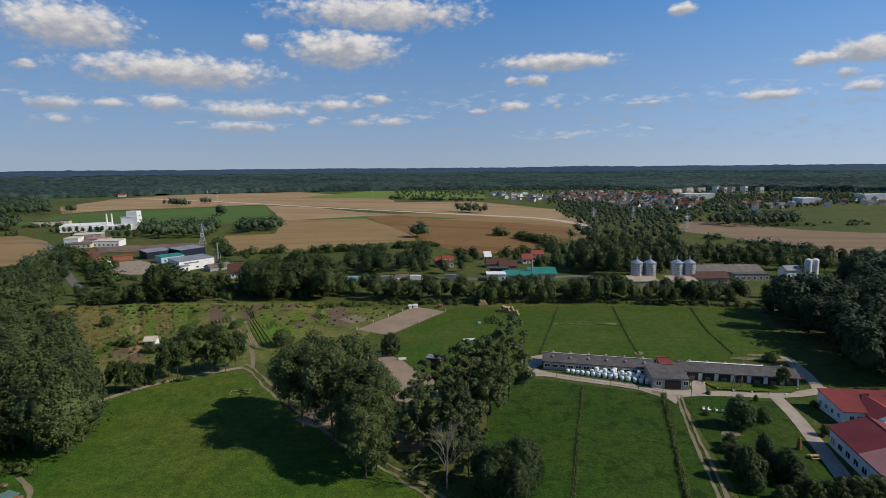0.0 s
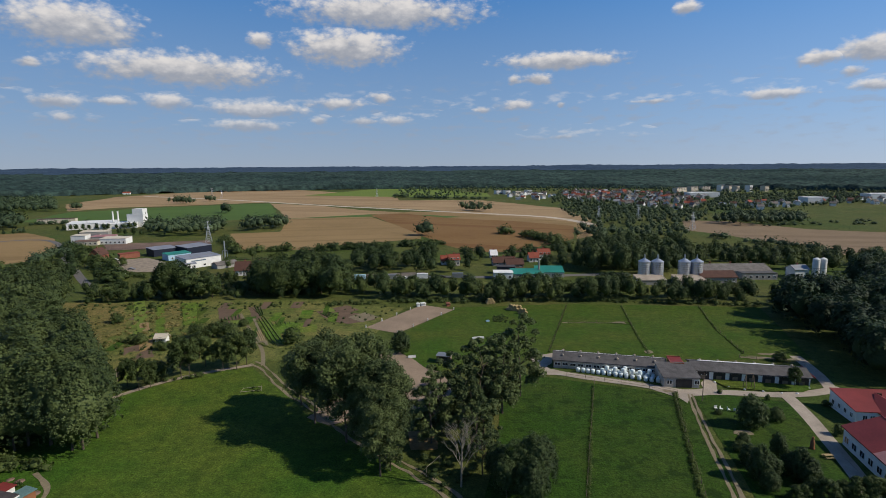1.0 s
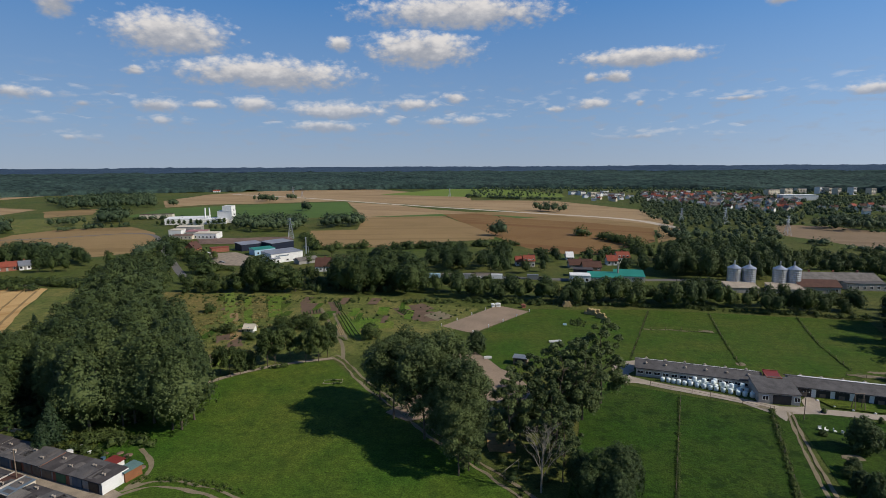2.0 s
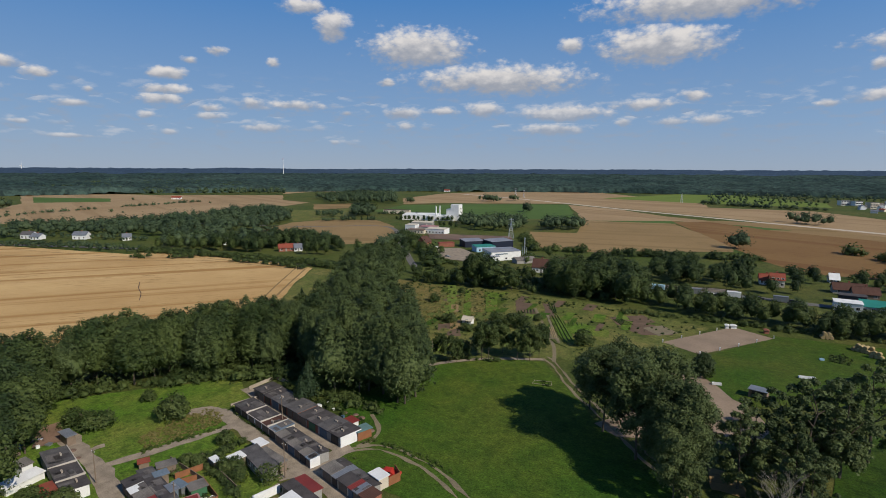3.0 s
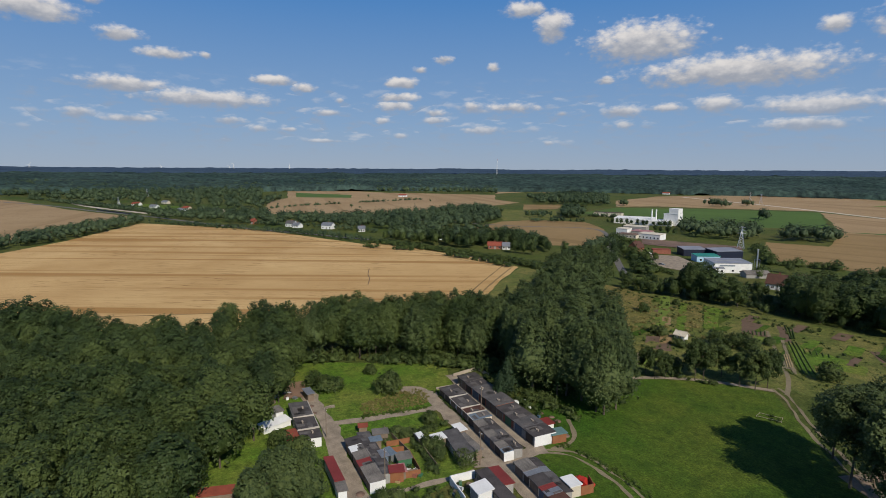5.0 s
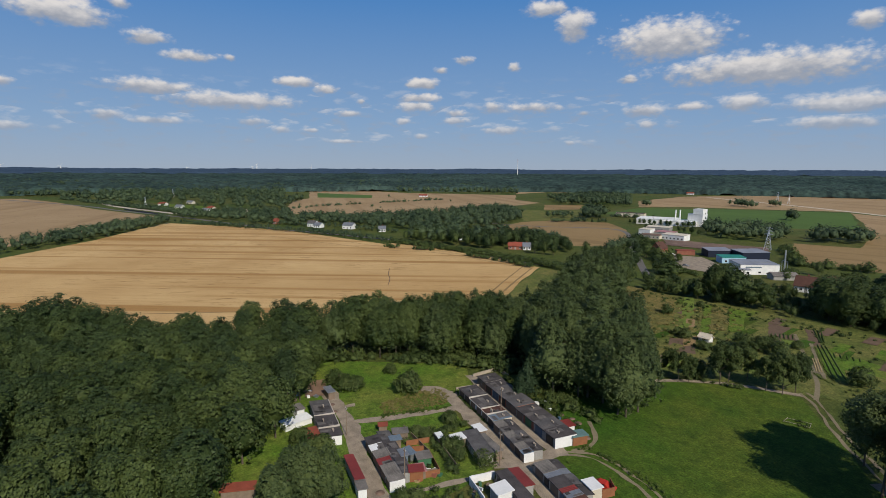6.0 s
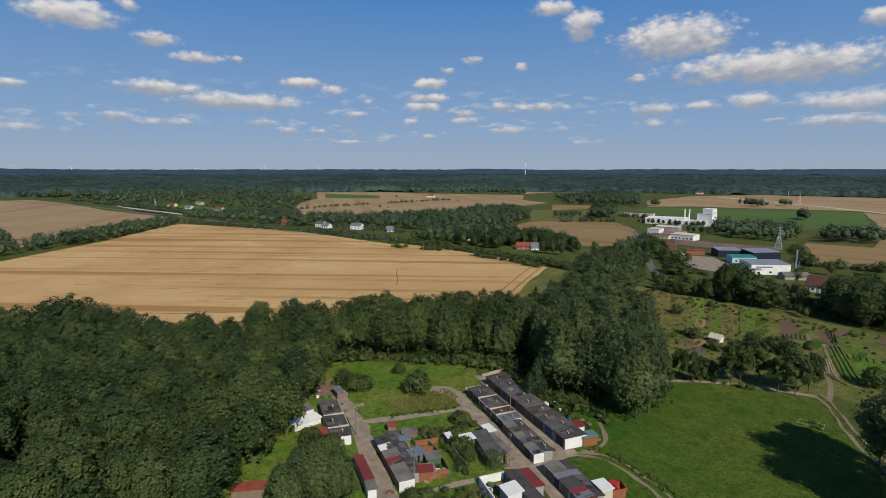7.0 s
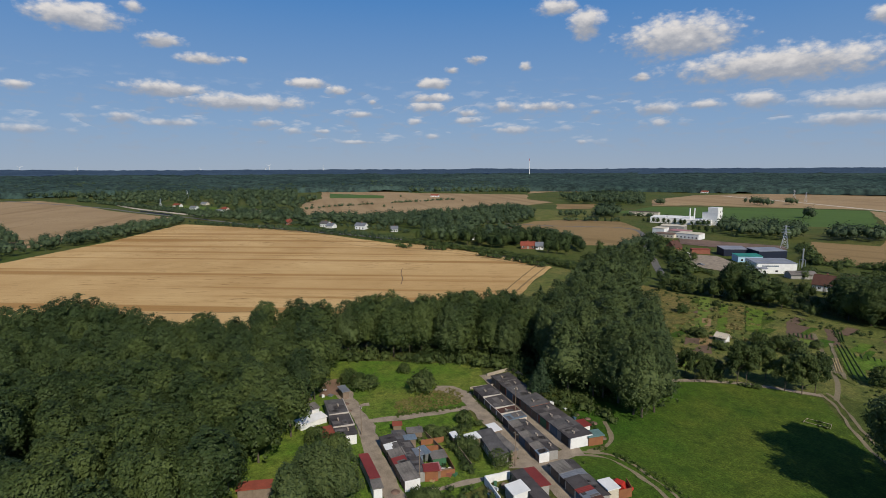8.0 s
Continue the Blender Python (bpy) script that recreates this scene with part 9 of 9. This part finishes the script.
for pts, sp, hs in (([(-101.1, 379.7), (-80.3, 386.9), (-48.9, 399.6), (-6.9, 412.8)], 7, (4, 8)), ([(42.1, 481.8), (63.2, 449.8), (79.5, 409.5), (87.4, 386.4)], 9, (6, 11)), ([(-5.8, 369.0), (21.5, 368.1), (57.7, 376.9), (83.4, 386.5)], 10, (4, 8)), ([(-153.7, 373.8), (-132.0, 380.8), (-104.6, 385.1)], 8, (4, 9)), ([(-125.4, 1081.4), (-43.1, 1013.9), (50.7, 984.8)], 9, (7, 11)),
                    ([(-458.4, 565.7), (-428.5, 575.1), (-337.8, 558.8), (-300.4, 567.6)], 10, (5, 9)), ([(-370.7, 192.4), (-326.7, 215.8), (-274.6, 226.1), (-222.6, 225.4)], 8, (3, 6)), ([(-224.0, 236.1), (-223.2, 264.8), (-222.3, 296.3)], 8, (6, 10)), ([(-797.8, 254.4), (-834.4, 331.7), (-860.2, 448.8), (-891.5, 590.5)], 16, (4, 8)),
                    ([(-452.8, 439.4), (-435.7, 476.3), (-412.7, 497.3)], 11, (6, 9)), ([(-424.2, 352.9), (-358.3, 355.0), (-290.5, 305.8)], 12, (5, 9)), ([(-286.9, 388.8), (-239.9, 344.9), (-200.1, 299.5), (-175.9, 271.5)], 9, (6, 10)), ([(-267.4, 329.4), (-280.7, 366.2), (-284.2, 392.7)], 9, (6, 10)), ([(-189.0, 288.6), (-170.0, 286.2), (-156.2, 301.1)], 7, (2, 5)), ([(-192.6, 440.4), (-154.1, 368.3), (-135.4, 318.4)], 9, (4, 8)),
                    ([(283.8, 543.8), (331.5, 530.5), (405.3, 558.3), (459.5, 578.4)], 22, (3, 6)), ([(211.9, 457.8), (231.8, 415.7), (247.1, 391.6), (247.0, 360.8)], 11, (5, 9)), ([(390.5, 537.4), (419.1, 546.3)], 10, (3, 6)), ([(-1271.0, -28.9), (-1001.3, 51.9), (-826.4, 103.8), (-709.9, 146.8)], 12, (7, 12)), ([(-387.4, 533.9), (-357.3, 531.7), (-323.1, 539.2)], 8, (7, 9))):
    near = min(math.hypot(*p) for p in pts) < 420
    wood("far_scrub", ["scrub" if near else "far_bush"], [q for q in spots_line(pts, sp * 0.3, rng, 1.1) if noise.noise((q[0] * 0.05, q[1] * 0.05, 2)) > -0.15], (hs[0] * 0.6, hs[1] * 0.75), "uneven hedge of bushes and small trees", rng, (0.8, 1.3))
town_trees = [p for p in spots([(151.1, 881.2), (236.0, 1239.3), (383.8, 1242.5), (488.9, 1078.9), (580.8, 1065.5), (856.3, 1089.8), (690.8, 876.5), (455.2, 734.1), (315.3, 674.1), (256.4, 647.2), (197.6, 651.6), (158.9, 761.2)], 14, rng)]
wood("town_trees", ["far"], town_trees, (5, 9), "garden trees of the far town", rng, (0.9, 1.4))
far_wood([(140.0, 723.6), (189.7, 758.3), (235.5, 754.2), (308.6, 674.6), (260.8, 567.5), (229.2, 547.1), (167.4, 529.9), (130.9, 564.2)], 11, (5, 8), "dark wood before the town")

# forest canopy that covers the hills to the horizon


def canopy(name, r0, r1, rings, steps, material, label, kind, sink):
    vs, fs = [], []
    for k in range(rings + 1):
        r = r0 + (r1 - r0) * (k / rings) ** 1.25
        for i in range(steps + 1):
            a = radians(-112 + 172 * i / steps)
            x, y = r * math.sin(a), r * math.cos(a)
            lump = abs(noise.noise((x / 19, y / 19, 1))) + 0.6 * noise.noise((x / 90, y / 90, 5))
            vs.append((x, y, rise(x, y) + 10 + 10 * lump - (sink if k == 0 else 0)))
    for k in range(rings):
        for i in range(steps):
            q = k * (steps + 1) + i
            fs += [(q, q + 1, q + steps + 2), (q, q + steps + 2, q + steps + 1)]
    tagged(new(name, array_mesh(name, np.array(vs), np.array(fs), material)), label, "forest", kind=kind)


canopy("distant_forest", 1480, 3120, 120, 420, HAZED_FOREST, "endless dark forest canopy on level land, tinted with haze", "stuff", 12)
canopy("backdrop_hills", 3100, 4900, 44, 340, HAZED_HILLS, "wooded hills along the horizon, blue haze glowing in their colour", "structure", 0)
